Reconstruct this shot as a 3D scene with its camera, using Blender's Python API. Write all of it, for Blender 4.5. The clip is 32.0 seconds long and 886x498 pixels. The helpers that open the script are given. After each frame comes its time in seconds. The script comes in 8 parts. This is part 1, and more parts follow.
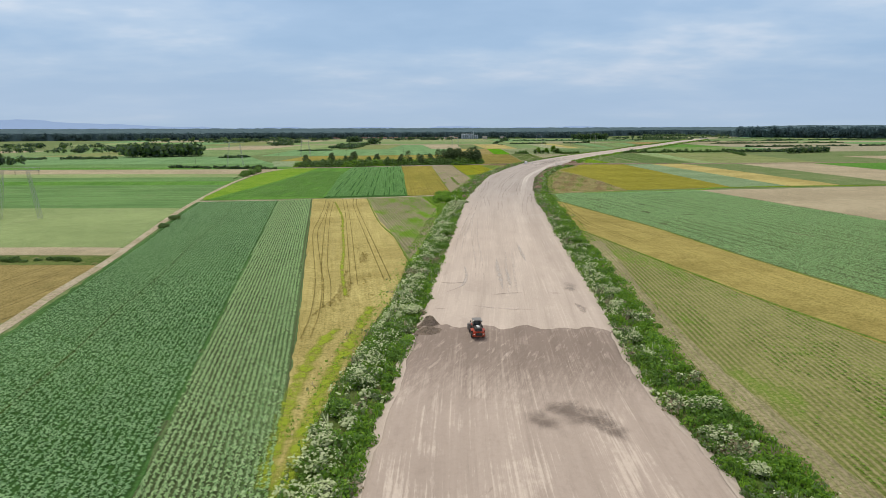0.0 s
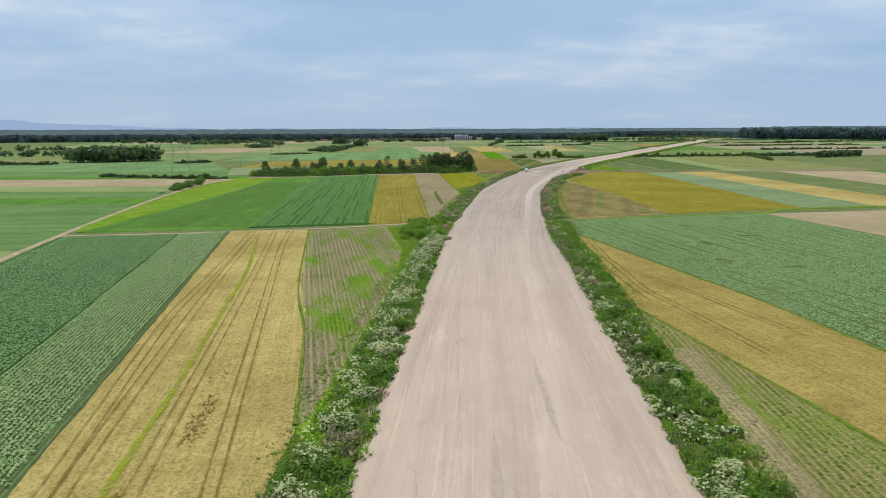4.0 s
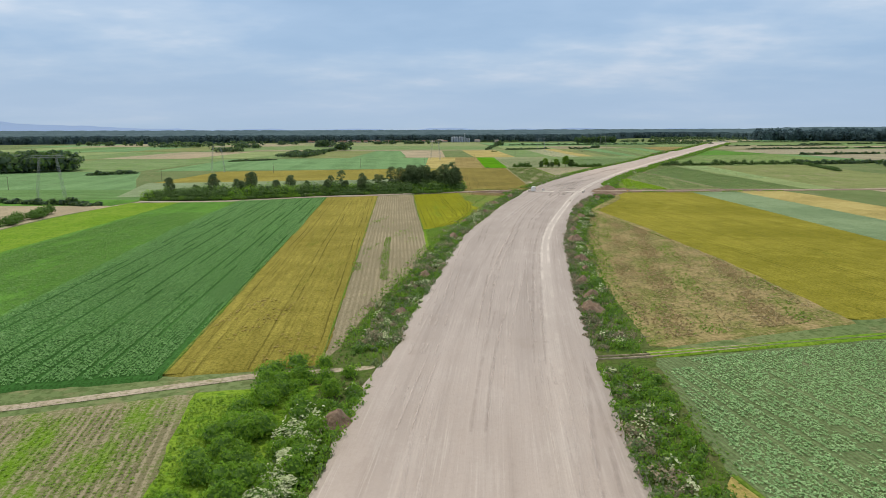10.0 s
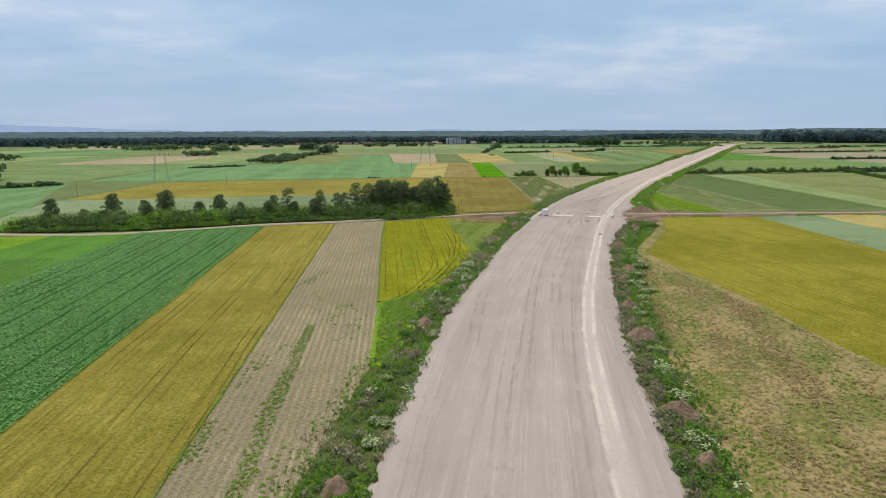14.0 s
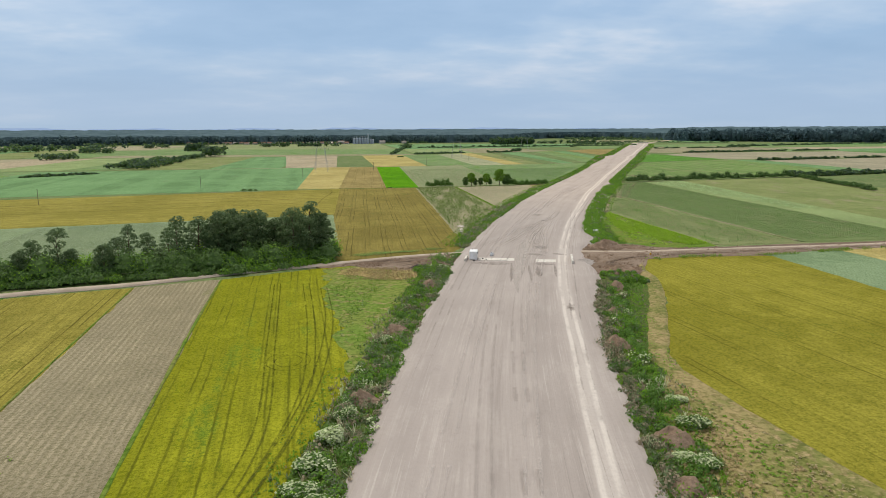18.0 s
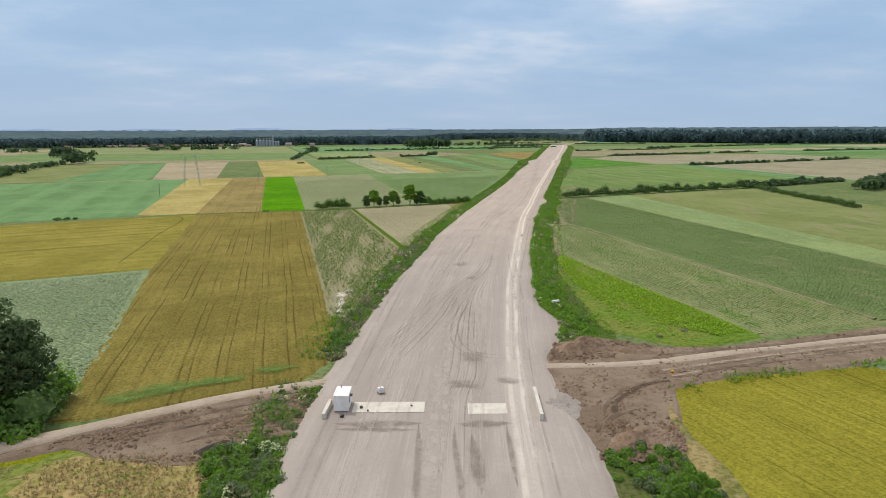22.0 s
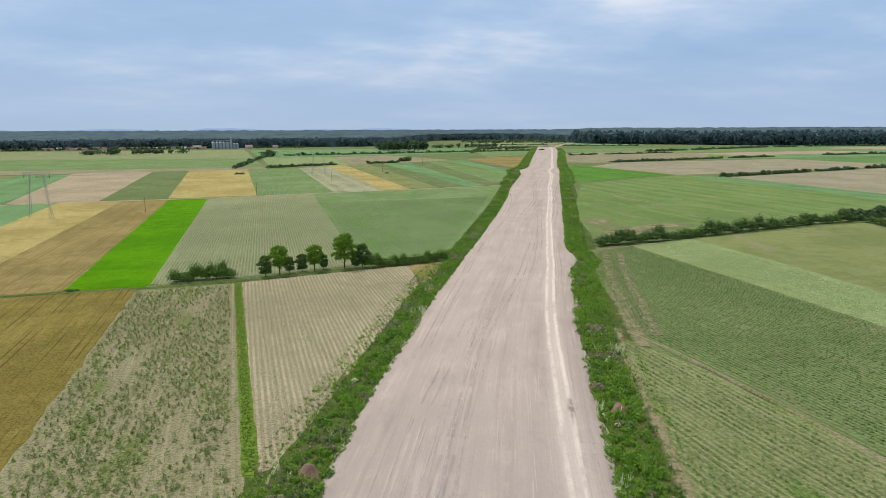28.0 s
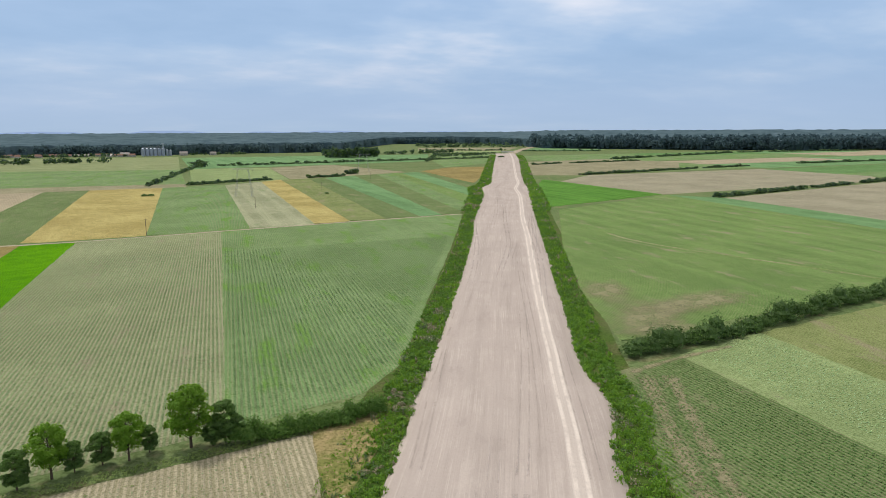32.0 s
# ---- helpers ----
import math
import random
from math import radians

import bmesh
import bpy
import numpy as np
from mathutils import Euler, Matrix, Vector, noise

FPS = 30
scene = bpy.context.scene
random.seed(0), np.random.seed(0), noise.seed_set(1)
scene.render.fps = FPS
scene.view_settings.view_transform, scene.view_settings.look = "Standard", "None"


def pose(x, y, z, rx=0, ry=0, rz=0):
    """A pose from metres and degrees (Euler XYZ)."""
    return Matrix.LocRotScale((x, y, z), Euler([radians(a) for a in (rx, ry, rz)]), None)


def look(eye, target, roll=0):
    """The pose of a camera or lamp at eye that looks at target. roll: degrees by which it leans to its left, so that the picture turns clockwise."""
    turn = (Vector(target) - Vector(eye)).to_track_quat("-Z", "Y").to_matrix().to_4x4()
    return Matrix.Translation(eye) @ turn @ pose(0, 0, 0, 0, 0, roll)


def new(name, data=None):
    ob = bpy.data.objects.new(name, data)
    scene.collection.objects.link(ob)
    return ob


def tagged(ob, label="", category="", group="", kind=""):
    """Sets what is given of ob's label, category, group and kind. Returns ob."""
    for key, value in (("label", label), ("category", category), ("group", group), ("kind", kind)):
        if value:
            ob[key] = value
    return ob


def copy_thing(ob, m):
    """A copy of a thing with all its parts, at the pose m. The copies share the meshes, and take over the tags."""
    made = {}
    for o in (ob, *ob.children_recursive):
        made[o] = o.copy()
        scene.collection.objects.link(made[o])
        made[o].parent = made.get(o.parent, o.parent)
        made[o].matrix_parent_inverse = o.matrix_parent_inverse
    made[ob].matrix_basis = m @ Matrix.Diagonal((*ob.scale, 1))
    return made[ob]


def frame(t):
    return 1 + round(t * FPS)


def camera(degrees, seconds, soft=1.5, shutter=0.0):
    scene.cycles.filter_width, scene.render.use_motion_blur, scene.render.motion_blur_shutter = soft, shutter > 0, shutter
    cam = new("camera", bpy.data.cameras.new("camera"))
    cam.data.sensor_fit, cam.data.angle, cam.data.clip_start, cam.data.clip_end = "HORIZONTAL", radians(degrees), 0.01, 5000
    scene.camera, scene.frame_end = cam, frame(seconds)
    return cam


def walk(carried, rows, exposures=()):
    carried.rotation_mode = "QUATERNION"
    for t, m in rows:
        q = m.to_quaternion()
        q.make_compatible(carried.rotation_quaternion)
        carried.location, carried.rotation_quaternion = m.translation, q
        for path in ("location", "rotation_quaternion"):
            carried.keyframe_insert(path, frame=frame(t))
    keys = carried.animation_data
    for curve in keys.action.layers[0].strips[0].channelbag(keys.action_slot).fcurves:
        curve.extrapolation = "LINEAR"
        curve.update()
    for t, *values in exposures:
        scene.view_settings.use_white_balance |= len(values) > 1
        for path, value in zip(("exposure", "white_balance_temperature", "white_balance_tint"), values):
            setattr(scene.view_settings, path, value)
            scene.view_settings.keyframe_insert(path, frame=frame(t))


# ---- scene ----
cam = camera(67.2, 32.0, 0.65)
ROWS = [
    (0.0, 0.00, 0.00, 38.00, -2.11, -10.20, 0.17),
    (0.5, 1.42, 13.80, 38.09, -2.11, -10.20, 0.17),
    (1.0, 2.85, 27.60, 38.18, -2.08, -10.20, 0.17),
    (1.5, 4.18, 41.50, 38.28, -2.09, -10.17, 0.17),
    (2.0, 5.69, 55.21, 38.37, -2.12, -10.17, 0.17),
    (2.5, 7.21, 69.00, 38.46, -2.32, -10.16, 0.17),
    (3.0, 8.90, 82.70, 38.55, -2.52, -10.16, 0.17),
    (3.5, 10.69, 96.49, 38.55, -2.54, -10.13, 0.17),
    (5.5, 18.53, 152.54, 38.92, -2.58, -10.15, 0.17),
    (6.0, 20.61, 166.68, 39.01, -2.59, -10.15, 0.17),
    (6.5, 22.77, 180.73, 39.10, -2.59, -10.15, 0.17),
    (7.0, 24.94, 194.69, 39.28, -2.59, -10.14, 0.17),
    (7.5, 27.01, 208.65, 39.56, -2.59, -10.14, 0.17),
    (8.0, 28.99, 222.52, 39.83, -2.58, -10.14, 0.17),
    (8.5, 30.87, 236.49, 40.02, -2.57, -10.12, 0.17),
    (9.0, 32.67, 250.55, 40.29, -2.58, -10.11, 0.17),
    (9.5, 34.47, 264.52, 40.57, -2.55, -10.10, 0.17),
    (10.0, 36.18, 278.50, 40.75, -2.53, -10.08, 0.17),
    (10.5, 37.79, 292.48, 40.93, -2.51, -10.06, 0.17),
    (11.0, 39.40, 306.36, 41.12, -2.49, -10.07, 0.17),
    (11.5, 40.83, 320.25, 41.39, -2.47, -10.06, 0.17),
    (12.0, 42.44, 334.14, 41.58, -2.46, -10.04, 0.17),
    (12.5, 43.96, 348.12, 41.76, -2.45, -10.04, 0.17),
    (13.0, 45.48, 362.01, 42.03, -2.45, -10.03, 0.17),
    (13.5, 47.00, 375.99, 42.13, -2.54, -10.01, 0.17),
    (15.5, 53.46, 434.66, 42.68, -4.72, -10.05, 0.17),
    (16.0, 55.54, 448.89, 42.86, -5.75, -10.09, 0.17),
    (16.5, 57.90, 463.12, 43.04, -6.87, -10.11, 0.17),
    (17.0, 60.44, 477.25, 43.32, -8.00, -10.16, 0.17),
    (17.5, 63.24, 491.18, 43.50, -9.17, -10.17, 0.17),
    (18.0, 66.32, 505.01, 43.78, -10.34, -10.17, 0.17),
    (18.5, 69.57, 518.66, 44.05, -11.53, -10.19, 0.17),
    (19.0, 73.28, 532.37, 44.14, -13.03, -10.15, 0.17),
    (19.5, 77.18, 546.17, 44.42, -14.51, -10.16, 0.17),
    (20.0, 81.54, 559.96, 44.69, -15.83, -10.16, 0.17),
    (20.5, 86.08, 573.56, 45.15, -16.88, -10.15, 0.17),
    (21.0, 90.80, 587.24, 45.70, -17.15, -10.13, 0.17),
    (21.5, 95.71, 601.00, 46.16, -17.28, -10.14, 0.17),
    (22.0, 100.53, 614.77, 46.62, -17.42, -10.17, 0.17),
    (22.5, 105.43, 628.35, 47.26, -17.61, -10.19, 0.17),
    (23.0, 110.33, 642.03, 47.81, -18.09, -10.21, 0.17),
    (23.5, 115.41, 655.51, 48.27, -18.41, -10.22, 0.17),
    (24.0, 120.68, 669.08, 48.64, -18.65, -10.22, 0.17),
    (24.5, 125.86, 682.65, 48.91, -18.69, -10.23, 0.17),
    (25.0, 131.03, 696.13, 49.19, -18.67, -10.24, 0.17),
    (25.5, 136.03, 709.71, 49.46, -18.68, -10.26, 0.17),
    (27.5, 156.22, 767.41, 49.46, -18.93, -10.21, 0.17),
    (28.0, 161.21, 780.90, 50.10, -19.14, -10.21, 0.17),
    (28.5, 166.20, 794.48, 50.93, -19.35, -10.22, 0.17),
    (29.0, 171.19, 807.87, 51.94, -19.65, -10.19, 0.17),
    (29.5, 176.27, 821.36, 53.04, -19.97, -10.17, 0.17),
    (30.0, 181.53, 834.83, 54.41, -20.29, -10.16, 0.17),
    (30.5, 186.79, 848.22, 55.97, -20.75, -10.17, 0.17),
    (31.0, 192.14, 861.51, 57.53, -21.56, -10.18, 0.17),
    (31.5, 197.58, 874.52, 59.45, -22.40, -10.18, 0.17),
    (32.0, 203.55, 887.42, 61.29, -22.98, -10.18, 0.17),
]
walk(cam, [(t, pose(x, y, z, 90 + pitch, roll, yaw)) for t, x, y, z, yaw, pitch, roll in ROWS],
     [(0.0, 0.01, 6580, 7.5), (20.5, 0.01, 6600, 7.5), (25.0, 0.02, 6450, 10), (32.0, 0.02, 6450, 10)])

# ---- light and sky ----
SUN_AZ, SUN_EL = radians(-28.0), radians(58.0)   # azimuth from +y towards +x
world = bpy.data.worlds.new("sky")
scene.world = world
world.use_nodes = True
wn, wl = world.node_tree.nodes, world.node_tree.links
wn.clear()


def wnode(kind, **values):
    n = wn.new(kind)
    for k, v in values.items():
        n.inputs[k].default_value = v
    return n


def wmath(op, a, b=None):
    n = wn.new("ShaderNodeMath")
    n.operation = op
    for i, v in enumerate((a, b)):
        if v is None:
            continue
        if isinstance(v, (int, float)):
            n.inputs[i].default_value = v
        else:
            wl.new(v, n.inputs[i])
    return n.outputs[0]


def wramp(fac, stops):
    n = wn.new("ShaderNodeValToRGB")
    while len(n.color_ramp.elements) < len(stops):
        n.color_ramp.elements.new(0.5)
    for e, (p, c) in zip(n.color_ramp.elements, stops):
        e.position, e.color = p, (*c, 1)
    wl.new(fac, n.inputs[0])
    return n.outputs[0]


def wmix(fac, a, b):
    n = wn.new("ShaderNodeMix")
    n.data_type = "RGBA"
    for s, v in ((n.inputs[0], fac), (n.inputs[6], a), (n.inputs[7], b)):
        if isinstance(v, (int, float)):
            s.default_value = v
        elif isinstance(v, tuple):
            s.default_value = (*v, 1)
        else:
            wl.new(v, s)
    return n.outputs[2]


sky = wn.new("ShaderNodeTexSky")
sky.sky_type, sky.sun_disc = "NISHITA", False
sky.sun_elevation, sky.sun_rotation = SUN_EL, SUN_AZ
sky.air_density, sky.dust_density = 1.2, 2.5
coord = wn.new("ShaderNodeTexCoord")
sep = wn.new("ShaderNodeSeparateXYZ")
wl.new(coord.outputs["Generated"], sep.inputs[0])
up = wmath("MAXIMUM", sep.outputs[2], 0.0)
flat = wmath("ADD", up, 0.16)
plane = wn.new("ShaderNodeCombineXYZ")
wl.new(wmath("DIVIDE", sep.outputs[0], flat), plane.inputs[0])
wl.new(wmath("DIVIDE", sep.outputs[1], flat), plane.inputs[1])


def clouds(scale, detail, rough, shift):
    m = wn.new("ShaderNodeMapping")
    m.inputs["Location"].default_value = shift
    m.inputs["Scale"].default_value = (0.85, 1.0, 1.0)
    wl.new(plane.outputs[0], m.inputs[0])
    n = wnode("ShaderNodeTexNoise", Scale=scale, Detail=detail, Roughness=rough)
    wl.new(m.outputs[0], n.inputs["Vector"])
    return n.outputs["Fac"]


big = clouds(0.8, 5.0, 0.55, (3.1, 1.7, 0.0))
wisp = clouds(2.2, 7.0, 0.6, (7.7, 4.2, 2.0))
veil = wmath("ADD", wmath("MULTIPLY", big, 0.86), wmath("MULTIPLY", wisp, 0.14))
# grey-blue layer cloud, paler overhead and where it thins
layer = wramp(veil, [(0.36, (0.299, 0.470, 0.724)), (0.48, (0.371, 0.539, 0.792)), (0.57, (0.528, 0.663, 0.864)), (0.67, (0.893, 0.910, 0.993))])
low = wramp(up, [(0.0, (0.426, 0.564, 0.755)), (0.03, (0.426, 0.564, 0.776)), (0.07, (0.381, 0.525, 0.745)), (0.12, (0.361, 0.515, 0.745)), (0.18, (0.487, 0.604, 0.797)), (0.32, (0.792, 0.792, 0.849)), (0.7, (0.995, 0.950, 0.941))])
haze = wramp(up, [(0.0, (0.08, 0.08, 0.08)), (0.05, (0.25, 0.25, 0.25)), (0.12, (0.6, 0.6, 0.6)), (0.18, (0.8, 0.8, 0.8)), (0.4, (0.1, 0.1, 0.1))])
cover = wmix(haze, low, layer)
lit = wn.new("ShaderNodeVectorMath")
lit.operation = "SCALE"
wl.new(sky.outputs[0], lit.inputs[0])
lit.inputs["Scale"].default_value = 0.09
total = wmix(0.9, lit.outputs[0], cover)
back = wn.new("ShaderNodeBackground")
back.inputs["Strength"].default_value = 1.0
wl.new(total, back.inputs[0])
wout = wn.new("ShaderNodeOutputWorld")
wl.new(back.outputs[0], wout.inputs[0])

sun = new("sun", bpy.data.lights.new("sun", "SUN"))
sun.data.energy, sun.data.angle, sun.data.color = 2.15, radians(8), (1.0, 0.955, 0.86)
sun.matrix_basis = look((0, 0, 0), (-math.sin(SUN_AZ) * math.cos(SUN_EL), -math.cos(SUN_AZ) * math.cos(SUN_EL), -math.sin(SUN_EL)))


# ---- materials ----
class Mat:
    """A small builder of node materials."""

    def __init__(self, name, rough=0.9, metal=0.0):
        self.m = bpy.data.materials.new(name)
        self.m.use_nodes = True
        self.t = self.m.node_tree
        self.b = self.t.nodes["Principled BSDF"]
        self.b.inputs["Roughness"].default_value = rough
        self.b.inputs["Metallic"].default_value = metal
        self.b.inputs["Specular IOR Level"].default_value = 0.03 if rough > 0.9 else 0.25

    def put(self, socket, v):
        if isinstance(v, (int, float)):
            socket.default_value = v
        elif isinstance(v, tuple):
            socket.default_value = (*v, 1) if len(v) == 3 and socket.type == "RGBA" else v
        else:
            self.t.links.new(v, socket)

    def math(self, op, a, b=0.0, c=None):
        n = self.t.nodes.new("ShaderNodeMath")
        n.operation = op
        self.put(n.inputs[0], a)
        self.put(n.inputs[1], b)
        if c is not None:
            self.put(n.inputs[2], c)
        return n.outputs[0]

    def mix(self, f, a, b, mode="MIX"):
        n = self.t.nodes.new("ShaderNodeMix")
        n.data_type, n.blend_type = "RGBA", mode
        self.put(n.inputs[0], f)
        self.put(n.inputs[6], a)
        self.put(n.inputs[7], b)
        return n.outputs[2]

    def step(self, v, lo, hi):
        n = self.t.nodes.new("ShaderNodeMapRange")
        n.interpolation_type = "SMOOTHSTEP"
        self.put(n.inputs[0], v)
        n.inputs[1].default_value, n.inputs[2].default_value = lo, hi
        return n.outputs[0]

    def coord(self, kind="Object", turn=0.0, scale=(1, 1, 1), shift=(0, 0, 0)):
        c = self.t.nodes.new("ShaderNodeTexCoord")
        m = self.t.nodes.new("ShaderNodeMapping")
        m.vector_type = "POINT"
        m.inputs["Location"].default_value, m.inputs["Rotation"].default_value, m.inputs["Scale"].default_value = shift, (0, 0, turn), (1, 1, 1)
        self.t.links.new(c.outputs[kind], m.inputs[0])
        s = self.t.nodes.new("ShaderNodeVectorMath")
        s.operation = "MULTIPLY"
        s.inputs[1].default_value = scale
        self.t.links.new(m.outputs[0], s.inputs[0])
        return s.outputs[0]

    def noise(self, vector, scale, detail=3.0, rough=0.55):
        n = self.t.nodes.new("ShaderNodeTexNoise")
        n.inputs["Scale"].default_value, n.inputs["Detail"].default_value, n.inputs["Roughness"].default_value = scale, detail, rough
        self.t.links.new(vector, n.inputs["Vector"])
        return n.outputs["Fac"]

    def xyz(self, vector):
        n = self.t.nodes.new("ShaderNodeSeparateXYZ")
        self.t.links.new(vector, n.inputs[0])
        return n.outputs

    def colour(self, c):
        self.put(self.b.inputs["Base Color"], c)

    def thin(self, c, share=0.35):
        """Leaves let part of the light through."""
        t = self.t.nodes.new("ShaderNodeBsdfTranslucent")
        self.put(t.inputs["Color"], c)
        x = self.t.nodes.new("ShaderNodeMixShader")
        x.inputs[0].default_value = share
        self.t.links.new(self.b.outputs[0], x.inputs[1])
        self.t.links.new(t.outputs[0], x.inputs[2])
        self.t.links.new(x.outputs[0], self.t.nodes["Material Output"].inputs["Surface"])

    def bump(self, height, strength, distance):
        n = self.t.nodes.new("ShaderNodeBump")
        n.inputs["Strength"].default_value, n.inputs["Distance"].default_value = strength, distance
        self.t.links.new(height, n.inputs["Height"])
        self.t.links.new(n.outputs[0], self.b.inputs["Normal"])


def field_mat(name, crop, crop_b, along, spacing=0.75, soil=(0.2, 0.155, 0.11), gap=0.4, tram=0.0, patch=None, patch_at=0.6, streak=0.5, bands=0.0):
    """Crop or soil in rows. along: the direction (dx, dy) of the rows; gap: how much of the soil shows between them; patch: colour of weedy or worn patches."""
    m = Mat(name, 0.95)
    turn = math.atan2(along[0], along[1])
    p = m.coord("Object", turn)
    x, y, _ = m.xyz(p)
    large = m.noise(p, 0.022, 3)
    mid = m.noise(p, 0.16, 4, 0.6)
    fine = m.noise(p, 1.9, 5, 0.78)
    long_ = m.noise(m.coord("Object", turn, (0.9, 0.025, 0.5)), 1.0, 3, 0.6)
    base = m.mix(m.step(m.math("ADD", m.math("MULTIPLY", large, 0.6), m.math("MULTIPLY", mid, 0.4)), 0.40, 0.60), tuple(0.86 * v for v in crop), tuple(1.1 * v for v in crop_b))
    base = m.mix(m.math("MULTIPLY", m.step(long_, 0.3, 0.7), streak), base, m.mix(0.4, crop_b, tuple(0.5 * v for v in crop)))
    if bands:
        wide = m.noise(m.coord("Object", turn, (1.0 / bands, 0.0015, 0.0), (3.7, 1.0, 0)), 1.0, 1, 0.4)
        base = m.mix(m.math("MULTIPLY", m.step(wide, 0.40, 0.60), 0.38), base, tuple(min(1.0, 1.35 * v) for v in crop_b))
    if spacing < 0.5:
        drill = m.math("ADD", m.math("MULTIPLY", m.noise(m.coord("Object", turn, (1.7, 0.035, 1.0), (2, 9, 0)), 1.0, 4, 0.7), 0.65), m.math("MULTIPLY", m.noise(m.coord("Object", turn, (2.6, 0.7, 1.0), (2, 9, 0)), 1.0, 4, 0.7), 0.35))
        wave = m.math("MULTIPLY", m.math("SUBTRACT", drill, 0.45), 6.0)
    else:
        wave = m.math("SINE", m.math("ADD", m.math("MULTIPLY", x, 2 * math.pi / spacing), m.math("MULTIPLY", fine, 0.4)))
    rows = m.step(m.math("ADD", wave, m.math("MULTIPLY", m.math("SUBTRACT", fine, 0.5), 1.1)), -0.7, 0.5)
    bare = m.math("MULTIPLY", m.math("SUBTRACT", 1.0, rows), gap)
    c = m.mix(bare, base, soil)
    c = m.mix(m.math("MULTIPLY", m.step(fine, 0.45, 0.60), 0.7), c, m.mix(1.0, c, (0.46, 0.50, 0.38), "MULTIPLY"))
    c = m.mix(m.math("MULTIPLY", m.step(m.noise(p, 3.1, 4, 0.75), 0.56, 0.66), 0.45), c, m.mix(1.0, c, (1.55, 1.5, 1.4), "MULTIPLY"))
    if patch:
        where = m.math("ADD", m.math("MULTIPLY", m.noise(m.coord("Object", turn, (1, 0.3, 1), (11, 5, 0)), 0.09, 5, 0.65), 0.7), m.math("MULTIPLY", fine, 0.3))
        c = m.mix(m.step(where, patch_at - 0.05, patch_at + 0.06), c, m.mix(m.step(fine, 0.35, 0.65), patch, tuple(0.6 * v for v in patch)))
    if tram:
        off = m.math("ABSOLUTE", m.math("SUBTRACT", m.math("MODULO", m.math("ADD", m.math("ADD", x, m.math("MULTIPLY", m.noise(p, 0.015, 2), 2.0)), 5000.0), tram), tram / 2))
        off = m.math("ADD", off, m.math("MULTIPLY", m.math("SUBTRACT", m.noise(p, 0.45, 3, 0.6), 0.5), 0.5))
        line = m.math("SUBTRACT", 1.0, m.step(m.math("ABSOLUTE", m.math("SUBTRACT", off, 0.95)), 0.06, 0.30))
        worn = m.step(m.noise(m.coord("Object", turn, (0.15, 0.035, 1)), 1.0, 4, 0.7), 0.36, 0.6)
        c = m.mix(m.math("MULTIPLY", m.math("MULTIPLY", line, worn), 0.75), c, tuple(0.5 * v for v in soil))
    m.colour(c)
    m.bump(m.math("ADD", m.math("MULTIPLY", rows, 0.7), fine), 0.6, 0.25)
    return m.m


def leaf_mat(name, a, b, rough=0.6, share=0.35):
    m = Mat(name, rough)
    info = m.t.nodes.new("ShaderNodeObjectInfo")
    geo = m.t.nodes.new("ShaderNodeNewGeometry")
    c = m.mix(geo.outputs["Random Per Island"], a, b)
    c = m.mix(m.math("MULTIPLY", info.outputs["Random"], 0.28), c, tuple(0.6 * v for v in a))
    m.colour(c)
    m.thin(c, share)
    return m.m


def plain(name, c, rough=0.6, metal=0.0, vary=0.25, scale=3.0, dirt=None):
    m = Mat(name, rough, metal)
    p = m.coord("Object")
    k = m.noise(p, scale, 4, 0.6)
    col = m.mix(m.math("MULTIPLY", m.step(k, 0.35, 0.75), vary), c, tuple(0.6 * v for v in c))
    if dirt:
        col = m.mix(m.math("MULTIPLY", m.step(m.noise(p, scale * 0.6, 5, 0.7), 0.45, 0.7), 0.6), col, dirt)
    m.colour(col)
    m.bump(k, 0.15, 0.03)
    return m.m


def ground_mat(name, a, b, c, scale=0.05, fine_scale=1.2):
    m = Mat(name, 0.95)
    p = m.coord("Object")
    large, mid, fine = m.noise(p, scale, 4, 0.6), m.noise(p, scale * 7, 4, 0.65), m.noise(p, fine_scale, 4, 0.7)
    col = m.mix(m.step(large, 0.4, 0.6), a, b)
    col = m.mix(m.step(mid, 0.5, 0.68), col, c)
    col = m.mix(m.math("MULTIPLY", m.step(fine, 0.45, 0.60), 0.65), col, m.mix(1.0, col, (0.45, 0.5, 0.38), "MULTIPLY"))
    col = m.mix(m.math("MULTIPLY", m.step(m.noise(p, fine_scale * 1.9, 4, 0.75), 0.56, 0.66), 0.4), col, m.mix(1.0, col, (1.5, 1.45, 1.35), "MULTIPLY"))
    m.colour(col)
    m.bump(fine, 0.7, 0.3)
    return m.m


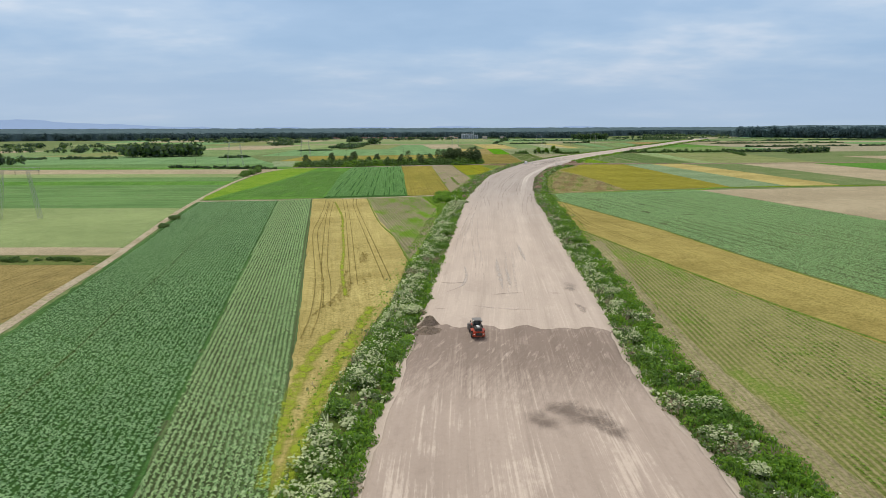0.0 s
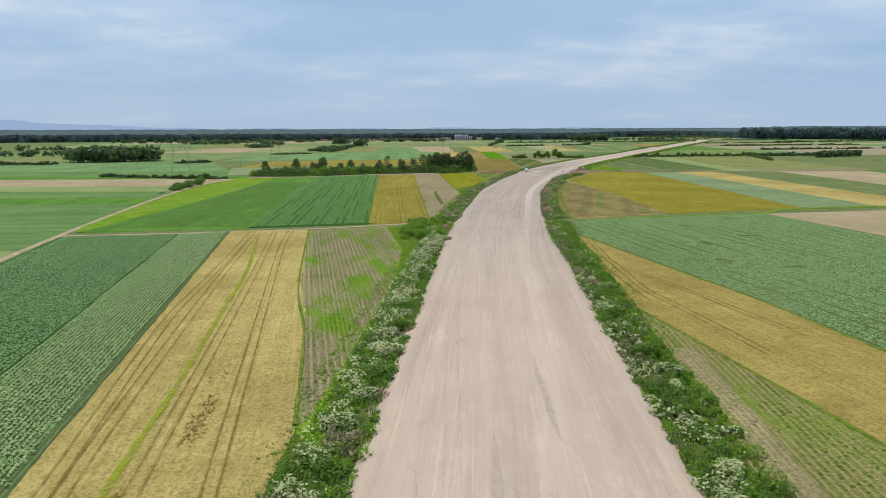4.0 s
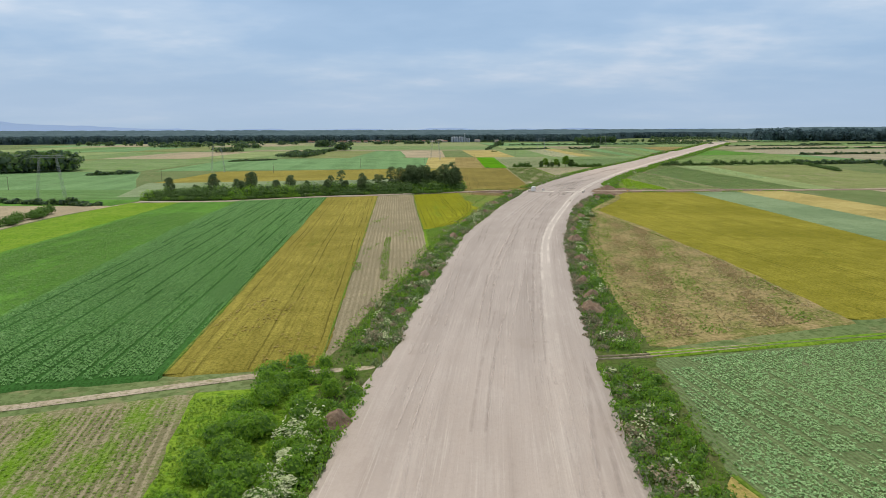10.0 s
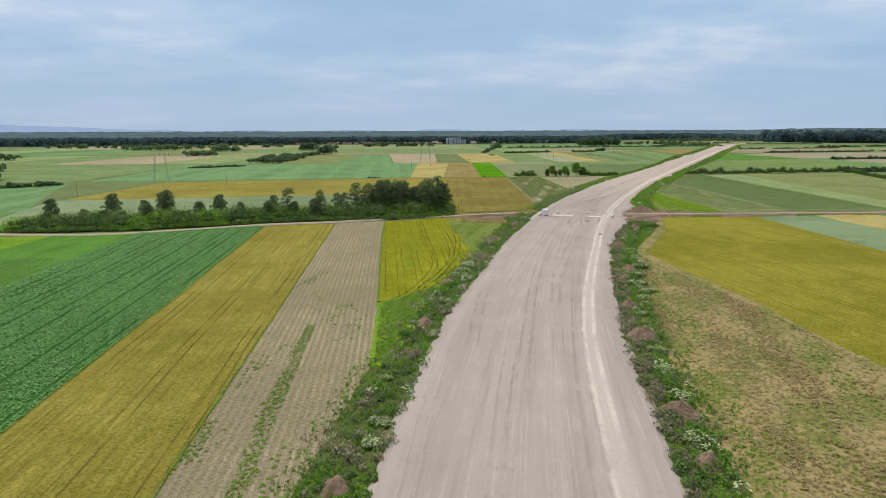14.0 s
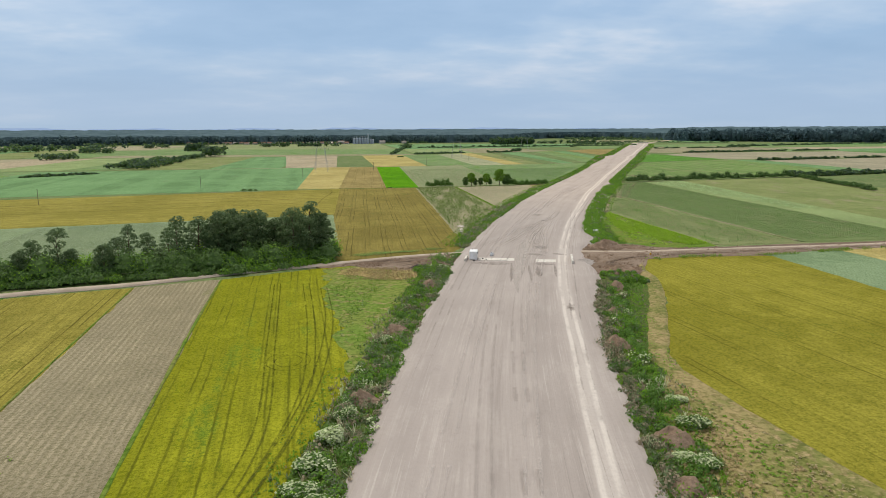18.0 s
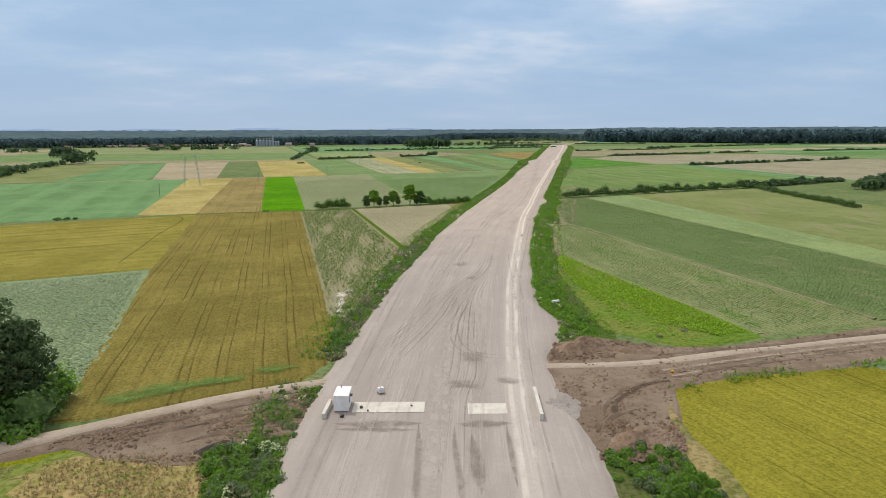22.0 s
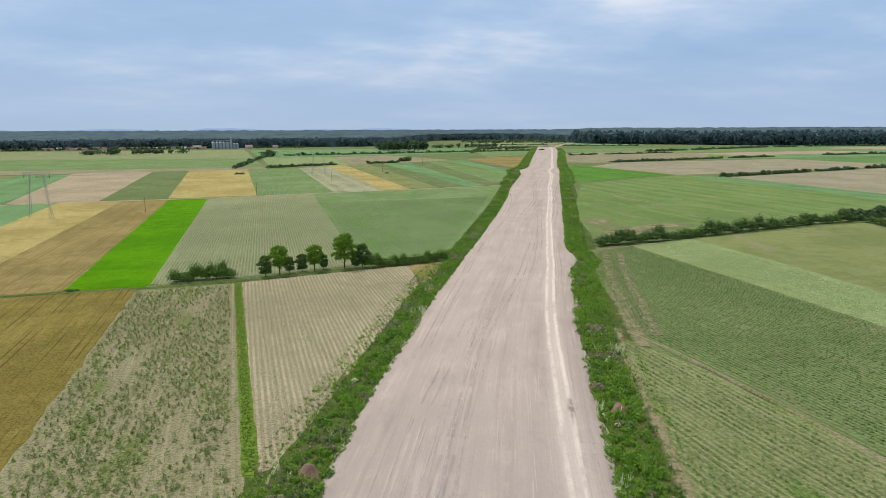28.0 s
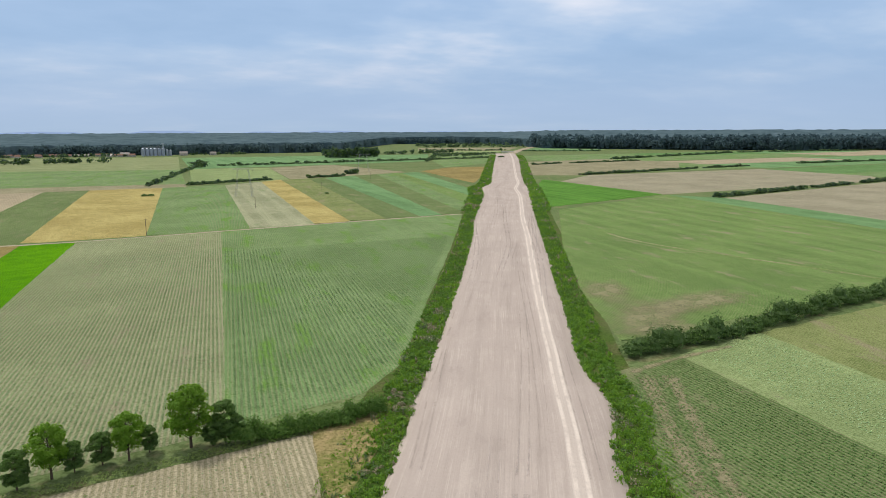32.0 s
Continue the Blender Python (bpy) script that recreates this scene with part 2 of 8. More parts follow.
def sand_mat(name, a, b, dark, tyre, scuff=0.15, fresh=None, damp=None):
    """Levelled sand: streaks along the road by its UV map in metres (u across, v along)."""
    m = Mat(name, 0.95)
    uv = m.coord("UV")
    u, v, _ = m.xyz(uv)
    large = m.noise(uv, 0.03, 4, 0.6)
    zone = m.step(m.noise(m.coord("UV", 0, (0.09, 0.018, 1), (17, 31, 0)), 1.0, 3, 0.6), 0.36, 0.62)
    streak = m.noise(m.coord("UV", 0.012, (0.42, 0.011, 1)), 1.0, 5, 0.62)
    broad = m.noise(m.coord("UV", 0, (0.13, 0.004, 1), (3, 0, 0)), 1.0, 2, 0.5)
    thin = m.noise(m.coord("UV", -0.01, (2.3, 0.03, 1)), 1.0, 4, 0.65)
    fine = m.noise(uv, 1.3, 5, 0.7)
    c = m.mix(m.step(m.math("ADD", m.math("MULTIPLY", large, 0.45), m.math("MULTIPLY", streak, 0.55)), 0.36, 0.64), a, b)
    c = m.mix(m.math("MULTIPLY", m.step(broad, 0.48, 0.64), 0.28), c, dark)
    c = m.mix(m.math("MULTIPLY", m.step(streak, 0.56, 0.74), 0.4), c, dark)
    c = m.mix(m.math("MULTIPLY", m.math("MULTIPLY", m.step(thin, 0.56, 0.70), zone), 0.26), c, tyre)
    c = m.mix(m.math("MULTIPLY", m.math("MULTIPLY", m.step(thin, 0.44, 0.32), m.math("SUBTRACT", 1.1, zone)), 0.22), c, dark)
    blot = m.noise(m.coord("UV", 0, (0.16, 0.06, 1), (5, 8, 0)), 1.0, 6, 0.72)
    c = m.mix(m.math("MULTIPLY", m.step(m.math("ADD", m.math("MULTIPLY", blot, 0.6), m.math("MULTIPLY", thin, 0.4)), 0.5, 0.6), scuff), c, tyre)
    c = m.mix(m.math("MULTIPLY", m.step(blot, 0.44, 0.33), 0.3), c, dark)
    for turn, shift in ((0.42, 3.0), (-0.33, 8.0)):
        scrape = m.noise(m.coord("UV", turn, (1.5, 0.22, 1), (shift, 2 * shift, 0)), 1.0, 4, 0.7)
        where = m.step(m.noise(m.coord("UV", 0, (0.10, 0.035, 1), (shift * 3, 1, 0)), 1.0, 3, 0.6), 0.56, 0.68)
        c = m.mix(m.math("MULTIPLY", m.math("MULTIPLY", m.step(scrape, 0.60, 0.70), where), 0.5), c, dark)
    lane = m.t.nodes.new("ShaderNodeUVMap")
    lane.uv_map = "Lane"
    lane_x = m.math("ADD", m.xyz(lane.outputs[0])[0], m.math("MULTIPLY", m.math("SUBTRACT", m.noise(m.coord("UV", 0, (0.02, 0.05, 0)), 1.0, 3), 0.5), 0.9))
    worn = m.math("ADD", 0.3, m.math("MULTIPLY", m.step(v, 540.0, 680.0), 0.7))
    halo = m.math("SUBTRACT", 1.0, m.step(m.math("ABSOLUTE", lane_x), 0.5, 2.8))
    c = m.mix(m.math("MULTIPLY", m.math("MULTIPLY", halo, worn), 0.36), c, tyre)
    for at, width, strength in ((-1.05, 0.6, 0.8), (1.05, 0.6, 0.85)):
        near = m.math("SUBTRACT", 1.0, m.step(m.math("ABSOLUTE", m.math("SUBTRACT", lane_x, at)), width * 0.3, width))
        on = m.step(m.math("ADD", m.noise(m.coord("UV", 0, (0.1, 0.05, 1), (at, 0, 0)), 1.0, 5, 0.75), m.math("MULTIPLY", worn, 0.18)), 0.54, 0.74)
        c = m.mix(m.math("MULTIPLY", m.math("MULTIPLY", m.math("MULTIPLY", near, on), worn), strength), c, tyre)
    c = m.mix(m.math("MULTIPLY", m.step(fine, 0.4, 0.75), 0.2), c, dark)
    if damp:
        drag = m.noise(m.coord("UV", 0.25, (0.9, 0.14, 1), (9, 4, 0)), 1.0, 5, 0.7)
        depth = m.math("ADD", v, m.math("ADD", m.math("MULTIPLY", m.math("SUBTRACT", blot, 0.5), 34.0), m.math("MULTIPLY", m.math("SUBTRACT", drag, 0.5), 46.0)))
        wet = m.math("MULTIPLY", m.step(depth, 240.0, 266.0), m.math("SUBTRACT", 1.0, m.math("MULTIPLY", m.step(drag, 0.54, 0.66), 0.75)))
        c = m.mix(wet, c, m.mix(1.0, c, damp, "MULTIPLY"))
    if fresh:
        new_sand = m.math("SUBTRACT", 1.0, m.step(m.math("ADD", v, m.math("MULTIPLY", blot, 160.0)), 430.0, 700.0))
        c = m.mix(m.math("MULTIPLY", new_sand, 0.85), c, m.mix(1.0, c, fresh, "MULTIPLY"))
        dry = m.step(m.math("ADD", v, m.math("MULTIPLY", blot, 160.0)), 1040.0, 1230.0)
        c = m.mix(dry, c, m.mix(1.0, c, (1.14, 1.105, 1.06), "MULTIPLY"))
    m.colour(c)
    m.bump(m.math("ADD", m.math("ADD", thin, fine), streak), 0.5, 0.2)
    return m.m


def soil_mat(name, a, b, dark, scale=0.12):
    """Dug soil: soft broad tones with clods."""
    m = Mat(name, 0.95)
    p = m.coord("Object")
    clod = m.noise(p, 0.9, 6, 0.72)
    c = m.mix(m.step(m.noise(p, scale, 4, 0.6), 0.4, 0.6), a, b)
    c = m.mix(m.math("MULTIPLY", m.step(clod, 0.54, 0.68), 0.7), c, dark)
    c = m.mix(m.math("MULTIPLY", m.step(m.noise(p, 3.4, 3, 0.6), 0.5, 0.7), 0.25), c, dark)
    m.colour(c)
    m.bump(clod, 0.9, 0.5)
    return m.m


def soft_mat(name, c, strength=0.7, scale=0.35):
    """A thin dusting of another tone: fades to nothing at its edges (U of the UV map from 0 to 1 across) and is broken by noise."""
    m = Mat(name, 0.95)
    p = m.coord("Object")
    u = m.xyz(m.coord("UV"))[0]
    fade = m.step(m.math("SUBTRACT", 1.0, m.math("ABSOLUTE", m.math("SUBTRACT", m.math("MULTIPLY", u, 2.0), 1.0))), 0.0, 0.75)
    torn = m.step(m.math("ADD", m.math("MULTIPLY", m.noise(p, scale, 4, 0.65), 0.6), m.math("MULTIPLY", m.noise(p, scale * 6, 4, 0.7), 0.4)), 0.38, 0.58)
    m.colour(m.mix(m.math("MULTIPLY", m.step(m.noise(p, 1.7, 4, 0.7), 0.35, 0.7), 0.4), c, tuple(0.75 * v for v in c)))
    clear = m.t.nodes.new("ShaderNodeBsdfTransparent")
    x = m.t.nodes.new("ShaderNodeMixShader")
    m.put(x.inputs[0], m.math("MULTIPLY", m.math("MULTIPLY", fade, m.math("ADD", 0.25, m.math("MULTIPLY", torn, 0.75))), strength))
    m.t.links.new(clear.outputs[0], x.inputs[1])
    m.t.links.new(m.b.outputs[0], x.inputs[2])
    m.t.links.new(x.outputs[0], m.t.nodes["Material Output"].inputs["Surface"])
    return m.m


SAND = sand_mat("levelled sand", (0.376, 0.332, 0.304), (0.334, 0.294, 0.268), (0.248, 0.216, 0.197), (0.58, 0.53, 0.48), 0.15, (1.27, 1.205, 1.12))
FILL = sand_mat("damp fill", (0.40, 0.330, 0.282), (0.35, 0.288, 0.244), (0.238, 0.192, 0.163), (0.54, 0.458, 0.390), 0.75, None, (0.60, 0.58, 0.575))
DUST = soil_mat("dusty pale earth", (0.385, 0.315, 0.25), (0.43, 0.36, 0.29), (0.31, 0.25, 0.195), 0.2)
TRACK = ground_mat("dirt track", (0.42, 0.36, 0.28), (0.36, 0.30, 0.22), (0.25, 0.24, 0.12), 0.08)
EARTH = soil_mat("dug earth", (0.190, 0.142, 0.106), (0.252, 0.194, 0.148), (0.118, 0.084, 0.060))
GRASS = ground_mat("rough grass", (0.085, 0.125, 0.03), (0.12, 0.155, 0.045), (0.17, 0.165, 0.07), 0.05)
MEADOW = ground_mat("meadow", (0.12, 0.17, 0.065), (0.15, 0.195, 0.08), (0.20, 0.20, 0.10), 0.02, 0.6)
BRIGHT_GRASS = ground_mat("fresh grass", (0.14, 0.255, 0.02), (0.18, 0.285, 0.03), (0.085, 0.19, 0.018), 0.06)
# Weedy soil, darkened so that its colour holds the shade between the shrubs.
SLOPE = ground_mat("weedy bank", (0.070, 0.115, 0.024), (0.105, 0.115, 0.045), (0.085, 0.145, 0.024), 0.10)
TAWNY_GROUND = ground_mat("tawny dry grass on the ground", (0.36, 0.265, 0.125), (0.30, 0.245, 0.10), (0.21, 0.235, 0.06), 0.12, 1.0)


# ---- building helpers ----
def mesh_from(name, verts, faces, mats, smooth=False, index=None):
    me = bpy.data.meshes.new(name)
    me.from_pydata([tuple(v) for v in verts], [], faces)
    for mt in mats:
        me.materials.append(mt)
    if index is not None:
        me.polygons.foreach_set("material_index", index)
    if smooth:
        me.polygons.foreach_set("use_smooth", [True] * len(me.polygons))
    me.update()
    return me


def quads_mesh(name, corners, mats, index=None):
    """A mesh of separate quads from an array (n, 4, 3)."""
    n = len(corners)
    me = bpy.data.meshes.new(name)
    me.vertices.add(4 * n)
    me.vertices.foreach_set("co", np.asarray(corners, np.float32).ravel())
    me.loops.add(4 * n)
    me.loops.foreach_set("vertex_index", np.arange(4 * n, dtype=np.int32))
    me.polygons.add(n)
    me.polygons.foreach_set("loop_start", np.arange(0, 4 * n, 4, dtype=np.int32))
    for mt in mats:
        me.materials.append(mt)
    if index is not None:
        me.polygons.foreach_set("material_index", np.asarray(index, np.int32))
    me.update(calc_edges=True)
    return me


def across(me, values):
    """Give a mesh a UV map whose U is one value for each vertex."""
    layer = me.uv_layers.new(name="UVMap")
    layer.data.foreach_set("uv", np.array([(values[l.vertex_index], 0.5) for l in me.loops], np.float32).ravel())
    return me


def part(name, bm, material, parent, label=""):
    """Link a bmesh as one mesh object under a thing or a part."""
    me = bpy.data.meshes.new(name)
    bm.to_mesh(me)
    bm.free()
    me.materials.append(material)
    ob = new(name, me)
    ob.parent = parent
    if label:
        tagged(ob, label)
    return ob


def curve_at(points, step):
    """Points every step metres along a smooth (Catmull-Rom) line through points."""
    p = np.array(points, float)
    p = np.vstack([2 * p[0] - p[1], p, 2 * p[-1] - p[-2]])
    out = []
    for i in range(1, len(p) - 2):
        n = max(2, int(np.linalg.norm(p[i + 1] - p[i]) / step))
        for k in range(n):
            t = k / n
            out.append(0.5 * (2 * p[i] + (p[i + 1] - p[i - 1]) * t + (2 * p[i - 1] - 5 * p[i] + 4 * p[i + 1] - p[i + 2]) * t * t + (3 * p[i] - p[i - 1] - 3 * p[i + 1] + p[i + 2]) * t ** 3))
    out.append(p[-2])
    return np.array(out)


def wob(x, y, s, k=0.0):
    return noise.noise(Vector((x * s, y * s, k)))


field_count = [0]


def field(label, corners, mat, height=0.05, z=0.0, category="field", rag=0.5, name="field"):
    """A field: a low slab of crop or soil with slightly uneven borders."""
    height = 0.04 + 0.25 * height
    field_count[0] += 1
    height += 0.007 * (field_count[0] % 6)
    c = [Vector((*p, 0)) for p in corners]
    if sum(a.x * b.y - b.x * a.y for a, b in zip(c, c[1:] + c[:1])) > 0:
        c.reverse()
    pts, outs = [], []
    for a, b in zip(c, c[1:] + c[:1]):
        n = max(1, int((b - a).length / (2.5 if min(a.y, b.y) < 1060 and abs(a.x) < 420 else 9.0)))
        side = Vector((-(b - a).y, (b - a).x, 0)).normalized()
        for k in range(n):
            q = a.lerp(b, k / n)
            outs.append(side)
            pts.append(q + side * (0.35 + rag * (wob(q.x, q.y, 0.15, 3.0) + 0.9 * wob(q.x, q.y, 0.55, 8.0))))
    bm = bmesh.new()
    top = [bm.verts.new((q.x, q.y, z + height + 0.06 * wob(q.x, q.y, 0.3))) for q in pts]
    low = [bm.verts.new((q.x + s_.x * (0.9 + 0.5 * wob(q.x, q.y, 0.9, 9.0)), q.y + s_.y * (0.9 + 0.5 * wob(q.x, q.y, 0.9, 9.0)), z - 0.14)) for q, s_ in zip(pts, outs)]
    edges = [bm.edges.new((a, b)) for a, b in zip(top, top[1:] + top[:1])]
    bmesh.ops.triangle_fill(bm, use_beauty=True, edges=edges)
    for i in range(len(pts)):
        j = (i + 1) % len(pts)
        bm.faces.new((top[i], low[i], low[j], top[j]))
    bmesh.ops.recalc_face_normals(bm, faces=bm.faces)
    me = bpy.data.meshes.new(name)
    bm.to_mesh(me)
    bm.free()
    me.materials.append(mat)
    return tagged(new(name, me), label, category, kind="structure")


def ribbon(name, points, width, z, mat, label, category, step=6.0, kind="structure", rag=0.25, taper=0.0):
    """A strip of ground along a line, with a soft uneven edge."""
    p = curve_at(points, step)
    d = np.gradient(p, axis=0)
    d /= np.linalg.norm(d, axis=1)[:, None]
    verts, faces = [], []
    for i, (q, t) in enumerate(zip(p, d)):
        side = np.array((t[1], -t[0]))
        w = width * 0.5 + rag * wob(q[0], q[1], 0.2)
        if taper:
            w = max(0.02, w * min(1.0, i * step / taper, (len(p) - 1 - i) * step / taper))
        for k, zz in ((-1, -0.05), (-0.8, z), (0.0, z + 0.02), (0.8, z), (1, -0.05)):
            verts.append((*(q + side * w * k), zz))
        if i:
            a = 5 * (i - 1)
            faces += [(a + k, a + k + 1, a + k + 6, a + k + 5) for k in range(4)]
    return tagged(new(name, mesh_from(name, verts, faces, [mat], True)), label, category, kind=kind)


# ---- the ground, to the horizon ----
GROUND_Z = -0.12
verts, faces = [(0, 600, GROUND_Z)], []
for r in (150, 400, 900, 1800, 3200, 6500):
    verts += [(r * math.cos(a * math.pi / 32), 600 + r * math.sin(a * math.pi / 32), GROUND_Z) for a in range(64)]
for k in range(64):
    faces.append((0, 1 + k, 1 + (k + 1) % 64))
    for ring in range(5):
        a, b = 1 + 64 * ring + k, 1 + 64 * ring + (k + 1) % 64
        faces.append((a, a + 64, b + 64, b))
tagged(new("ground", mesh_from("ground", verts, faces, [MEADOW])), "flat green farmland plain reaching to the horizon", "ground", kind="structure")

# ---- the new road's sand platform ----
LEFT = [(-16, -160), (-11, -20), (-6.2, 63), (-3.6, 90), (-0.8, 116), (3, 144), (5.4, 172), (8, 191), (10.2, 215), (14, 247), (16.6, 277), (20, 303), (23.4, 336), (26.5, 358), (30.4, 385), (33.6, 401), (36.4, 423), (39.8, 441), (45.4, 472), (49.3, 495), (54, 522), (59.6, 548), (64.8, 566), (71.9, 592), (79.9, 622), (86.4, 644), (95.7, 672), (103.4, 696), (109.3, 718), (116.8, 736), (128.8, 767), (134.6, 781), (140.2, 793), (147.2, 811), (157, 831), (168.1, 854), (177.5, 875), (187.4, 896), (201.6, 923), (220.5, 960), (231.5, 980), (246.3, 1006), (254, 1021), (268, 1045), (288.2, 1082), (310, 1121), (362.5, 1219), (401, 1296), (476, 1434), (504, 1495), (513, 1515), (548, 1562), (592, 1645), (753, 1951), (995, 2407)]
RIGHT = [(26, -160), (30, -20), (32.8, 64), (32.2, 86), (33.4, 103), (35.2, 116), (37, 130), (40.6, 160), (42.2, 174), (45.5, 207), (49.2, 241), (52.5, 266), (56.5, 300), (59.6, 332), (61.8, 350), (63.7, 366), (68.2, 396), (72.4, 420), (75.8, 441), (83.4, 481), (91.3, 520), (97, 542), (104.2, 570), (113.2, 601), (120.5, 626), (127.6, 644), (134.6, 663), (142.6, 680), (147, 693), (150.3, 706), (155.5, 725), (160, 737), (168, 744), (172, 753), (175, 760), (174.5, 768), (181, 786), (195.3, 819), (206, 843), (219.5, 871), (226.5, 885), (239.2, 910), (248.4, 929), (255.3, 941), (270.8, 970), (277.8, 983), (283, 990), (291, 1000), (294.6, 1008), (296.0, 1016), (303, 1031), (308.2, 1041), (325.6, 1072), (350.5, 1119), (365, 1145), (398.3, 1206), (448, 1298), (543, 1470), (628, 1632), (894, 2114), (1047, 2412)]
left_line, right_line = curve_at(LEFT, 3.0), curve_at(RIGHT, 3.0)
ROAD_Z = 0.75


mid_line = curve_at([((a[0] + b[0]) / 2, (a[1] + b[1]) / 2) for a, b in ((left_line[int(k * (len(left_line) - 1))], right_line[int(np.argmin(np.linalg.norm(right_line - left_line[int(k * (len(left_line) - 1))], axis=1)))]) for k in np.linspace(0, 1, 36))], 3.0)
mid_dir = np.gradient(mid_line, axis=0)
mid_dir /= np.linalg.norm(mid_dir, axis=1)[:, None]
mid_len = np.concatenate([[0], np.cumsum(np.linalg.norm(np.diff(mid_line, axis=0), axis=1))])
mid_side = np.stack([mid_dir[:, 1], -mid_dir[:, 0]], 1)
road_l = np.array([-np.interp(0, [0], [1]) for _ in mid_line])


def reach(line, sign):
    out = []
    for q, t, s in zip(mid_line, mid_dir, mid_side):
        rel = line - q
        i = int(np.argmin(np.abs(rel @ t) + 0.3 * np.abs(rel @ s)))
        out.append(float(rel[i] @ s))
    out = np.array(out)
    k = np.ones(5) / 5
    return np.convolve(np.pad(out, 2, "edge"), k, "valid")


road_l, road_r = reach(left_line, -1), reach(right_line, 1)


def smooth_line(v, k=31):
    return np.convolve(np.pad(v, k // 2, "edge"), np.ones(k) / k, "valid")


# where the lorries have worn a pale lane
LANE = np.array([(10, 60), (15, 123), (24, 161), (32, 198), (38.5, 236), (41, 257), (42.7, 284), (46.6, 318), (49.5, 336), (60, 382), (66, 421), (70, 442), (76.5, 479), (84, 519), (91.5, 547), (100.3, 576), (109, 605), (118, 632), (124, 651), (134.5, 687), (142, 707), (150.3, 726), (163, 759), (181, 801), (198, 836), (219.5, 881), (234, 913), (257, 957), (280, 1001), (298, 1035), (324, 1083), (346, 1126), (377, 1182), (442, 1304)], float)
lane_i = [int(np.argmin(np.linalg.norm(mid_line - q, axis=1))) for q in LANE]
lane_u = smooth_line(np.interp(mid_len, mid_len[lane_i], [float((q - mid_line[i]) @ mid_side[i]) for q, i in zip(LANE, lane_i)]))


def road_sheet(name, y0, y1, z, mat, label, inset=0.0, end_rag=0.0, bank=2.2, n=15):
    """The platform between two heights of the plan, with its banks down to the fields."""
    ids = [i for i in range(len(mid_line)) if y0 <= mid_line[i, 1] <= y1]
    verts, faces, uvs, lanes = [], [], [], []
    for i in ids:
        s, a, b = mid_side[i], road_l[i] + inset, road_r[i] - inset
        q = mid_line[i]
        a += 0.8 * wob(q[0], q[1], 0.07, 1.0) + 0.5 * wob(q[0], q[1], 0.3, 1.0)
        b += 0.9 * wob(q[0], q[1], 0.06, 2.0) + 0.5 * wob(q[0], q[1], 0.3, 2.0)
        if inset == 0.0:
            for at, big, wide in ((1500, 9.0, 18.0),):
                b += big * math.exp(-((mid_line[i, 1] + 0.5 * b - 6 - at) / wide) ** 2)
        us = [a - bank, a - 0.5] + list(np.linspace(a, b, n - 4)) + [b + 0.5, b + bank]
        for k, u in enumerate(us):
            r = q + s * u
            edge = 1.0 if 1 < k < n - 2 else (0.65 if k in (1, n - 2) else 0.0)
            zz = z * edge - (0.12 if edge == 0 else 0) + (0.02 * wob(r[0], r[1], 0.12) + 0.01 * wob(r[0], r[1], 0.5)) * (edge == 1)
            if end_rag:
                r = r + mid_dir[i] * (end_rag * (wob(u, 0.0, 0.25) + 0.5 * abs(wob(u, 3.0, 0.22)) + 0.25 * wob(u, 0.0, 0.9)) * max(0.0, 1 - (y1 - q[1]) / 12.0))
            verts.append((r[0], r[1], zz))
            uvs.append((u, mid_len[i]))
            lanes.append((u - lane_u[i], mid_len[i]))
        if i != ids[0]:
            c = len(verts) - 2 * n
            faces += [(c + k, c + k + 1, c + n + k + 1, c + n + k) for k in range(n - 1)]
    if end_rag:
        c = len(verts) - n
        for k in range(n):
            x, y, zz = verts[c + k]
            verts.append((x + mid_dir[ids[-1]][0] * 1.1, y + mid_dir[ids[-1]][1] * 1.1, ROAD_Z - 0.05))
            uvs.append((uvs[c + k][0], uvs[c + k][1] + 1.1))
            lanes.append(lanes[c + k])
        faces += [(c + k, c + k + 1, c + n + k + 1, c + n + k) for k in range(n - 1)]
    me = mesh_from(name, verts, faces, [mat], True)
    for key, values in (("UVMap", uvs), ("Lane", lanes)):
        layer = me.uv_layers.new(name=key)
        layer.data.foreach_set("uv", np.array([values[l.vertex_index] for l in me.loops], np.float32).ravel())
    return tagged(new(name, me), label, "road", kind="structure")


road_sheet("road", -150, 2395, ROAD_Z, SAND, "wide pale levelled sand platform of a road under construction")
road_sheet("road_fill", -150, 121, ROAD_Z + 0.45, FILL, "fresh layer of dark damp fill spread over the sand platform", 0.6, 3.0, 1.2, 75)

# ---- tracks and side roads ----
ribbon("road_track", [(-68, 20), (-76, 80), (-81.5, 128), (-86.5, 158), (-92, 198), (-101.5, 251), (-117, 340), (-133, 469), (-140, 560), (-140, 606), (-133, 645), (-123, 676)], 2.7, 0.06, TRACK, "pale rutted dirt farm track between the fields", "track")
ribbon("road_track", [(-121, 362), (-101, 364), (-70, 367), (-31, 374), (0, 384), (9, 387), (19, 388.6), (27, 389.6), (33, 391)], 2.2, 0.06, TRACK, "narrow dirt track across the field ends", "track")
ribbon("road_track", [(-124, 675), (-95, 672), (-69, 675), (-20, 697), (13, 705), (40, 716), (66, 723), (76, 725.7), (88, 729.4), (102, 732.7), (117, 734)], 3.6, 0.5, DUST, "pale dirt side road beside the tree belt", "track")
ribbon("road_track", [(150, 731), (163, 725), (176, 722), (208, 723), (275, 721), (420, 726), (700, 745)], 7.0, 0.33, EARTH, "brown dirt side road crossing the construction site", "track")
ribbon("road_track", [(146, 732), (160, 728.5), (178, 724.5), (208, 724.5), (275, 722.5), (420, 727.5)], 3.4, 0.4, DUST, "pale worn lane along the dirt side road", "track")
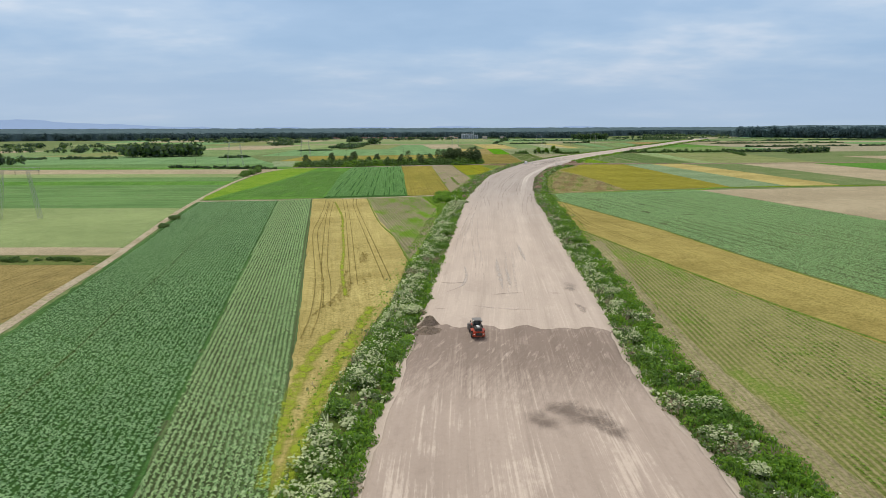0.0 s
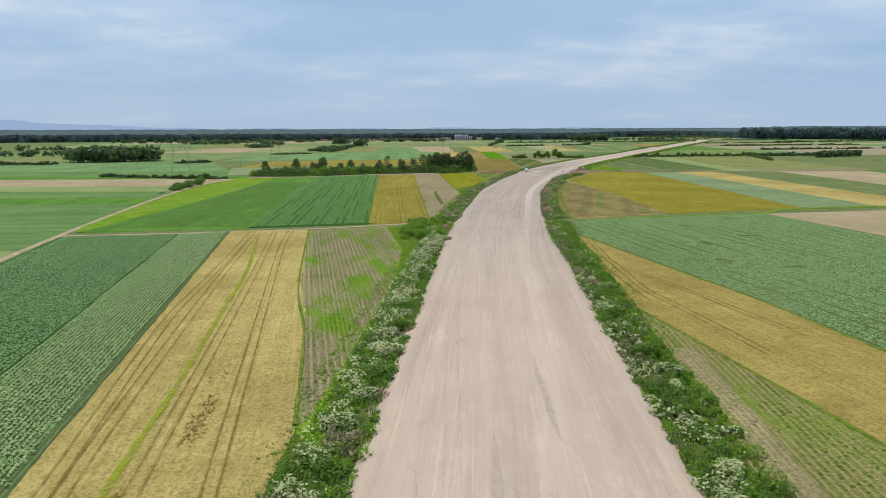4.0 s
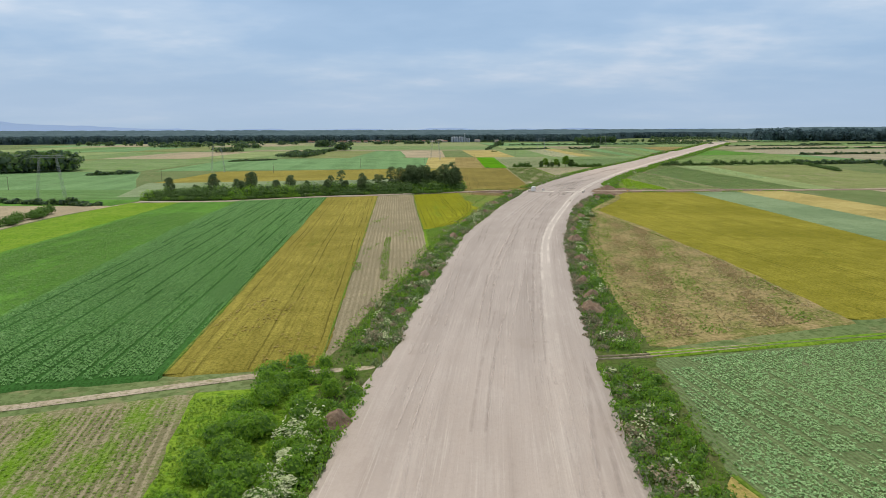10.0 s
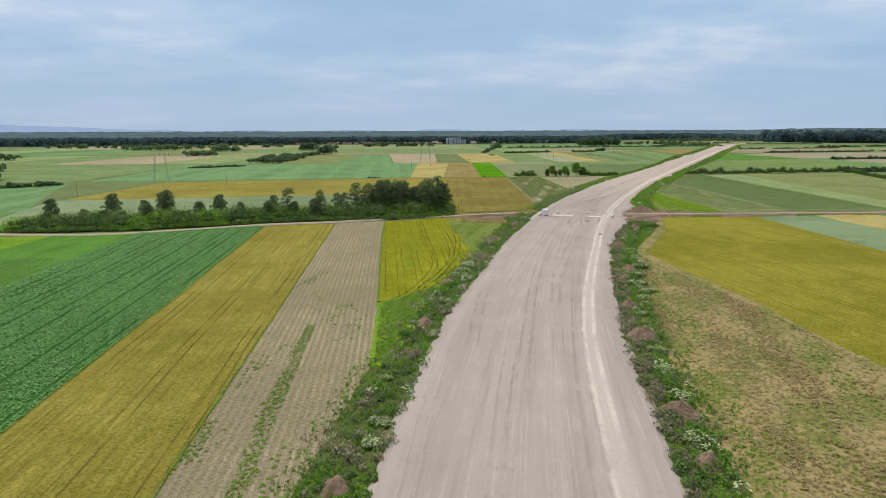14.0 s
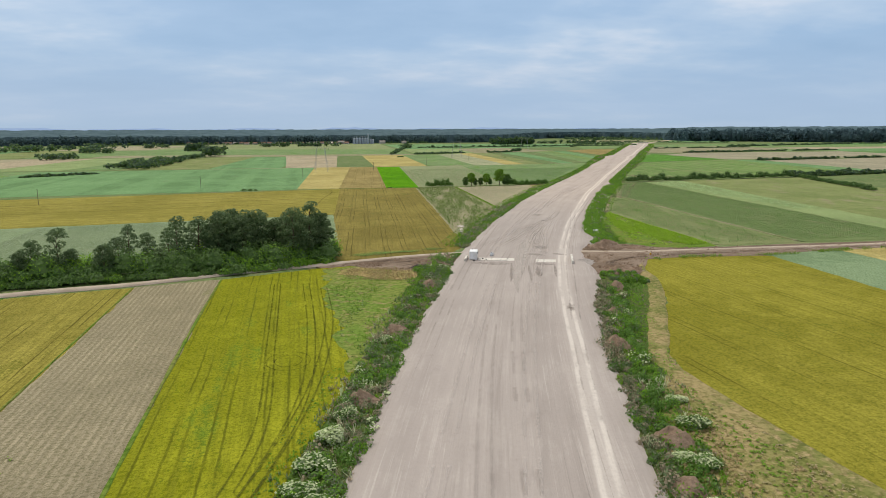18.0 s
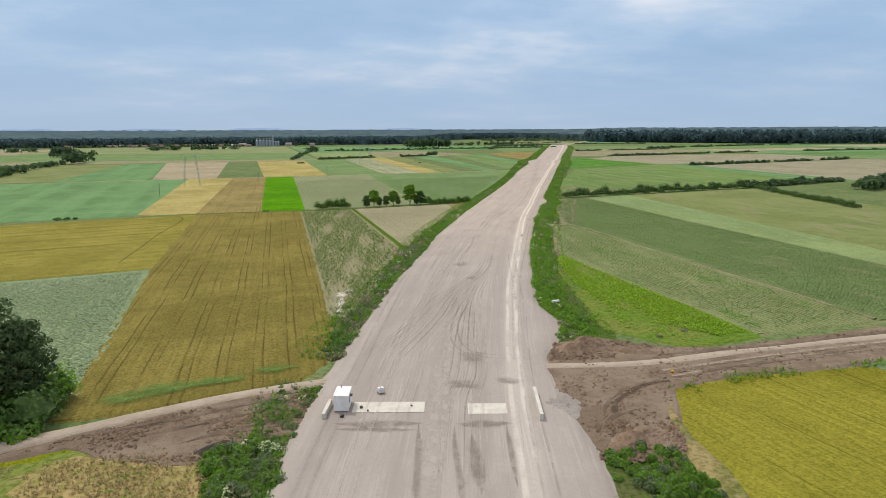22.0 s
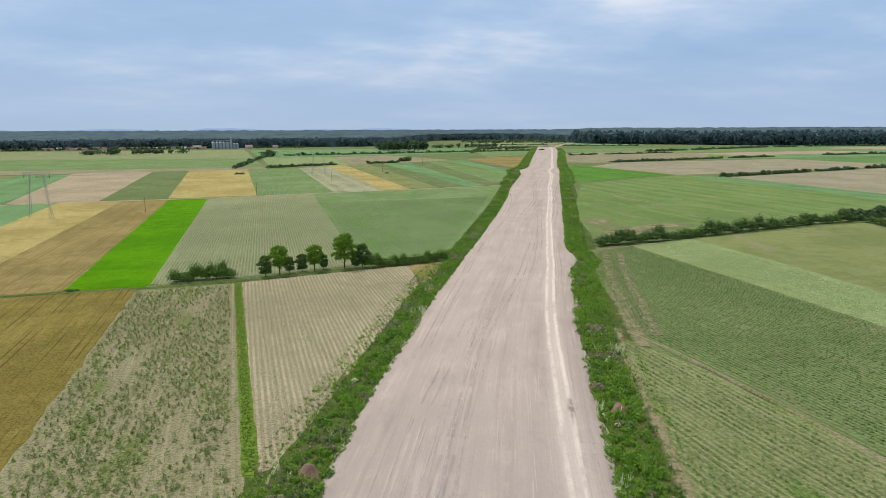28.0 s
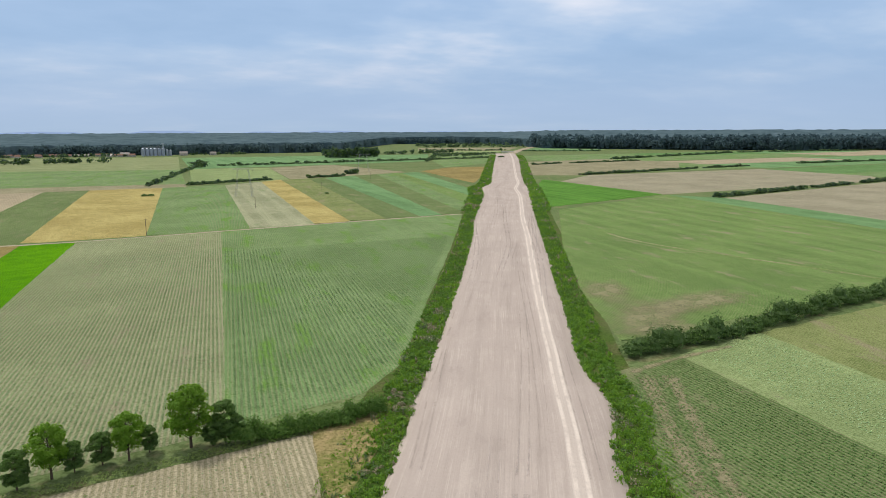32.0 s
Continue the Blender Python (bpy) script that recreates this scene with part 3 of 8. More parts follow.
ribbon("road_track", [(79, 394), (115, 400), (174, 412), (204, 428), (330, 440)], 3.4, 0.24, BRIGHT_GRASS, "grassy track between fields", "track", 4.0, rag=0.7)
ribbon("road_track", [(70, 1013), (115, 1012), (141, 1010), (170, 1010)], 3.0, 0.06, GRASS, "grassy track between fields", "track")
ribbon("road_track", [(-60, 1296), (60, 1307), (158, 1305), (236, 1314), (320, 1323), (406, 1330)], 3.2, 0.06, TRACK, "dirt track along a row of field ends", "track")


for off in (-0.7, 0.7):
    ribbon("road_track", [(68, 392.5 + off), (79, 393.5 + off), (92, 396 + off), (104, 398.3 + off)], 0.5, 0.30, TRACK, "worn wheel rut in the grassy track", "track", 3.0, rag=0.15, taper=9.0)
ribbon("road_track", [(92, 396), (115, 400), (174, 412), (204, 428), (330, 440)], 0.7, 0.27, MEADOW, "faint worn line in the grassy track", "track", 4.0, rag=0.3)

# ---- fields beside the start ----
D1 = (46, -300)
ROW_W = (6, 60)
POTATO = field_mat("potato crop", (0.062, 0.150, 0.040), (0.084, 0.178, 0.054), D1, 0.8, (0.03, 0.07, 0.018), 0.5, 0.0, None, 0.6, 0.35)
POTATO_ROWS = field_mat("young row crop", (0.100, 0.160, 0.062), (0.120, 0.182, 0.076), (43, -308), 0.75, (0.075, 0.088, 0.042), 0.7, 0.0, (0.24, 0.20, 0.13), 0.68, 0.3)
WHEAT = field_mat("ripe wheat", (0.385, 0.315, 0.115), (0.44, 0.37, 0.15), (30, -250), 0.3, (0.30, 0.24, 0.07), 0.35, 0.0, (0.27, 0.26, 0.055), 0.64, 0.5)
STUBBLE = field_mat("weedy bare soil", (0.205, 0.19, 0.108), (0.235, 0.215, 0.125), (22, -140), 1.3, (0.315, 0.275, 0.185), 0.7, 0.0, (0.145, 0.275, 0.02), 0.525, 0.4)
GREEN = field_mat("green crop", (0.082, 0.222, 0.030), (0.112, 0.262, 0.042), (-14, 319), 0.8, (0.07, 0.13, 0.03), 0.5, 0.0, (0.17, 0.26, 0.06), 0.63, 0.6, 9.0)
MAIZE = field_mat("dark maize rows", (0.046, 0.140, 0.030), (0.062, 0.168, 0.040), (-12, 320), 0.75, (0.035, 0.095, 0.02), 0.3, 0.0, None, 0.6, 0.6)
GOLD = field_mat("golden wheat", (0.252, 0.220, 0.040), (0.302, 0.264, 0.058), (-10, 315), 0.3, (0.150, 0.128, 0.024), 0.6, 11.0, (0.195, 0.195, 0.03), 0.6, 0.8)
TILLED = field_mat("tilled rows", (0.300, 0.260, 0.172), (0.328, 0.282, 0.19), (-6, 250), 1.25, (0.222, 0.192, 0.122), 0.65, 0.0, (0.205, 0.245, 0.06), 0.66, 0.8)
BARLEY = field_mat("yellow-green barley", (0.235, 0.248, 0.012), (0.282, 0.290, 0.02), (-6, 160), 0.3, (0.150, 0.165, 0.015), 0.5, 5.5, (0.165, 0.245, 0.022), 0.585, 0.8)
WEEDY = field_mat("weedy rows", (0.165, 0.196, 0.050), (0.215, 0.222, 0.076), ROW_W, 1.05, (0.30, 0.255, 0.145), 0.62, 0.0, (0.165, 0.250, 0.036), 0.57, 0.6)
OCHRE = field_mat("ochre wheat", (0.31, 0.25, 0.078), (0.36, 0.295, 0.10), (14, -110), 0.3, (0.235, 0.195, 0.058), 0.4, 0.0, (0.25, 0.24, 0.06), 0.64, 0.7)
BLUE = field_mat("blue-green leaf crop", (0.130, 0.195, 0.080), (0.156, 0.220, 0.098), (20, -140), 0.8, (0.12, 0.135, 0.066), 0.6, 0.0, (0.285, 0.242, 0.155), 0.615, 0.4)
WILD = ground_mat("wild dry grass", (0.295, 0.236, 0.112), (0.170, 0.178, 0.055), (0.335, 0.256, 0.135), 0.09, 1.1)
GRASSY = ground_mat("mixed green grass", (0.125, 0.20, 0.028), (0.175, 0.20, 0.05), (0.095, 0.175, 0.022), 0.07, 1.0)
GREY_ROWS = field_mat("pale leafy rows", (0.24, 0.32, 0.18), (0.28, 0.35, 0.21), (-110, -18), 1.2, (0.16, 0.20, 0.10), 0.7, 0.0, (0.30, 0.29, 0.19), 0.64, 0.4)
GREY_BLUE = field_mat("pale blue-green leaf crop", (0.20, 0.295, 0.16), (0.24, 0.325, 0.19), (5, -200), 1.0, (0.13, 0.18, 0.085), 0.6, 0.0, (0.28, 0.27, 0.17), 0.66, 0.4)
MIXED = ground_mat("weedy grass with dry patches", (0.135, 0.205, 0.036), (0.175, 0.212, 0.050), (0.255, 0.220, 0.095), 0.05, 0.9)
YELLOW = field_mat("yellow wheat", (0.228, 0.216, 0.024), (0.278, 0.254, 0.038), (10, -105), 0.3, (0.160, 0.152, 0.018), 0.5, 14.0, (0.175, 0.205, 0.022), 0.63, 0.7)
TAN = field_mat("dry tan soil", (0.38, 0.32, 0.22), (0.42, 0.355, 0.25), (20, -140), 1.2, (0.32, 0.27, 0.185), 0.6, 0.0, (0.28, 0.28, 0.16), 0.63, 0.4)
MINT = field_mat("pale green crop", (0.138, 0.262, 0.108), (0.168, 0.292, 0.132), (-8, 300), 0.9, (0.118, 0.195, 0.080), 0.4, 0.0, (0.20, 0.262, 0.128), 0.63, 0.5, 16.0)
LONG_GOLD = field_mat("golden wheat with lines along the field", (0.265, 0.232, 0.046), (0.315, 0.274, 0.066), (239, 41), 0.3, (0.165, 0.150, 0.026), 0.5, 9.0, (0.222, 0.218, 0.04), 0.62, 0.8)
AMBER = field_mat("amber wheat", (0.208, 0.172, 0.044), (0.248, 0.204, 0.058), (15, 240), 0.3, (0.140, 0.114, 0.030), 0.45, 7.0, (0.170, 0.172, 0.036), 0.61, 0.6)
LIME = field_mat("vivid green crop", (0.085, 0.26, 0.0), (0.11, 0.295, 0.0), (20, 290), 0.6, (0.05, 0.18, 0.0), 0.45, 0.0, None, 0.6, 0.3)
HUSK = field_mat("brown-gold wheat", (0.275, 0.215, 0.085), (0.315, 0.25, 0.10), (20, 290), 0.3, (0.19, 0.15, 0.055), 0.45, 8.0, (0.23, 0.195, 0.07), 0.64, 0.5)
STRIPED = field_mat("thin crop in stripes", (0.205, 0.260, 0.122), (0.235, 0.285, 0.145), (20, 270), 1.15, (0.325, 0.300, 0.195), 0.65, 0.0, (0.305, 0.285, 0.18), 0.60, 0.6)
SAGE = field_mat("sage green crop", (0.140, 0.245, 0.088), (0.178, 0.276, 0.114), (25, 265), 1.0, (0.255, 0.262, 0.145), 0.5, 0.0, (0.150, 0.285, 0.058), 0.56, 0.6)
RAGWEED = field_mat("overgrown stubble", (0.322, 0.288, 0.190), (0.288, 0.268, 0.165), (5, 150), 1.5, (0.225, 0.225, 0.115), 0.4, 0.0, (0.165, 0.205, 0.065), 0.57, 0.8)
PALE = field_mat("pale dry stubble", (0.365, 0.326, 0.222), (0.405, 0.356, 0.248), (6, 140), 1.15, (0.245, 0.228, 0.136), 0.7, 0.0, (0.225, 0.255, 0.11), 0.635, 0.7)
FOREST_GREEN = field_mat("mid green crop", (0.098, 0.172, 0.050), (0.138, 0.206, 0.072), (-5, -170), 1.1, (0.26, 0.25, 0.145), 0.45, 0.0, (0.235, 0.245, 0.125), 0.575, 0.85)
NORTH_GREEN = field_mat("green crop with bare streaks", (0.095, 0.205, 0.046), (0.142, 0.240, 0.066), (-6, -89), 1.1, (0.25, 0.26, 0.13), 0.55, 0.0, (0.30, 0.275, 0.17), 0.59, 0.8, 10.0)
BARE_EDGE = field_mat("bare tan drill rows", (0.30, 0.255, 0.155), (0.34, 0.29, 0.18), ROW_W, 0.95, (0.20, 0.22, 0.075), 0.5, 0.0, (0.18, 0.25, 0.05), 0.60, 0.5)
SPARSE = field_mat("sparse green rows on pale soil", (0.165, 0.220, 0.078), (0.20, 0.245, 0.10), (-2, -60), 1.3, (0.29, 0.265, 0.16), 0.6, 0.0, (0.12, 0.21, 0.04), 0.58, 0.5)
DULL_TAN = field_mat("dull tan stubble", (0.285, 0.262, 0.166), (0.318, 0.29, 0.188), (-200, 10), 1.2, (0.245, 0.23, 0.138), 0.5, 0.0, (0.232, 0.268, 0.134), 0.60, 0.5)
STRAW = field_mat("yellowish straw", (0.225, 0.265, 0.128), (0.262, 0.29, 0.15), (-300, 8), 1.2, (0.205, 0.235, 0.11), 0.5, 0.0, (0.165, 0.255, 0.105), 0.58, 0.6, 14.0)
GREY_TAN = field_mat("greyish tan soil", (0.315, 0.286, 0.204), (0.35, 0.318, 0.230), (20, -140), 1.2, (0.275, 0.254, 0.174), 0.5, 0.0, (0.252, 0.278, 0.158), 0.60, 0.5)
CREAM = field_mat("pale ripening crop in broad bands", (0.30, 0.315, 0.19), (0.36, 0.355, 0.235), (8, 340), 0.9, (0.24, 0.27, 0.15), 0.5, 0.0, (0.19, 0.27, 0.115), 0.6, 0.5, 8.0)
THIN = ground_mat("thin pale crop on bare soil", (0.27, 0.268, 0.148), (0.175, 0.245, 0.08), (0.32, 0.29, 0.175), 0.03, 0.9)
LIGHT = field_mat("light green crop", (0.225, 0.315, 0.125), (0.258, 0.342, 0.145), (-8, -170), 0.95, (0.27, 0.28, 0.145), 0.5, 0.0, (0.31, 0.305, 0.175), 0.62, 0.5)
OLIVE = field_mat("olive green pasture", (0.165, 0.230, 0.068), (0.215, 0.256, 0.095), (-50, -250), 0.9, (0.27, 0.258, 0.14), 0.45, 0.0, (0.30, 0.272, 0.16), 0.575, 0.6)
LEFTGREEN = field_mat("long green strips", (0.095, 0.215, 0.065), (0.135, 0.25, 0.085), (-300, -20), 1.2, (0.13, 0.18, 0.08), 0.5, 0.0, (0.19, 0.265, 0.11), 0.6, 0.6, 7.0)

field("dark green leafy potato field in close rows", [(-117, 358), (-76, 362), (-27, 40), (-70, 40), (-78, 127), (-88, 190), (-98, 251), (-110, 315)], POTATO, 0.45)
field("light green field of young crop rows", [(-76, 362), (-59, 369), (-12, 40), (-27, 40)], POTATO_ROWS, 0.35)
field("ripe golden wheat with flattened wheel lines", [(-58, 370), (-29, 370), (-17, 278), (-9, 234), (-4, 192), (-7, 147), (-10, 129), (-14, 92), (-16, 66), (-22, 119)], WHEAT, 0.5)
field("bare brown field with green weeds in rows", [(-28, 370), (1, 379), (8, 324), (7, 289), (5, 262), (1, 225), (-3, 193), (-8.7, 234), (-16.7, 278)], STUBBLE, 0.05)
field("bright yellow-green strip of grass", [(-122, 385), (-130, 469), (-136.5, 560), (-136, 606), (-127, 668), (-100, 672), (-106, 500), (-117, 371)], BRIGHT_GRASS, 0.15)
field("green crop field with paler bands", [(-116, 371), (-105, 500), (-99, 672), (-68, 676), (-54, 379)], GREEN, 0.4)
field("dark green maize field in rows", [(-53, 379), (-67, 677), (-18, 694), (-7, 387)], MAIZE, 0.8)
field("golden wheat strip with wheel lines", [(-6, 388), (19, 393), (13, 700), (-17, 693)], GOLD, 0.5)
field("grey-brown tilled strip with weed patches", [(19.5, 394), (26, 434), (34, 467), (40, 507), (40, 546), (36, 707), (13.5, 701)], TILLED, 0.05)
field("yellow-green barley field with wheel tracks", [(36.5, 706), (62, 716), (92, 722), (88, 690), (79, 655), (66, 607), (56, 572), (40.5, 554)], BARLEY, 0.5)
field("fresh green wedge of grass", [(40.5, 553), (56, 571), (50, 540), (44, 508), (41, 507)], BRIGHT_GRASS, 0.2)

field("fresh green weeds between the bare field and the bank", [(1.5, 379), (8.4, 324), (7.4, 289), (5.4, 262), (1.4, 225), (-2.6, 193), (2, 182), (8, 228), (13, 270), (18, 330), (20, 382)], BRIGHT_GRASS, 0.12)

field("wild corner of grass and dry weeds beside the crossing", [(66, 716), (92, 721), (89, 690), (80, 655), (71, 622), (69, 650), (66.5, 690)], MIXED, 0.75, rag=2.6)
field("tawny dry grass at the field corner", [(69, 713), (80, 714), (91, 710.5), (94, 703), (88, 698), (76, 702)], TAWNY_GROUND, 1.0, category="dry grass", rag=4.0)

for line, wide in (([(19.3, 394), (16.5, 540), (13.3, 700)], 0.5), ([(-28.5, 370), (-17, 278), (-9, 236), (-3.5, 194)], 0.7), ([(40, 553), (37, 650), (36.2, 706)], 0.8), ([(-6.5, 388), (-12, 540), (-17.5, 693)], 0.7), ([(74, 350), (84, 292), (91.2, 252), (97.2, 193), (104.2, 141), (117, 42)], 0.9), ([(61.3, 248), (75.2, 151), (83.2, 110), (95.2, 42)], 0.9)):
    ribbon("field_border", line, wide * 0.8, 0.3, GRASSY, "narrow green strip of weeds between two fields", "field border", 4.0, rag=0.35)

# ---- fields right of the start ----
field("weedy green field with pale rows", [(43.5, 40), (43.6, 85), (44.2, 109), (46, 130), (49.2, 157), (51.5, 173), (55, 199), (58.7, 226), (61, 246), (75, 151), (83, 110), (95, 40)], WEEDY, 0.12)
field("ochre wheat strip with curved wheel marks", [(73, 350), (67, 301), (61.5, 250), (75.5, 151), (83.5, 110), (95.5, 40), (117, 40), (104, 141), (97, 193), (91, 252), (84, 292)], OCHRE, 0.6)
field("blue-green leafy crop field", [(80, 391), (174, 409), (193, 266), (228, 40), (117.5, 40), (104.5, 141), (97.5, 193), (91.5, 252), (84.5, 292), (74.5, 350)], BLUE, 0.45)
field("dry tan ploughed field", [(175, 409), (330, 432), (345, 270), (360, 40), (229, 40), (194, 266)], TAN, 0.05)
field("wild patch of dry grass and weeds", [(82, 399), (130, 413), (134, 480), (133, 537), (128, 612), (113, 585), (98, 520), (90, 470)], WILD, 0.2)
field("yellow ripening wheat field", [(131, 415), (204, 431), (214, 600), (219, 709), (190, 712.5), (175, 711), (167.5, 698), (163, 680), (156, 662), (140, 632), (129, 612), (133.5, 537), (134.5, 480)], YELLOW, 0.5)
field("blue-green strip of leafy crop", [(205, 431), (245, 437), (251, 642), (251, 714), (219.5, 712), (214.5, 600)], GREY_BLUE, 0.4)
field("golden wheat strip", [(246, 437), (284, 442), (286, 690), (282, 715), (251.5, 714), (251.5, 642)], WHEAT, 0.6)
field("green crop strip", [(285, 442), (335, 446), (345, 716), (283, 715), (286.5, 690)], FOREST_GREEN, 0.4)
field("dry tan strip of soil", [(336, 446), (420, 452), (430, 718), (346, 716)], TAN, 0.05)
field("dark green crop strip", [(421, 452), (560, 462), (580, 730), (431, 718)], GREEN, 0.4)

ribbon("field_border", [(172.5, 710), (165.5, 698), (160.5, 681), (153, 664), (137, 633), (129, 612), (131.5, 560), (132.5, 520)], 4.4, 0.24, WILD, "dry tan strip beside the yellow wheat", "field border", 4.0, rag=0.8, taper=24.0)

# ---- fields past the crossing ----
field("amber wheat field with fine wheel lines", [(81, 1009), (136, 1008), (122.5, 797), (119.8, 764), (115.6, 745), (110.5, 738.5), (102, 736.2), (88, 733.0), (71, 731), (73, 856)], AMBER, 0.5, rag=0.9)
field("golden wheat field with flattened wheel lines", [(-160, 968), (79, 1009), (72, 859), (-170, 822)], LONG_GOLD, 0.5)
field("grey-green field of leafy rows", [(-175, 818), (71.5, 855), (72, 742), (45, 742), (-20, 728), (-150, 705)], GREY_ROWS, 0.4)
field("pale ripe wheat strip", [(49, 1016), (79, 1016), (100, 1303), (60, 1304)], WHEAT, 0.6)
field("brown-gold wheat strip with wheel lines", [(79.5, 1016), (114.5, 1015), (131, 1302), (100.5, 1303)], HUSK, 0.6)
field("vivid green young crop strip", [(115.5, 1015), (139, 1013), (158, 1302), (131.5, 1302)], LIME, 0.3)
field("pale green field with darker lines", [(-230, 985), (48, 1016), (59, 1303), (-30, 1296), (-230, 1280)], MINT, 0.35)
field("thin striped crop field on pale soil", [(141, 1014), (167, 1018), (205, 1024), (212.5, 1026), (236, 1311), (158.5, 1303)], STRIPED, 0.2)
field("sage green crop field with bare patches", [(213, 1026), (244, 1033), (259, 1048), (290, 1108), (346, 1213), (405, 1328), (236.5, 1311)], SAGE, 0.25)
field("overgrown stubble with green weeds", [(136.8, 1005), (166, 1006), (162, 872), (150, 840), (137, 800), (126, 778), (121.6, 779), (123.4, 797)], RAGWEED, 0.1)
field("pale dry stubble field", [(169, 1007), (228, 1015), (223, 985), (190, 922), (176, 894), (166, 876)], PALE, 0.05)
field("strip of fresh grass between two fields", [(166.7, 1006), (168.2, 1007), (164.5, 876), (163.4, 876)], GRASSY, 0.25)
field("small triangle of wild grass", [(229, 1016), (248, 1024), (241, 1008), (226, 985)], WILD, 0.25)
field("mid green crop field with paler bands", [(286, 978), (309, 1019), (331, 1023), (326, 955), (321, 898), (316, 820), (309, 733), (251.5, 734), (254.5, 801), (257.5, 848), (259, 890), (257, 914), (272, 944)], FOREST_GREEN, 0.35)
field("light green crop strip", [(331.5, 1023), (368, 1029), (361, 966), (354, 924), (340, 820), (330, 733), (309.5, 733), (316.5, 820), (321.5, 898), (326.5, 955)], LIGHT, 0.35)
field("olive green pasture field", [(368.5, 1029), (490, 1040), (470, 896), (450, 734), (330.5, 733), (340.5, 820), (354.5, 924), (361.5, 966)], OLIVE, 0.25)
field("bright green weedy corner", [(216.5, 838), (215, 812), (214.5, 790), (214.5, 765), (213, 733), (193, 731), (183, 748), (201, 806)], GRASSY, 0.3)
field("green crop field with bare streaks", [(326, 1040), (440, 1052), (600, 1075), (640, 1380), (572, 1355), (486, 1322), (400, 1185), (350, 1095)], NORTH_GREEN, 0.3)
field("sparse rows of green plants on pale soil", [(252.5, 912), (241.5, 892), (230, 866), (221.5, 848), (218, 839), (216.5, 812), (215.5, 790), (215.5, 765), (214, 734), (249, 734), (252, 801), (255, 848), (256.3, 890)], SPARSE, 0.3)
ribbon("field_border", [(257, 917), (258.3, 900), (257.4, 875), (255.8, 848), (253, 801), (250.3, 735)], 1.0, 0.3, RAGWEED, "bare tan strip between two crops", "field border", 4.0, rag=0.4)
ribbon("field_border", [(46, 45), (45.9, 85), (46.5, 109), (48.3, 130), (51.3, 157), (54, 173), (57.6, 199), (60.3, 222)], 4.6, 0.3, BARE_EDGE, "bare tan rows along the edge of the weedy field", "field border", 4.0, rag=0.7)
ribbon("road_track", [(447, 1211), (444, 1188), (449, 1152), (470, 1085), (474, 1062)], 1.8, 0.3, THIN, "pale bare strip through the green crop", "bare strip")
ribbon("road_track", [(1018, 2375), (1060, 2440), (1121, 2530), (1330, 2825), (1560, 3115)], 24.0, 0.5, TRACK, "pale gravel road going on past the end of the platform", "road", 20.0)
field("pale green crop field", [(601, 1075), (640, 1080), (667, 1336), (641, 1380)], MINT, 0.25)
field("dry brownish tan field", [(642, 1080), (1000, 1110), (1040, 1410), (669, 1337)], GREY_TAN, 0.05)
field("dark green weedy field", [(487, 1343), (550, 1361), (640, 1388), (637, 1595), (559, 1484)], GREEN, 0.8)
field("dry tan field", [(642, 1387), (1000, 1412), (1200, 1640), (735, 1640), (640, 1560)], GREY_TAN, 0.05)

# ---- fields left of the farm track, in long strips ----
strip_y = [130, 190, 205, 219, 282, 330, 392, 470, 503, 546, 588, 655, 688, 760, 870, 975]
strip_mats = [(HUSK, "dull ripe wheat strip"), (GRASS, "grassy hedge strip"), (TAN, "dry tan strip"), (LIGHT, "light green crop strip"), (LIGHT, "light green crop strip"), (LEFTGREEN, "green crop strip"), (LEFTGREEN, "dark green crop strip"), (GREEN, "green crop strip"), (LEFTGREEN, "green crop strip"), (LIGHT, "light green crop strip"), (TAN, "dry tan strip"), (GREEN, "green crop strip"), (LEFTGREEN, "green crop strip"), (MINT, "pale green crop strip"), (MINT, "pale green strip")]
track_x = lambda y: float(np.interp(y, [127, 198, 251, 340, 469, 560, 606, 645, 690, 800, 975], [-81.5, -92, -101.5, -117, -133, -140, -140, -133, -126, -178, -240]))
for (a, b), (mt, lb) in zip(zip(strip_y, strip_y[1:]), strip_mats):
    xa, xb = track_x(a) - 2.6, track_x(b) - 2.6
    field(lb + " beside the farm track", [(xa, a + 0.3), (xb, b - 0.3), (xb - 420 - b * 0.3, b + 25), (xa - 420 - a * 0.3, a + 25)], mt, 0.3)

# ---- distant patchwork ----
far_mats = [(MINT, "pale green"), (SAGE, "sage green"), (LIGHT, "light green"), (MINT, "pale green"), (TAN, "dry tan"), (FOREST_GREEN, "mid green"), (SAGE, "sage green"), (PALE, "pale dry"), (OLIVE, "olive green"), (LEFTGREEN, "green")]
row_edges = [((10, 1657), (27, 1310)), ((95, 1660), (85, 1312)), ((136, 1663), (130, 1313)), ((206, 1667), (194, 1315)), ((271, 1676), (254, 1321)), ((315, 1709), (296, 1324)), ((342, 1731), (321, 1328)), ((378, 1739), (347, 1330)), ((400, 1741), (373, 1331)), ((445, 1761), (391, 1333)), ((480, 1773), (413, 1350)), ((505, 1792), (441, 1401)), ((522, 1790), (471, 1458)), ((550, 1798), (503, 1525))]
row_m = [(TAN, "brown-green"), (FOREST_GREEN, "dark green"), (WHEAT, "golden wheat"), (SAGE, "mid green"), (CREAM, "pale cream-green"), (WHEAT, "golden wheat"), (OLIVE, "olive-gold"), (FOREST_GREEN, "deep green"), (MINT, "pale green"), (FOREST_GREEN, "deep green"), (SAGE, "pale sage green"), (NORTH_GREEN, "green"), (MINT, "pale green")]
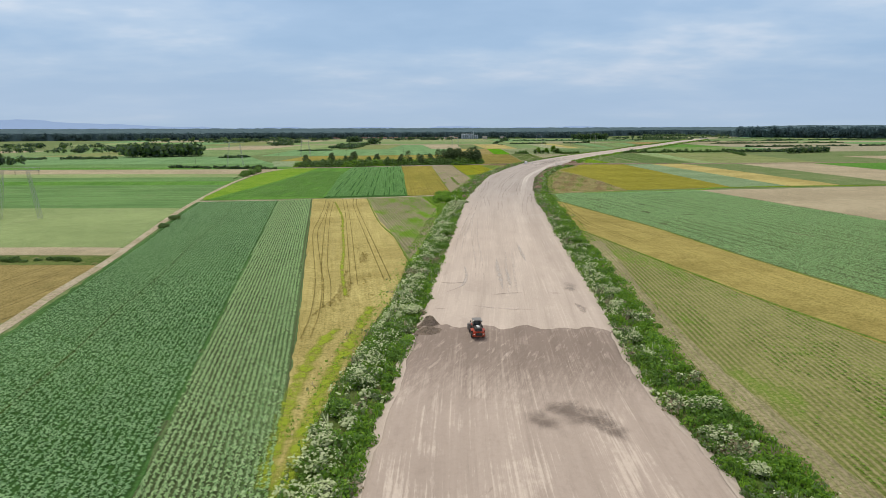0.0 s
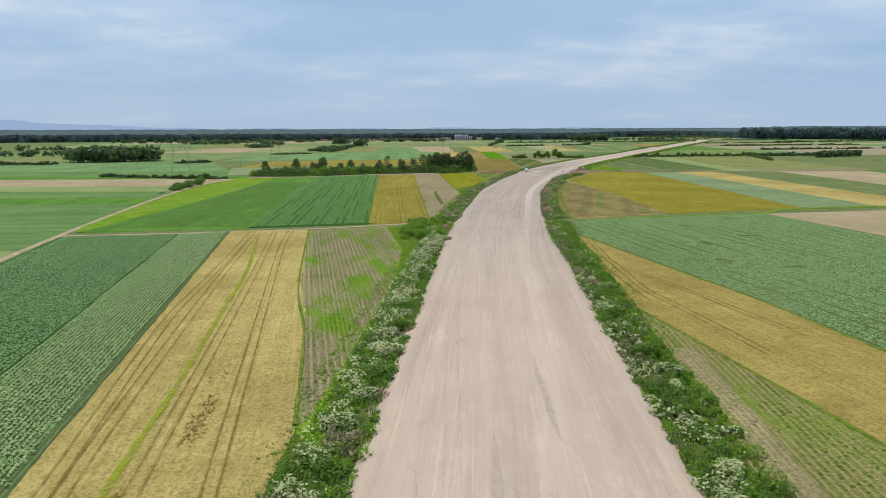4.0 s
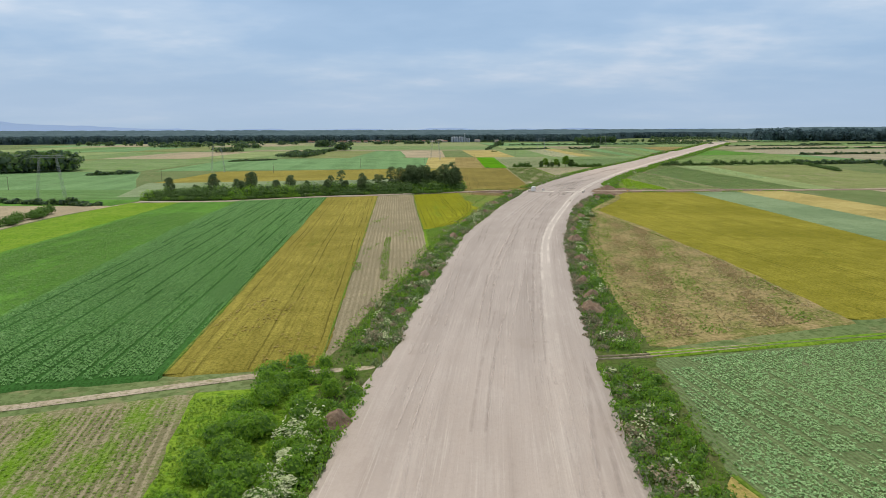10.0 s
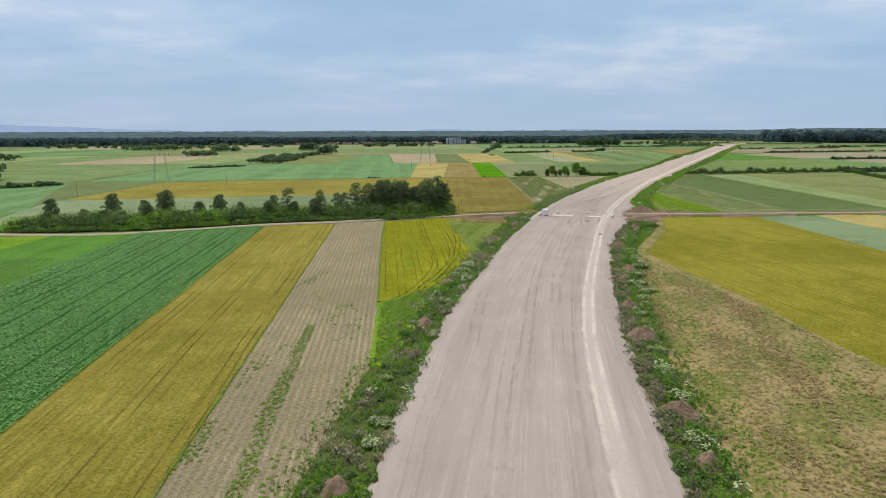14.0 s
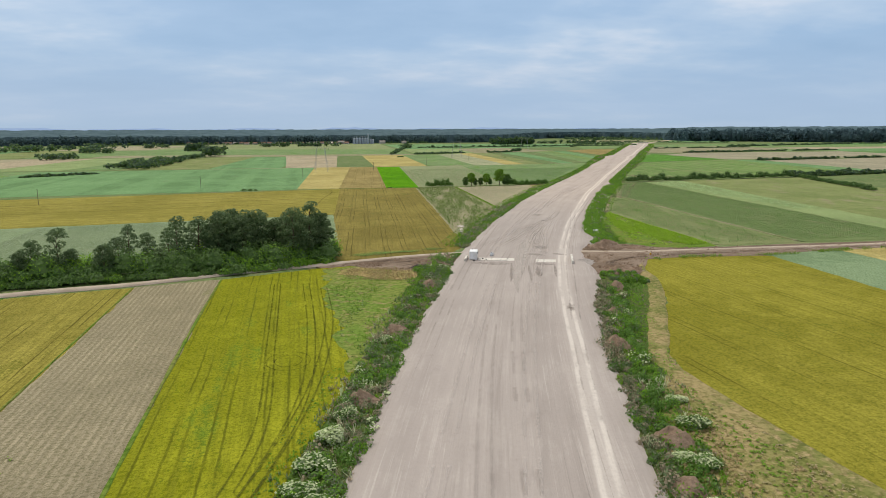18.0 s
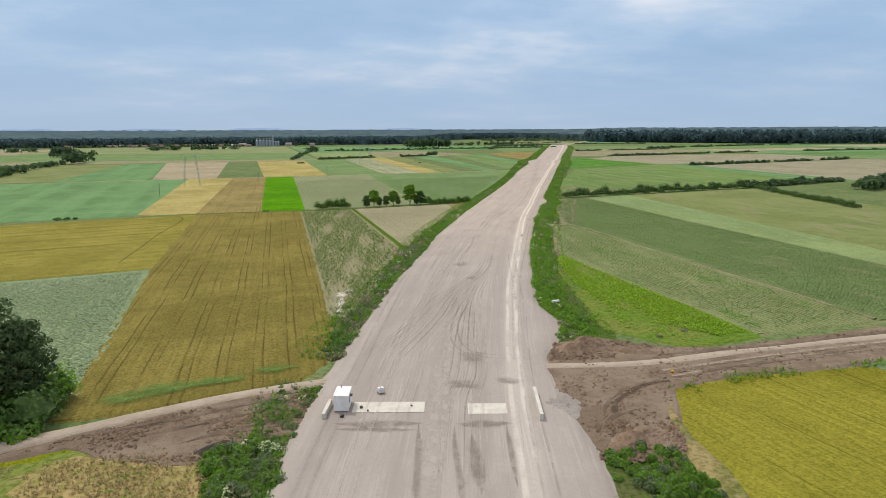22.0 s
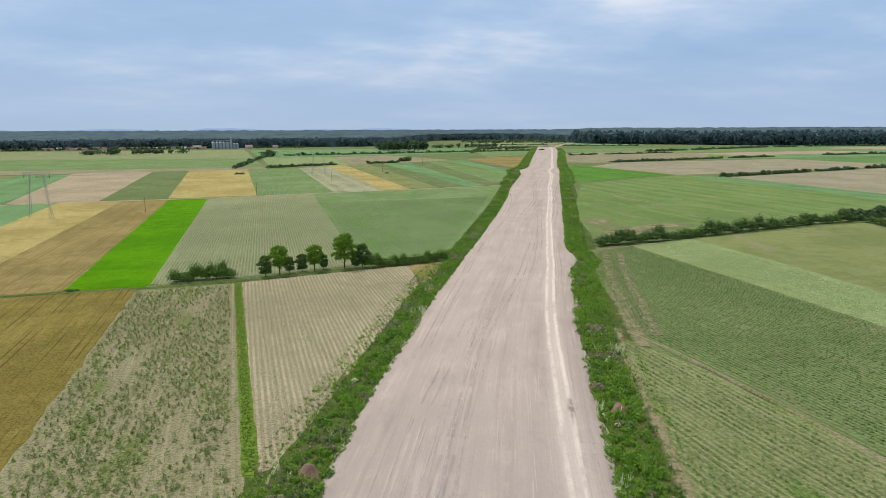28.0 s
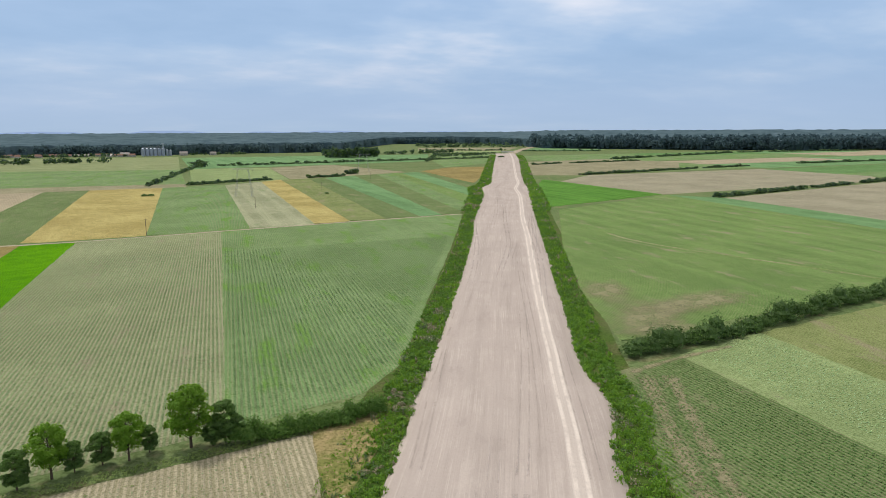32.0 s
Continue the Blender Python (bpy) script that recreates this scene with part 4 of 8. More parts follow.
for (a, b), (mt, lb) in zip(zip(row_edges, row_edges[1:]), row_m):
    field(lb + " field in a distant row of strips", [(a[1][0] + 0.3, a[1][1]), (b[1][0] - 0.3, b[1][1]), (b[0][0] - 0.3, b[0][1]), (a[0][0] + 0.3, a[0][1])], mt, 0.3)
field("brown field beside the distant road", [(564, 1817), (632, 1883), (704, 1885), (637, 1753), (540, 1590)], HUSK, 0.85)
field("pale tan field beside the distant road", [(663, 1674), (840, 1990), (1034, 2027), (1093, 1865), (932, 1687), (721, 1646)], DULL_TAN, 0.85)
field("brown-tan stubble strip far across the plain", [(-300, 1664), (229, 1664), (230, 1712), (-300, 1765)], DULL_TAN, 0.2)
field("deep green crop in a long strip far across the plain", [(-300, 1768), (230, 1715), (233, 2015), (-300, 2140)], SAGE, 0.3)
field("yellowish stubble field before the village", [(-300, 2145), (233, 2020), (246, 2560), (-300, 2575)], STRAW, 0.2)
field("pale green field beyond the hedge", [(238, 1702), (300, 1712), (352, 1732), (368, 2012), (250, 2020)], LIGHT, 0.25)
field("brown-tan field beyond the hedge", [(356, 1734), (425, 1764), (536, 1808), (486, 2050), (371, 2012)], DULL_TAN, 0.2)
field("pale green meadow strip before the far wood", [(252, 2030), (488, 2060), (690, 2110), (820, 2440), (252, 2500)], MINT, 0.25)
field("green field beside the end of the platform", [(640, 1905), (760, 1985), (985, 2400), (830, 2440), (700, 2110)], SAGE, 0.25)
field("light green field beyond the platform", [(835, 2450), (985, 2410), (1120, 2600), (900, 2720)], LIGHT, 0.25)
field("dull tan field beyond the platform", [(905, 2725), (1125, 2605), (1330, 2890), (1010, 3000)], DULL_TAN, 0.25)
field("green field far beyond the platform", [(1140, 2540), (1330, 2450), (1560, 2700), (1360, 2830)], MINT, 0.25)
rng = random.Random(11)
for k, (x0, x1, y0, y1, n) in enumerate(((-700, 20, 1310, 1640, 9), (-900, -305, 1680, 2080, 5), (-1000, -305, 2095, 2500, 4), (-1100, -250, 985, 1290, 6))):
    cuts = sorted([x0, x1] + [x0 + (x1 - x0) * (i + rng.uniform(-0.35, 0.35)) / n for i in range(1, n)])
    for a, b in zip(cuts, cuts[1:]):
        mt, lb = rng.choice(far_mats)
        field("distant " + lb + " field", [(a + 0.5, y0), (b - 0.5, y0), (b + 20, y1), (a + 21, y1)], mt, 0.25)
for x0, x1, y0, y1, n in ((1050, 2200, 1080, 1380, 3), (1050, 2400, 1400, 1640, 3), (700, 2600, 1660, 1900, 5), (900, 2700, 1920, 2250, 5), (580, 1100, 740, 1060, 3), (600, 1500, 460, 720, 4), (400, 1500, 40, 430, 5), (1120, 2000, 740, 1060, 3)):
    for i in range(n):
        a, b = x0 + (x1 - x0) * i / n, x0 + (x1 - x0) * (i + 1) / n
        for j in range(2):
            c, d = y0 + (y1 - y0) * j / 2, y0 + (y1 - y0) * (j + 1) / 2
            mt, lb = rng.choice(far_mats + [(TAN, "dry tan")])
            field("distant " + lb + " field", [(a + 0.5, c), (b - 0.5, c + 15), (b - 0.5, d + 14.5), (a + 0.5, d - 0.5)], mt, 0.25)

# ---- vegetation ----
LEAF_DARK = leaf_mat("dark leaves", (0.072, 0.138, 0.036), (0.14, 0.235, 0.066), 0.6, 0.42)
LEAF_MID = leaf_mat("green leaves", (0.085, 0.18, 0.027), (0.155, 0.275, 0.055))
WEED_MID = leaf_mat("weed leaves", (0.10, 0.225, 0.032), (0.19, 0.34, 0.062), 0.6, 0.6)
WEED_LIGHT = leaf_mat("fresh weed leaves", (0.16, 0.33, 0.024), (0.25, 0.43, 0.052), 0.6, 0.6)
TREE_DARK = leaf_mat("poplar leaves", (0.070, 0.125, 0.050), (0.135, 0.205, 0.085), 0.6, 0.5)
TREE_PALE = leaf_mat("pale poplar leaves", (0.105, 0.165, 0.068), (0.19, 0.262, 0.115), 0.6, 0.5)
HEDGE_LEAF = leaf_mat("hedge leaves", (0.058, 0.118, 0.026), (0.115, 0.205, 0.050), 0.6, 0.35)
LEAF_GREY = leaf_mat("grey-green leaves", (0.14, 0.20, 0.085), (0.22, 0.28, 0.14), 0.6, 0.45)
BLOSSOM = leaf_mat("pale blossom", (0.45, 0.54, 0.27), (0.76, 0.80, 0.54), 0.75, 0.45)
DRY = leaf_mat("dry stalks", (0.285, 0.235, 0.155), (0.47, 0.40, 0.275), 0.8, 0.4)
BARK = plain("bark", (0.11, 0.085, 0.06), 0.95, 0, 0.5, 6.0)
# Paler and bluer than near leaves: haze worked into the colour.
FAR_LEAF = leaf_mat("distant leaves", (0.066, 0.115, 0.072), (0.108, 0.165, 0.102), 0.8, 0.5)
nr = np.random.default_rng(5)


def leaves(centres, normals, size, squash=0.7):
    """Diamond leaf sprays: an array (n, 4, 3) of quads at the centres, facing about the normals."""
    n = len(centres)
    nn = normals + nr.normal(0, 0.45, (n, 3))
    nn /= np.linalg.norm(nn, axis=1)[:, None] + 1e-9
    a = np.cross(nn, nr.normal(0, 1, (n, 3)))
    a /= np.linalg.norm(a, axis=1)[:, None] + 1e-9
    b = np.cross(nn, a)
    s = (np.ones(n) * size * nr.uniform(0.6, 1.3, n))[:, None]
    a, b = a * s, b * s * squash
    lift = nn * s * 0.25
    return np.stack([centres - a, centres - b + lift, centres + a, centres + b + lift], 1)


def lobe(n, centre, radii, low=-0.35):
    """n points on a lumpy ellipsoid's shell, and their normals."""
    d = nr.normal(0, 1, (int(n * 1.6) + 8, 3))
    d /= np.linalg.norm(d, axis=1)[:, None]
    d = d[d[:, 2] > low][:n]
    r = nr.uniform(0.72, 1.04, len(d))[:, None] * (1 + 0.13 * np.sin(d[:, :1] * 7 + centre[0]) * np.sin(d[:, 1:2] * 6 + centre[2]))
    return np.array(centre) + d * r * np.array(radii), d / np.array(radii) * np.mean(radii)


def crown_mesh(name, lobes, per_area, size, mats, pick):
    quads, index = [], []
    for c, r in lobes:
        n = int(per_area * (r[0] * r[1] + r[0] * r[2] + r[1] * r[2]) * 3)
        p, nn = lobe(n, c, r)
        quads.append(leaves(p, nn, size))
        index += list(pick(p, nn))
    return quads_mesh(name, np.concatenate(quads), mats, index)


def limb(bm, a, b, ra, rb, sides=7):
    a, b = Vector(a), Vector(b)
    ax = (b - a).normalized()
    u = ax.orthogonal().normalized()
    v = ax.cross(u)
    ring = [[bm.verts.new(p + r * (math.cos(t) * u + math.sin(t) * v)) for t in (2 * math.pi * k / sides for k in range(sides))] for p, r in ((a, ra), (b, rb))]
    for k in range(sides):
        bm.faces.new((ring[0][k], ring[0][(k + 1) % sides], ring[1][(k + 1) % sides], ring[1][k]))


def make_tree(height, width, slim, leaf_mats, label, bare=0.22, dense=1.0, name="tree", lobe0=0.16, lobe1=0.28):
    """A tree > trunk, crown; its base at the origin."""
    top = new(name)
    top.empty_display_size = 0.1
    tagged(top, label, "tree", "trees beside the fields")
    bm = bmesh.new()
    lean = nr.uniform(-0.4, 0.4, 2)
    pts = [Vector((lean[0] * k * k, lean[1] * k * k, height * 0.82 * k)) for k in (0, 0.2, 0.45, 0.7, 1.0)]
    rad = [height * 0.018 * q for q in (1.35, 1.0, 0.75, 0.45, 0.15)]
    for i in range(4):
        limb(bm, pts[i], pts[i + 1], rad[i], rad[i + 1])
    lobes = []
    count = 18 if slim else 34
    for k in range(count):
        f = bare + (1 - bare) * (k + 0.4) / count
        z = height * (0.1 + 0.84 * f) if not slim else height * (bare + (0.95 - bare) * (k + 0.5) / count)
        spread = width * 0.5 * math.sin(math.pi * min(0.94, max(0.2, (z / height - bare * 0.6) / (1.02 - bare * 0.6)))) * nr.uniform(0.55, 1.0)
        a = k * 2.4 + nr.uniform(-0.5, 0.5)
        c = Vector((spread * 0.85 * math.cos(a), spread * 0.85 * math.sin(a), z))
        r = width * nr.uniform(lobe0, lobe1)
        lobes.append((tuple(c), (r, r * nr.uniform(0.7, 1.2), r * nr.uniform(0.55, 0.85))))
        stem = pts[0].lerp(pts[-1], max(0.15, min(0.95, z / height / 0.82 - 0.2)))
        limb(bm, stem, c, height * 0.006, height * 0.002, 5)
    part("trunk", bm, BARK, top)
    # Sunlit tops put into colour: more of the second, paler leaves above 60% height.
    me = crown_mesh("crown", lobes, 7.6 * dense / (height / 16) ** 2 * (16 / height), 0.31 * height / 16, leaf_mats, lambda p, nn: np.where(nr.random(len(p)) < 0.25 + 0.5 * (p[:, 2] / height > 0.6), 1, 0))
    cr = new("crown", me)
    cr.parent = top
    return top


def place(x, y, z=0.0, turn=0.0, s=1.0, sz=None):
    return pose(x, y, z, 0, 0, turn) @ Matrix.Diagonal((s, s, sz or s, 1))


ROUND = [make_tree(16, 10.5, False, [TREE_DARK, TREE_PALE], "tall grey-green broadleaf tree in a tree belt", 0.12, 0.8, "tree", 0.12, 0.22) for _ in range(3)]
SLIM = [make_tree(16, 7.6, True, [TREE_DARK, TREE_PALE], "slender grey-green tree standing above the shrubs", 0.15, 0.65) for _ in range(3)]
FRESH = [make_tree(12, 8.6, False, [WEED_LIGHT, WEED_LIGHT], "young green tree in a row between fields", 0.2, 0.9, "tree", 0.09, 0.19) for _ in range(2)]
SHADY = make_tree(8, 5.6, False, [LEAF_DARK, LEAF_MID], "small dark green tree in a row between fields", 0.06, 0.9, "tree", 0.12, 0.22)
used = set()
tr = random.Random(3)


def plant(kinds, x, y, height, label="", base=16.0, z=0.0):
    k = tr.choice(kinds) if isinstance(kinds, list) else kinds
    m = place(x, y, z, tr.uniform(0, 360), height / base * tr.uniform(0.95, 1.05), height / base)
    if k.name in used:
        ob = copy_thing(k, m)
    else:
        used.add(k.name)
        k.matrix_basis = m
        ob = k
    return tagged(ob, label)


for x, y, h in ((-117, 701, 13), (-91, 704, 15), (-76, 705, 13), (-68, 709, 16), (-44, 712, 15), (-52, 708, 11)):
    plant(ROUND, x, y + 4, h * 0.95)
for x, y, h in ((-18, 715, 12.5), (-11, 716, 15.5), (4, 722, 15), (12, 724, 16), (21, 724, 17.5), (27, 726, 15.5), (0, 748, 11), (14, 744, 14)):
    plant(SLIM, x, y, h)
for k in range(34):
    x = 28 + 42 * tr.random()
    plant(ROUND if k % 3 == 0 else SLIM, x, 727 + (x - 30) * 0.12 + tr.uniform(-4, 12), tr.uniform(12.5, 19.5) * (0.75 if x > 64 else 1.0))
for kind, x, y, h in ((FRESH, 182, 1016, 10.7), (FRESH, 194.5, 1018, 11), (FRESH, 205.5, 1019, 13.2)):
    plant(kind, x, y, h, base=12.0)
for x, y, h in ((177, 1014, 7.5), (185.5, 1017, 6.5), (190, 1018, 7.0), (198, 1020, 6.0), (212, 1018.5, 9.6), (209.5, 1018, 6.5)):
    plant(SHADY, x, y, h, base=8.0)

for k in range(15):
    x = -121 + 140 * (k + tr.random()) / 15
    plant(ROUND, x, float(np.interp(x, [-122, -70, -20, 13, 40], [690, 695, 712, 718, 722])) + tr.uniform(-2, 6), tr.uniform(6.5, 12))

# shrubs: a few forms, then copies
SHRUBS = {}


def make_shrub(key, mats, label, white=0.0, name="shrub"):
    lobes = [((nr.uniform(-0.8, 0.8), nr.uniform(-0.8, 0.8), nr.uniform(0.55, 1.15)), (nr.uniform(0.6, 0.95), nr.uniform(0.6, 0.95), nr.uniform(0.55, 0.85))) for _ in range(6)]
    lobes.append(((0, 0, 0.5), (1.35, 1.35, 0.75)))
    me = crown_mesh(name, lobes, 21.0, 0.155, mats, lambda p, nn: np.where(nr.random(len(p)) < 0.35, 1, 0))
    ob = new(name, me)
    tagged(ob, label, "shrub", "shrubs along the fields and the road")
    if white:
        q = []
        for c, r in lobes[:6]:
            p, nn = lobe(int(230 * white), (c[0], c[1], c[2] + 0.06), (r[0] * 1.05, r[1] * 1.05, r[2] * 1.05), -0.15)
            q.append(leaves(p, nn * 0.5 + np.array((0, 0, 1.0)), 0.115, 0.95))
        fl = new("blossom", quads_mesh("blossom", np.concatenate(q), [BLOSSOM]))
        fl.parent = ob
        tagged(fl, "creamy white flower heads")
    SHRUBS.setdefault(key, []).append(ob)


for _ in range(3):
    make_shrub("white", [LEAF_GREY, WEED_LIGHT], "flowering shrub with creamy white blossom beside the road", 1.0, "flowering_shrub")
for _ in range(2):
    make_shrub("half", [WEED_MID, LEAF_GREY], "green shrub with a few pale flower heads", 0.35, "flowering_shrub")
for _ in range(3):
    make_shrub("green", [LEAF_MID, WEED_LIGHT], "dense green leafy shrub")
for _ in range(3):
    make_shrub("dark", [LEAF_DARK, LEAF_MID], "dark green hedge shrub")
for _ in range(2):
    make_shrub("dry", [DRY, LEAF_GREY], "brown dried-out weed clump on the road bank", 0.0, "dry_shrub")


def shrub(key, x, y, r, h=None, z=0.0):
    k = tr.choice(SHRUBS[key])
    m = place(x, y, z - 0.05, tr.uniform(0, 360), r / 1.7, (h or r) / 1.7)
    if k.name in used:
        return copy_thing(k, m)
    used.add(k.name)
    k.matrix_basis = m
    return k


def edge_at(y, side, out):
    i = int(np.argmin(np.abs(mid_line[:, 1] - y)))
    u = road_r[i] + out if side > 0 else road_l[i] - out
    q = mid_line[i] + mid_side[i] * u
    return float(q[0]), float(q[1])


def along_road(side, y0, y1, step, out0, out1, keys, r0, r1, tall=1.0):
    y = y0
    while y < y1:
        x, yy = edge_at(y, side, tr.uniform(out0, out1))
        r = tr.uniform(r0, r1)
        shrub(tr.choice(keys), x, yy, r, r * tall * tr.uniform(0.8, 1.15))
        y += step * tr.uniform(0.7, 1.3)


along_road(-1, 45, 300, 9.0, 3.2, 7.0, ["white", "half", "green"], 1.5, 2.5, 0.8)
along_road(-1, 300, 366, 3.6, 3.0, 7.5, ["white", "half", "half"], 1.6, 2.6, 0.75)
along_road(-1, 395, 725, 9.5, 2.5, 8.0, ["half", "dry", "dark", "green"], 1.1, 1.9, 0.8)
along_road(1, 45, 285, 8.0, 3.5, 7.5, ["half", "white", "green"], 1.4, 2.2, 0.8)
along_road(1, 285, 390, 4.6, 1.4, 4.6, ["dry", "dry", "dark", "dry"], 1.2, 2.0, 0.75)
along_road(1, 400, 700, 9.5, 2.5, 4.5, ["dry", "dry", "dark", "green"], 1.2, 2.1, 0.8)
along_road(1, 402, 660, 4.2, 1.2, 3.4, ["dry"], 1.0, 1.8, 0.75)
along_road(1, 478, 590, 15.0, 5.0, 7.5, ["half", "white", "green"], 1.2, 1.9, 0.9)
for x, y, r in ((21, 333, 2.6), (19.5, 327, 2.2), (23, 341, 2.4), (18.5, 320, 2.2)):
    shrub("white", x, y, r, r * 0.9)
for x, y, r in ((210, 752, 1.5), (202, 746, 1.2), (199, 741, 1.4), (191, 739, 1.1), (206, 757, 0.9)):
    shrub("dry", x, y, r, r * 0.7)
for x, y, r in ((119, 590, 2.0), (116, 579, 2.2), (111.5, 568, 2.0), (111, 559, 1.8), (122.5, 599, 2.0), (66, 595, 2.4), (64, 587, 2.6), (63, 581, 2.2), (69, 603, 2.0)):
    shrub(tr.choice(["white", "half"]), x + tr.uniform(-0.7, 0.7), y, r * tr.uniform(0.7, 1.1), r * tr.uniform(0.55, 0.9))
# understorey of the tree belt
def hedge(label, clumps, sprays=130, size=0.42, mats=(LEAF_DARK, LEAF_MID, WEED_MID)):
    """A continuous hedge: clumps (x, y, radius, height, tone) of leaves as one mass."""
    a = np.array(clumps, float)
    n = len(a)
    d = nr.normal(0, 1, (n * sprays, 3))
    d[:, 2] = np.abs(d[:, 2]) - 0.1
    d /= np.linalg.norm(d, axis=1)[:, None]
    q = np.repeat(a, sprays, 0)
    f = (nr.uniform(0.76, 1.02, n * sprays) * (1 + 0.2 * np.sin(d[:, 0] * 6 + q[:, 0]) * np.sin(d[:, 1] * 6 + q[:, 1])))[:, None]
    c = np.stack([q[:, 0], q[:, 1], 0.3 * q[:, 3]], 1) + d * f * np.stack([q[:, 2], q[:, 2], 0.72 * q[:, 3]], 1)
    tone = np.minimum(2, (q[:, 4] + (nr.random(n * sprays) < 0.35)).astype(int))
    ca, cb = np.meshgrid(np.linspace(0, 2 * math.pi, 13), np.linspace(-0.1, 1.0, 6) * math.pi / 2)
    shell = np.stack([np.cos(cb) * np.cos(ca), np.cos(cb) * np.sin(ca), np.sin(cb)], 2)
    unit = np.stack([shell[:-1, :-1], shell[:-1, 1:], shell[1:, 1:], shell[1:, :-1]], 2).reshape(-1, 4, 3)
    unit = unit * (1 + 0.22 * np.sin(unit[:, :, :1] * 7) * np.sin(unit[:, :, 1:2] * 6 + 1) + 0.12 * np.sin(unit[:, :, 2:] * 9))
    scale = np.stack([a[:, 2] * 0.62, a[:, 2] * 0.62, a[:, 3] * 0.46], 1)
    core = (unit[None] * scale[:, None, None, :] + np.stack([a[:, 0], a[:, 1], 0.3 * a[:, 3]], 1)[:, None, None, :]).reshape(-1, 4, 3)
    core_tone = np.zeros(len(core), int)
    me = quads_mesh("hedge", np.concatenate([core, leaves(c, d, size, 0.75)]), list(mats), np.concatenate([core_tone, tone]))
    tagged(new("hedge", me), label, "hedge", kind="stuff")


mass = []
for k in range(70):
    y = tr.uniform(345, 391)
    mass.append((tr.uniform(8 + (y - 343) * 0.05, 20.5 + (y - 343) * 0.13), y, tr.uniform(1.4, 2.6), tr.uniform(1.6, 3.4), tr.choice([0, 1, 1, 2])))
hedge("dense mass of fresh green bushes at the field corner", mass, 320, 0.18, (WEED_MID, WEED_LIGHT, WEED_LIGHT))
belt = []
for k in range(180):
    x = -124 + 194 * (k + tr.random()) / 180
    y = float(np.interp(x, [-122, -70, -20, 13, 40, 70], [679, 685, 705, 711, 714, 727])) + (k % 4) * 4.0 + tr.uniform(0, 2)
    r = tr.uniform(3.4, 5.4) * (0.75 if k % 4 == 0 else 1.1)
    belt.append((x, y, r * 0.9, r * tr.uniform(0.8, 1.25) * (0.7 if k % 4 == 0 else 1.3), tr.choice([0, 0, 1]) if wob(x, y, 0.06, 4.0) < 0.2 else tr.choice([1, 2, 2])))
hedge("dense mixed green shrubs under the tree belt", belt, 380, 0.34, (LEAF_DARK, LEAF_MID, WEED_LIGHT))
bushes = [(148 + 19 * k / 13 + tr.uniform(-0.5, 0.5), 1015.5 + 0.08 * k + tr.uniform(-0.7, 0.7), tr.uniform(1.5, 2.8), tr.choice([3.2, 4.6, 6.2, 7.4]) * tr.uniform(0.9, 1.1), tr.choice([0, 0, 1])) for k in range(13)]
bushes += [(213 + 34 * k / 25 + tr.uniform(-0.5, 0.5), 1017 + 0.006 * k * k + tr.uniform(-0.8, 0.8), tr.uniform(1.6, 2.8), tr.uniform(2.2, 5.4), tr.choice([0, 1, 1])) for k in range(24)]
hedge("dense green bushes in a row between two fields", bushes, 400, 0.22, (LEAF_MID, LEAF_MID, WEED_MID))
row = [(-145 + 2.2 * math.sin(k * 0.9) + tr.uniform(-1.4, 1.4), 553 + 66 * k / 21 + tr.uniform(-1, 1), tr.uniform(2.4, 3.8), tr.uniform(3.0, 5.2), tr.choice([0, 1, 1])) for k in range(22)]
hedge("dense fresh green bushes beside the farm track", row, 280, 0.34, (LEAF_MID, LEAF_MID, WEED_MID))
# the hedge across the fields on the right
row = []
for k in range(48):
    x = 318 + 172 * (k + 0.5 * tr.random()) / 48
    y = float(np.interp(x, [316, 361, 423, 490], [1028, 1031, 1043, 1050])) + tr.uniform(-1.5, 1.5)
    r = tr.uniform(2.6, 4.2) * (1.3 if k % 5 == 3 else 1)
    row.append((x, y, r, r * tr.choice([0.8, 1.2, 1.6, 2.0]), 1 if k % 6 == 1 else 0))
for k in range(30):
    f = k / 29
    row.append((492 - 40 * f + tr.uniform(-2, 2), 1042 - 125 * f, tr.uniform(2.4, 3.4), tr.uniform(2.6, 4.2), k % 2))
hedge("dark green field hedge of dense shrubs", row, 380, 0.27, (HEDGE_LEAF, HEDGE_LEAF, LEAF_MID))
for x, y, r in ((-100.5, 264, 3.0), (-102, 268, 2.6), (-104.5, 288, 3.0), (-106, 292, 2.8), (-144.5, 532, 2.0), (-144.8, 540, 1.6), (15, 1009, 2.6), (11, 1009, 2.2), (19, 1010, 2), (117, 1013, 1.3), (119, 1013, 1.0), (189, 1572, 4.2), (195, 1572, 3.4), (352, 1528, 3.4)):
    shrub("dark", x, y, r, r * 0.8)
for k in range(14):
    shrub("dark", -100 - 40 * k / 13, 199 - 4 * tr.random(), tr.uniform(1.5, 2.2))


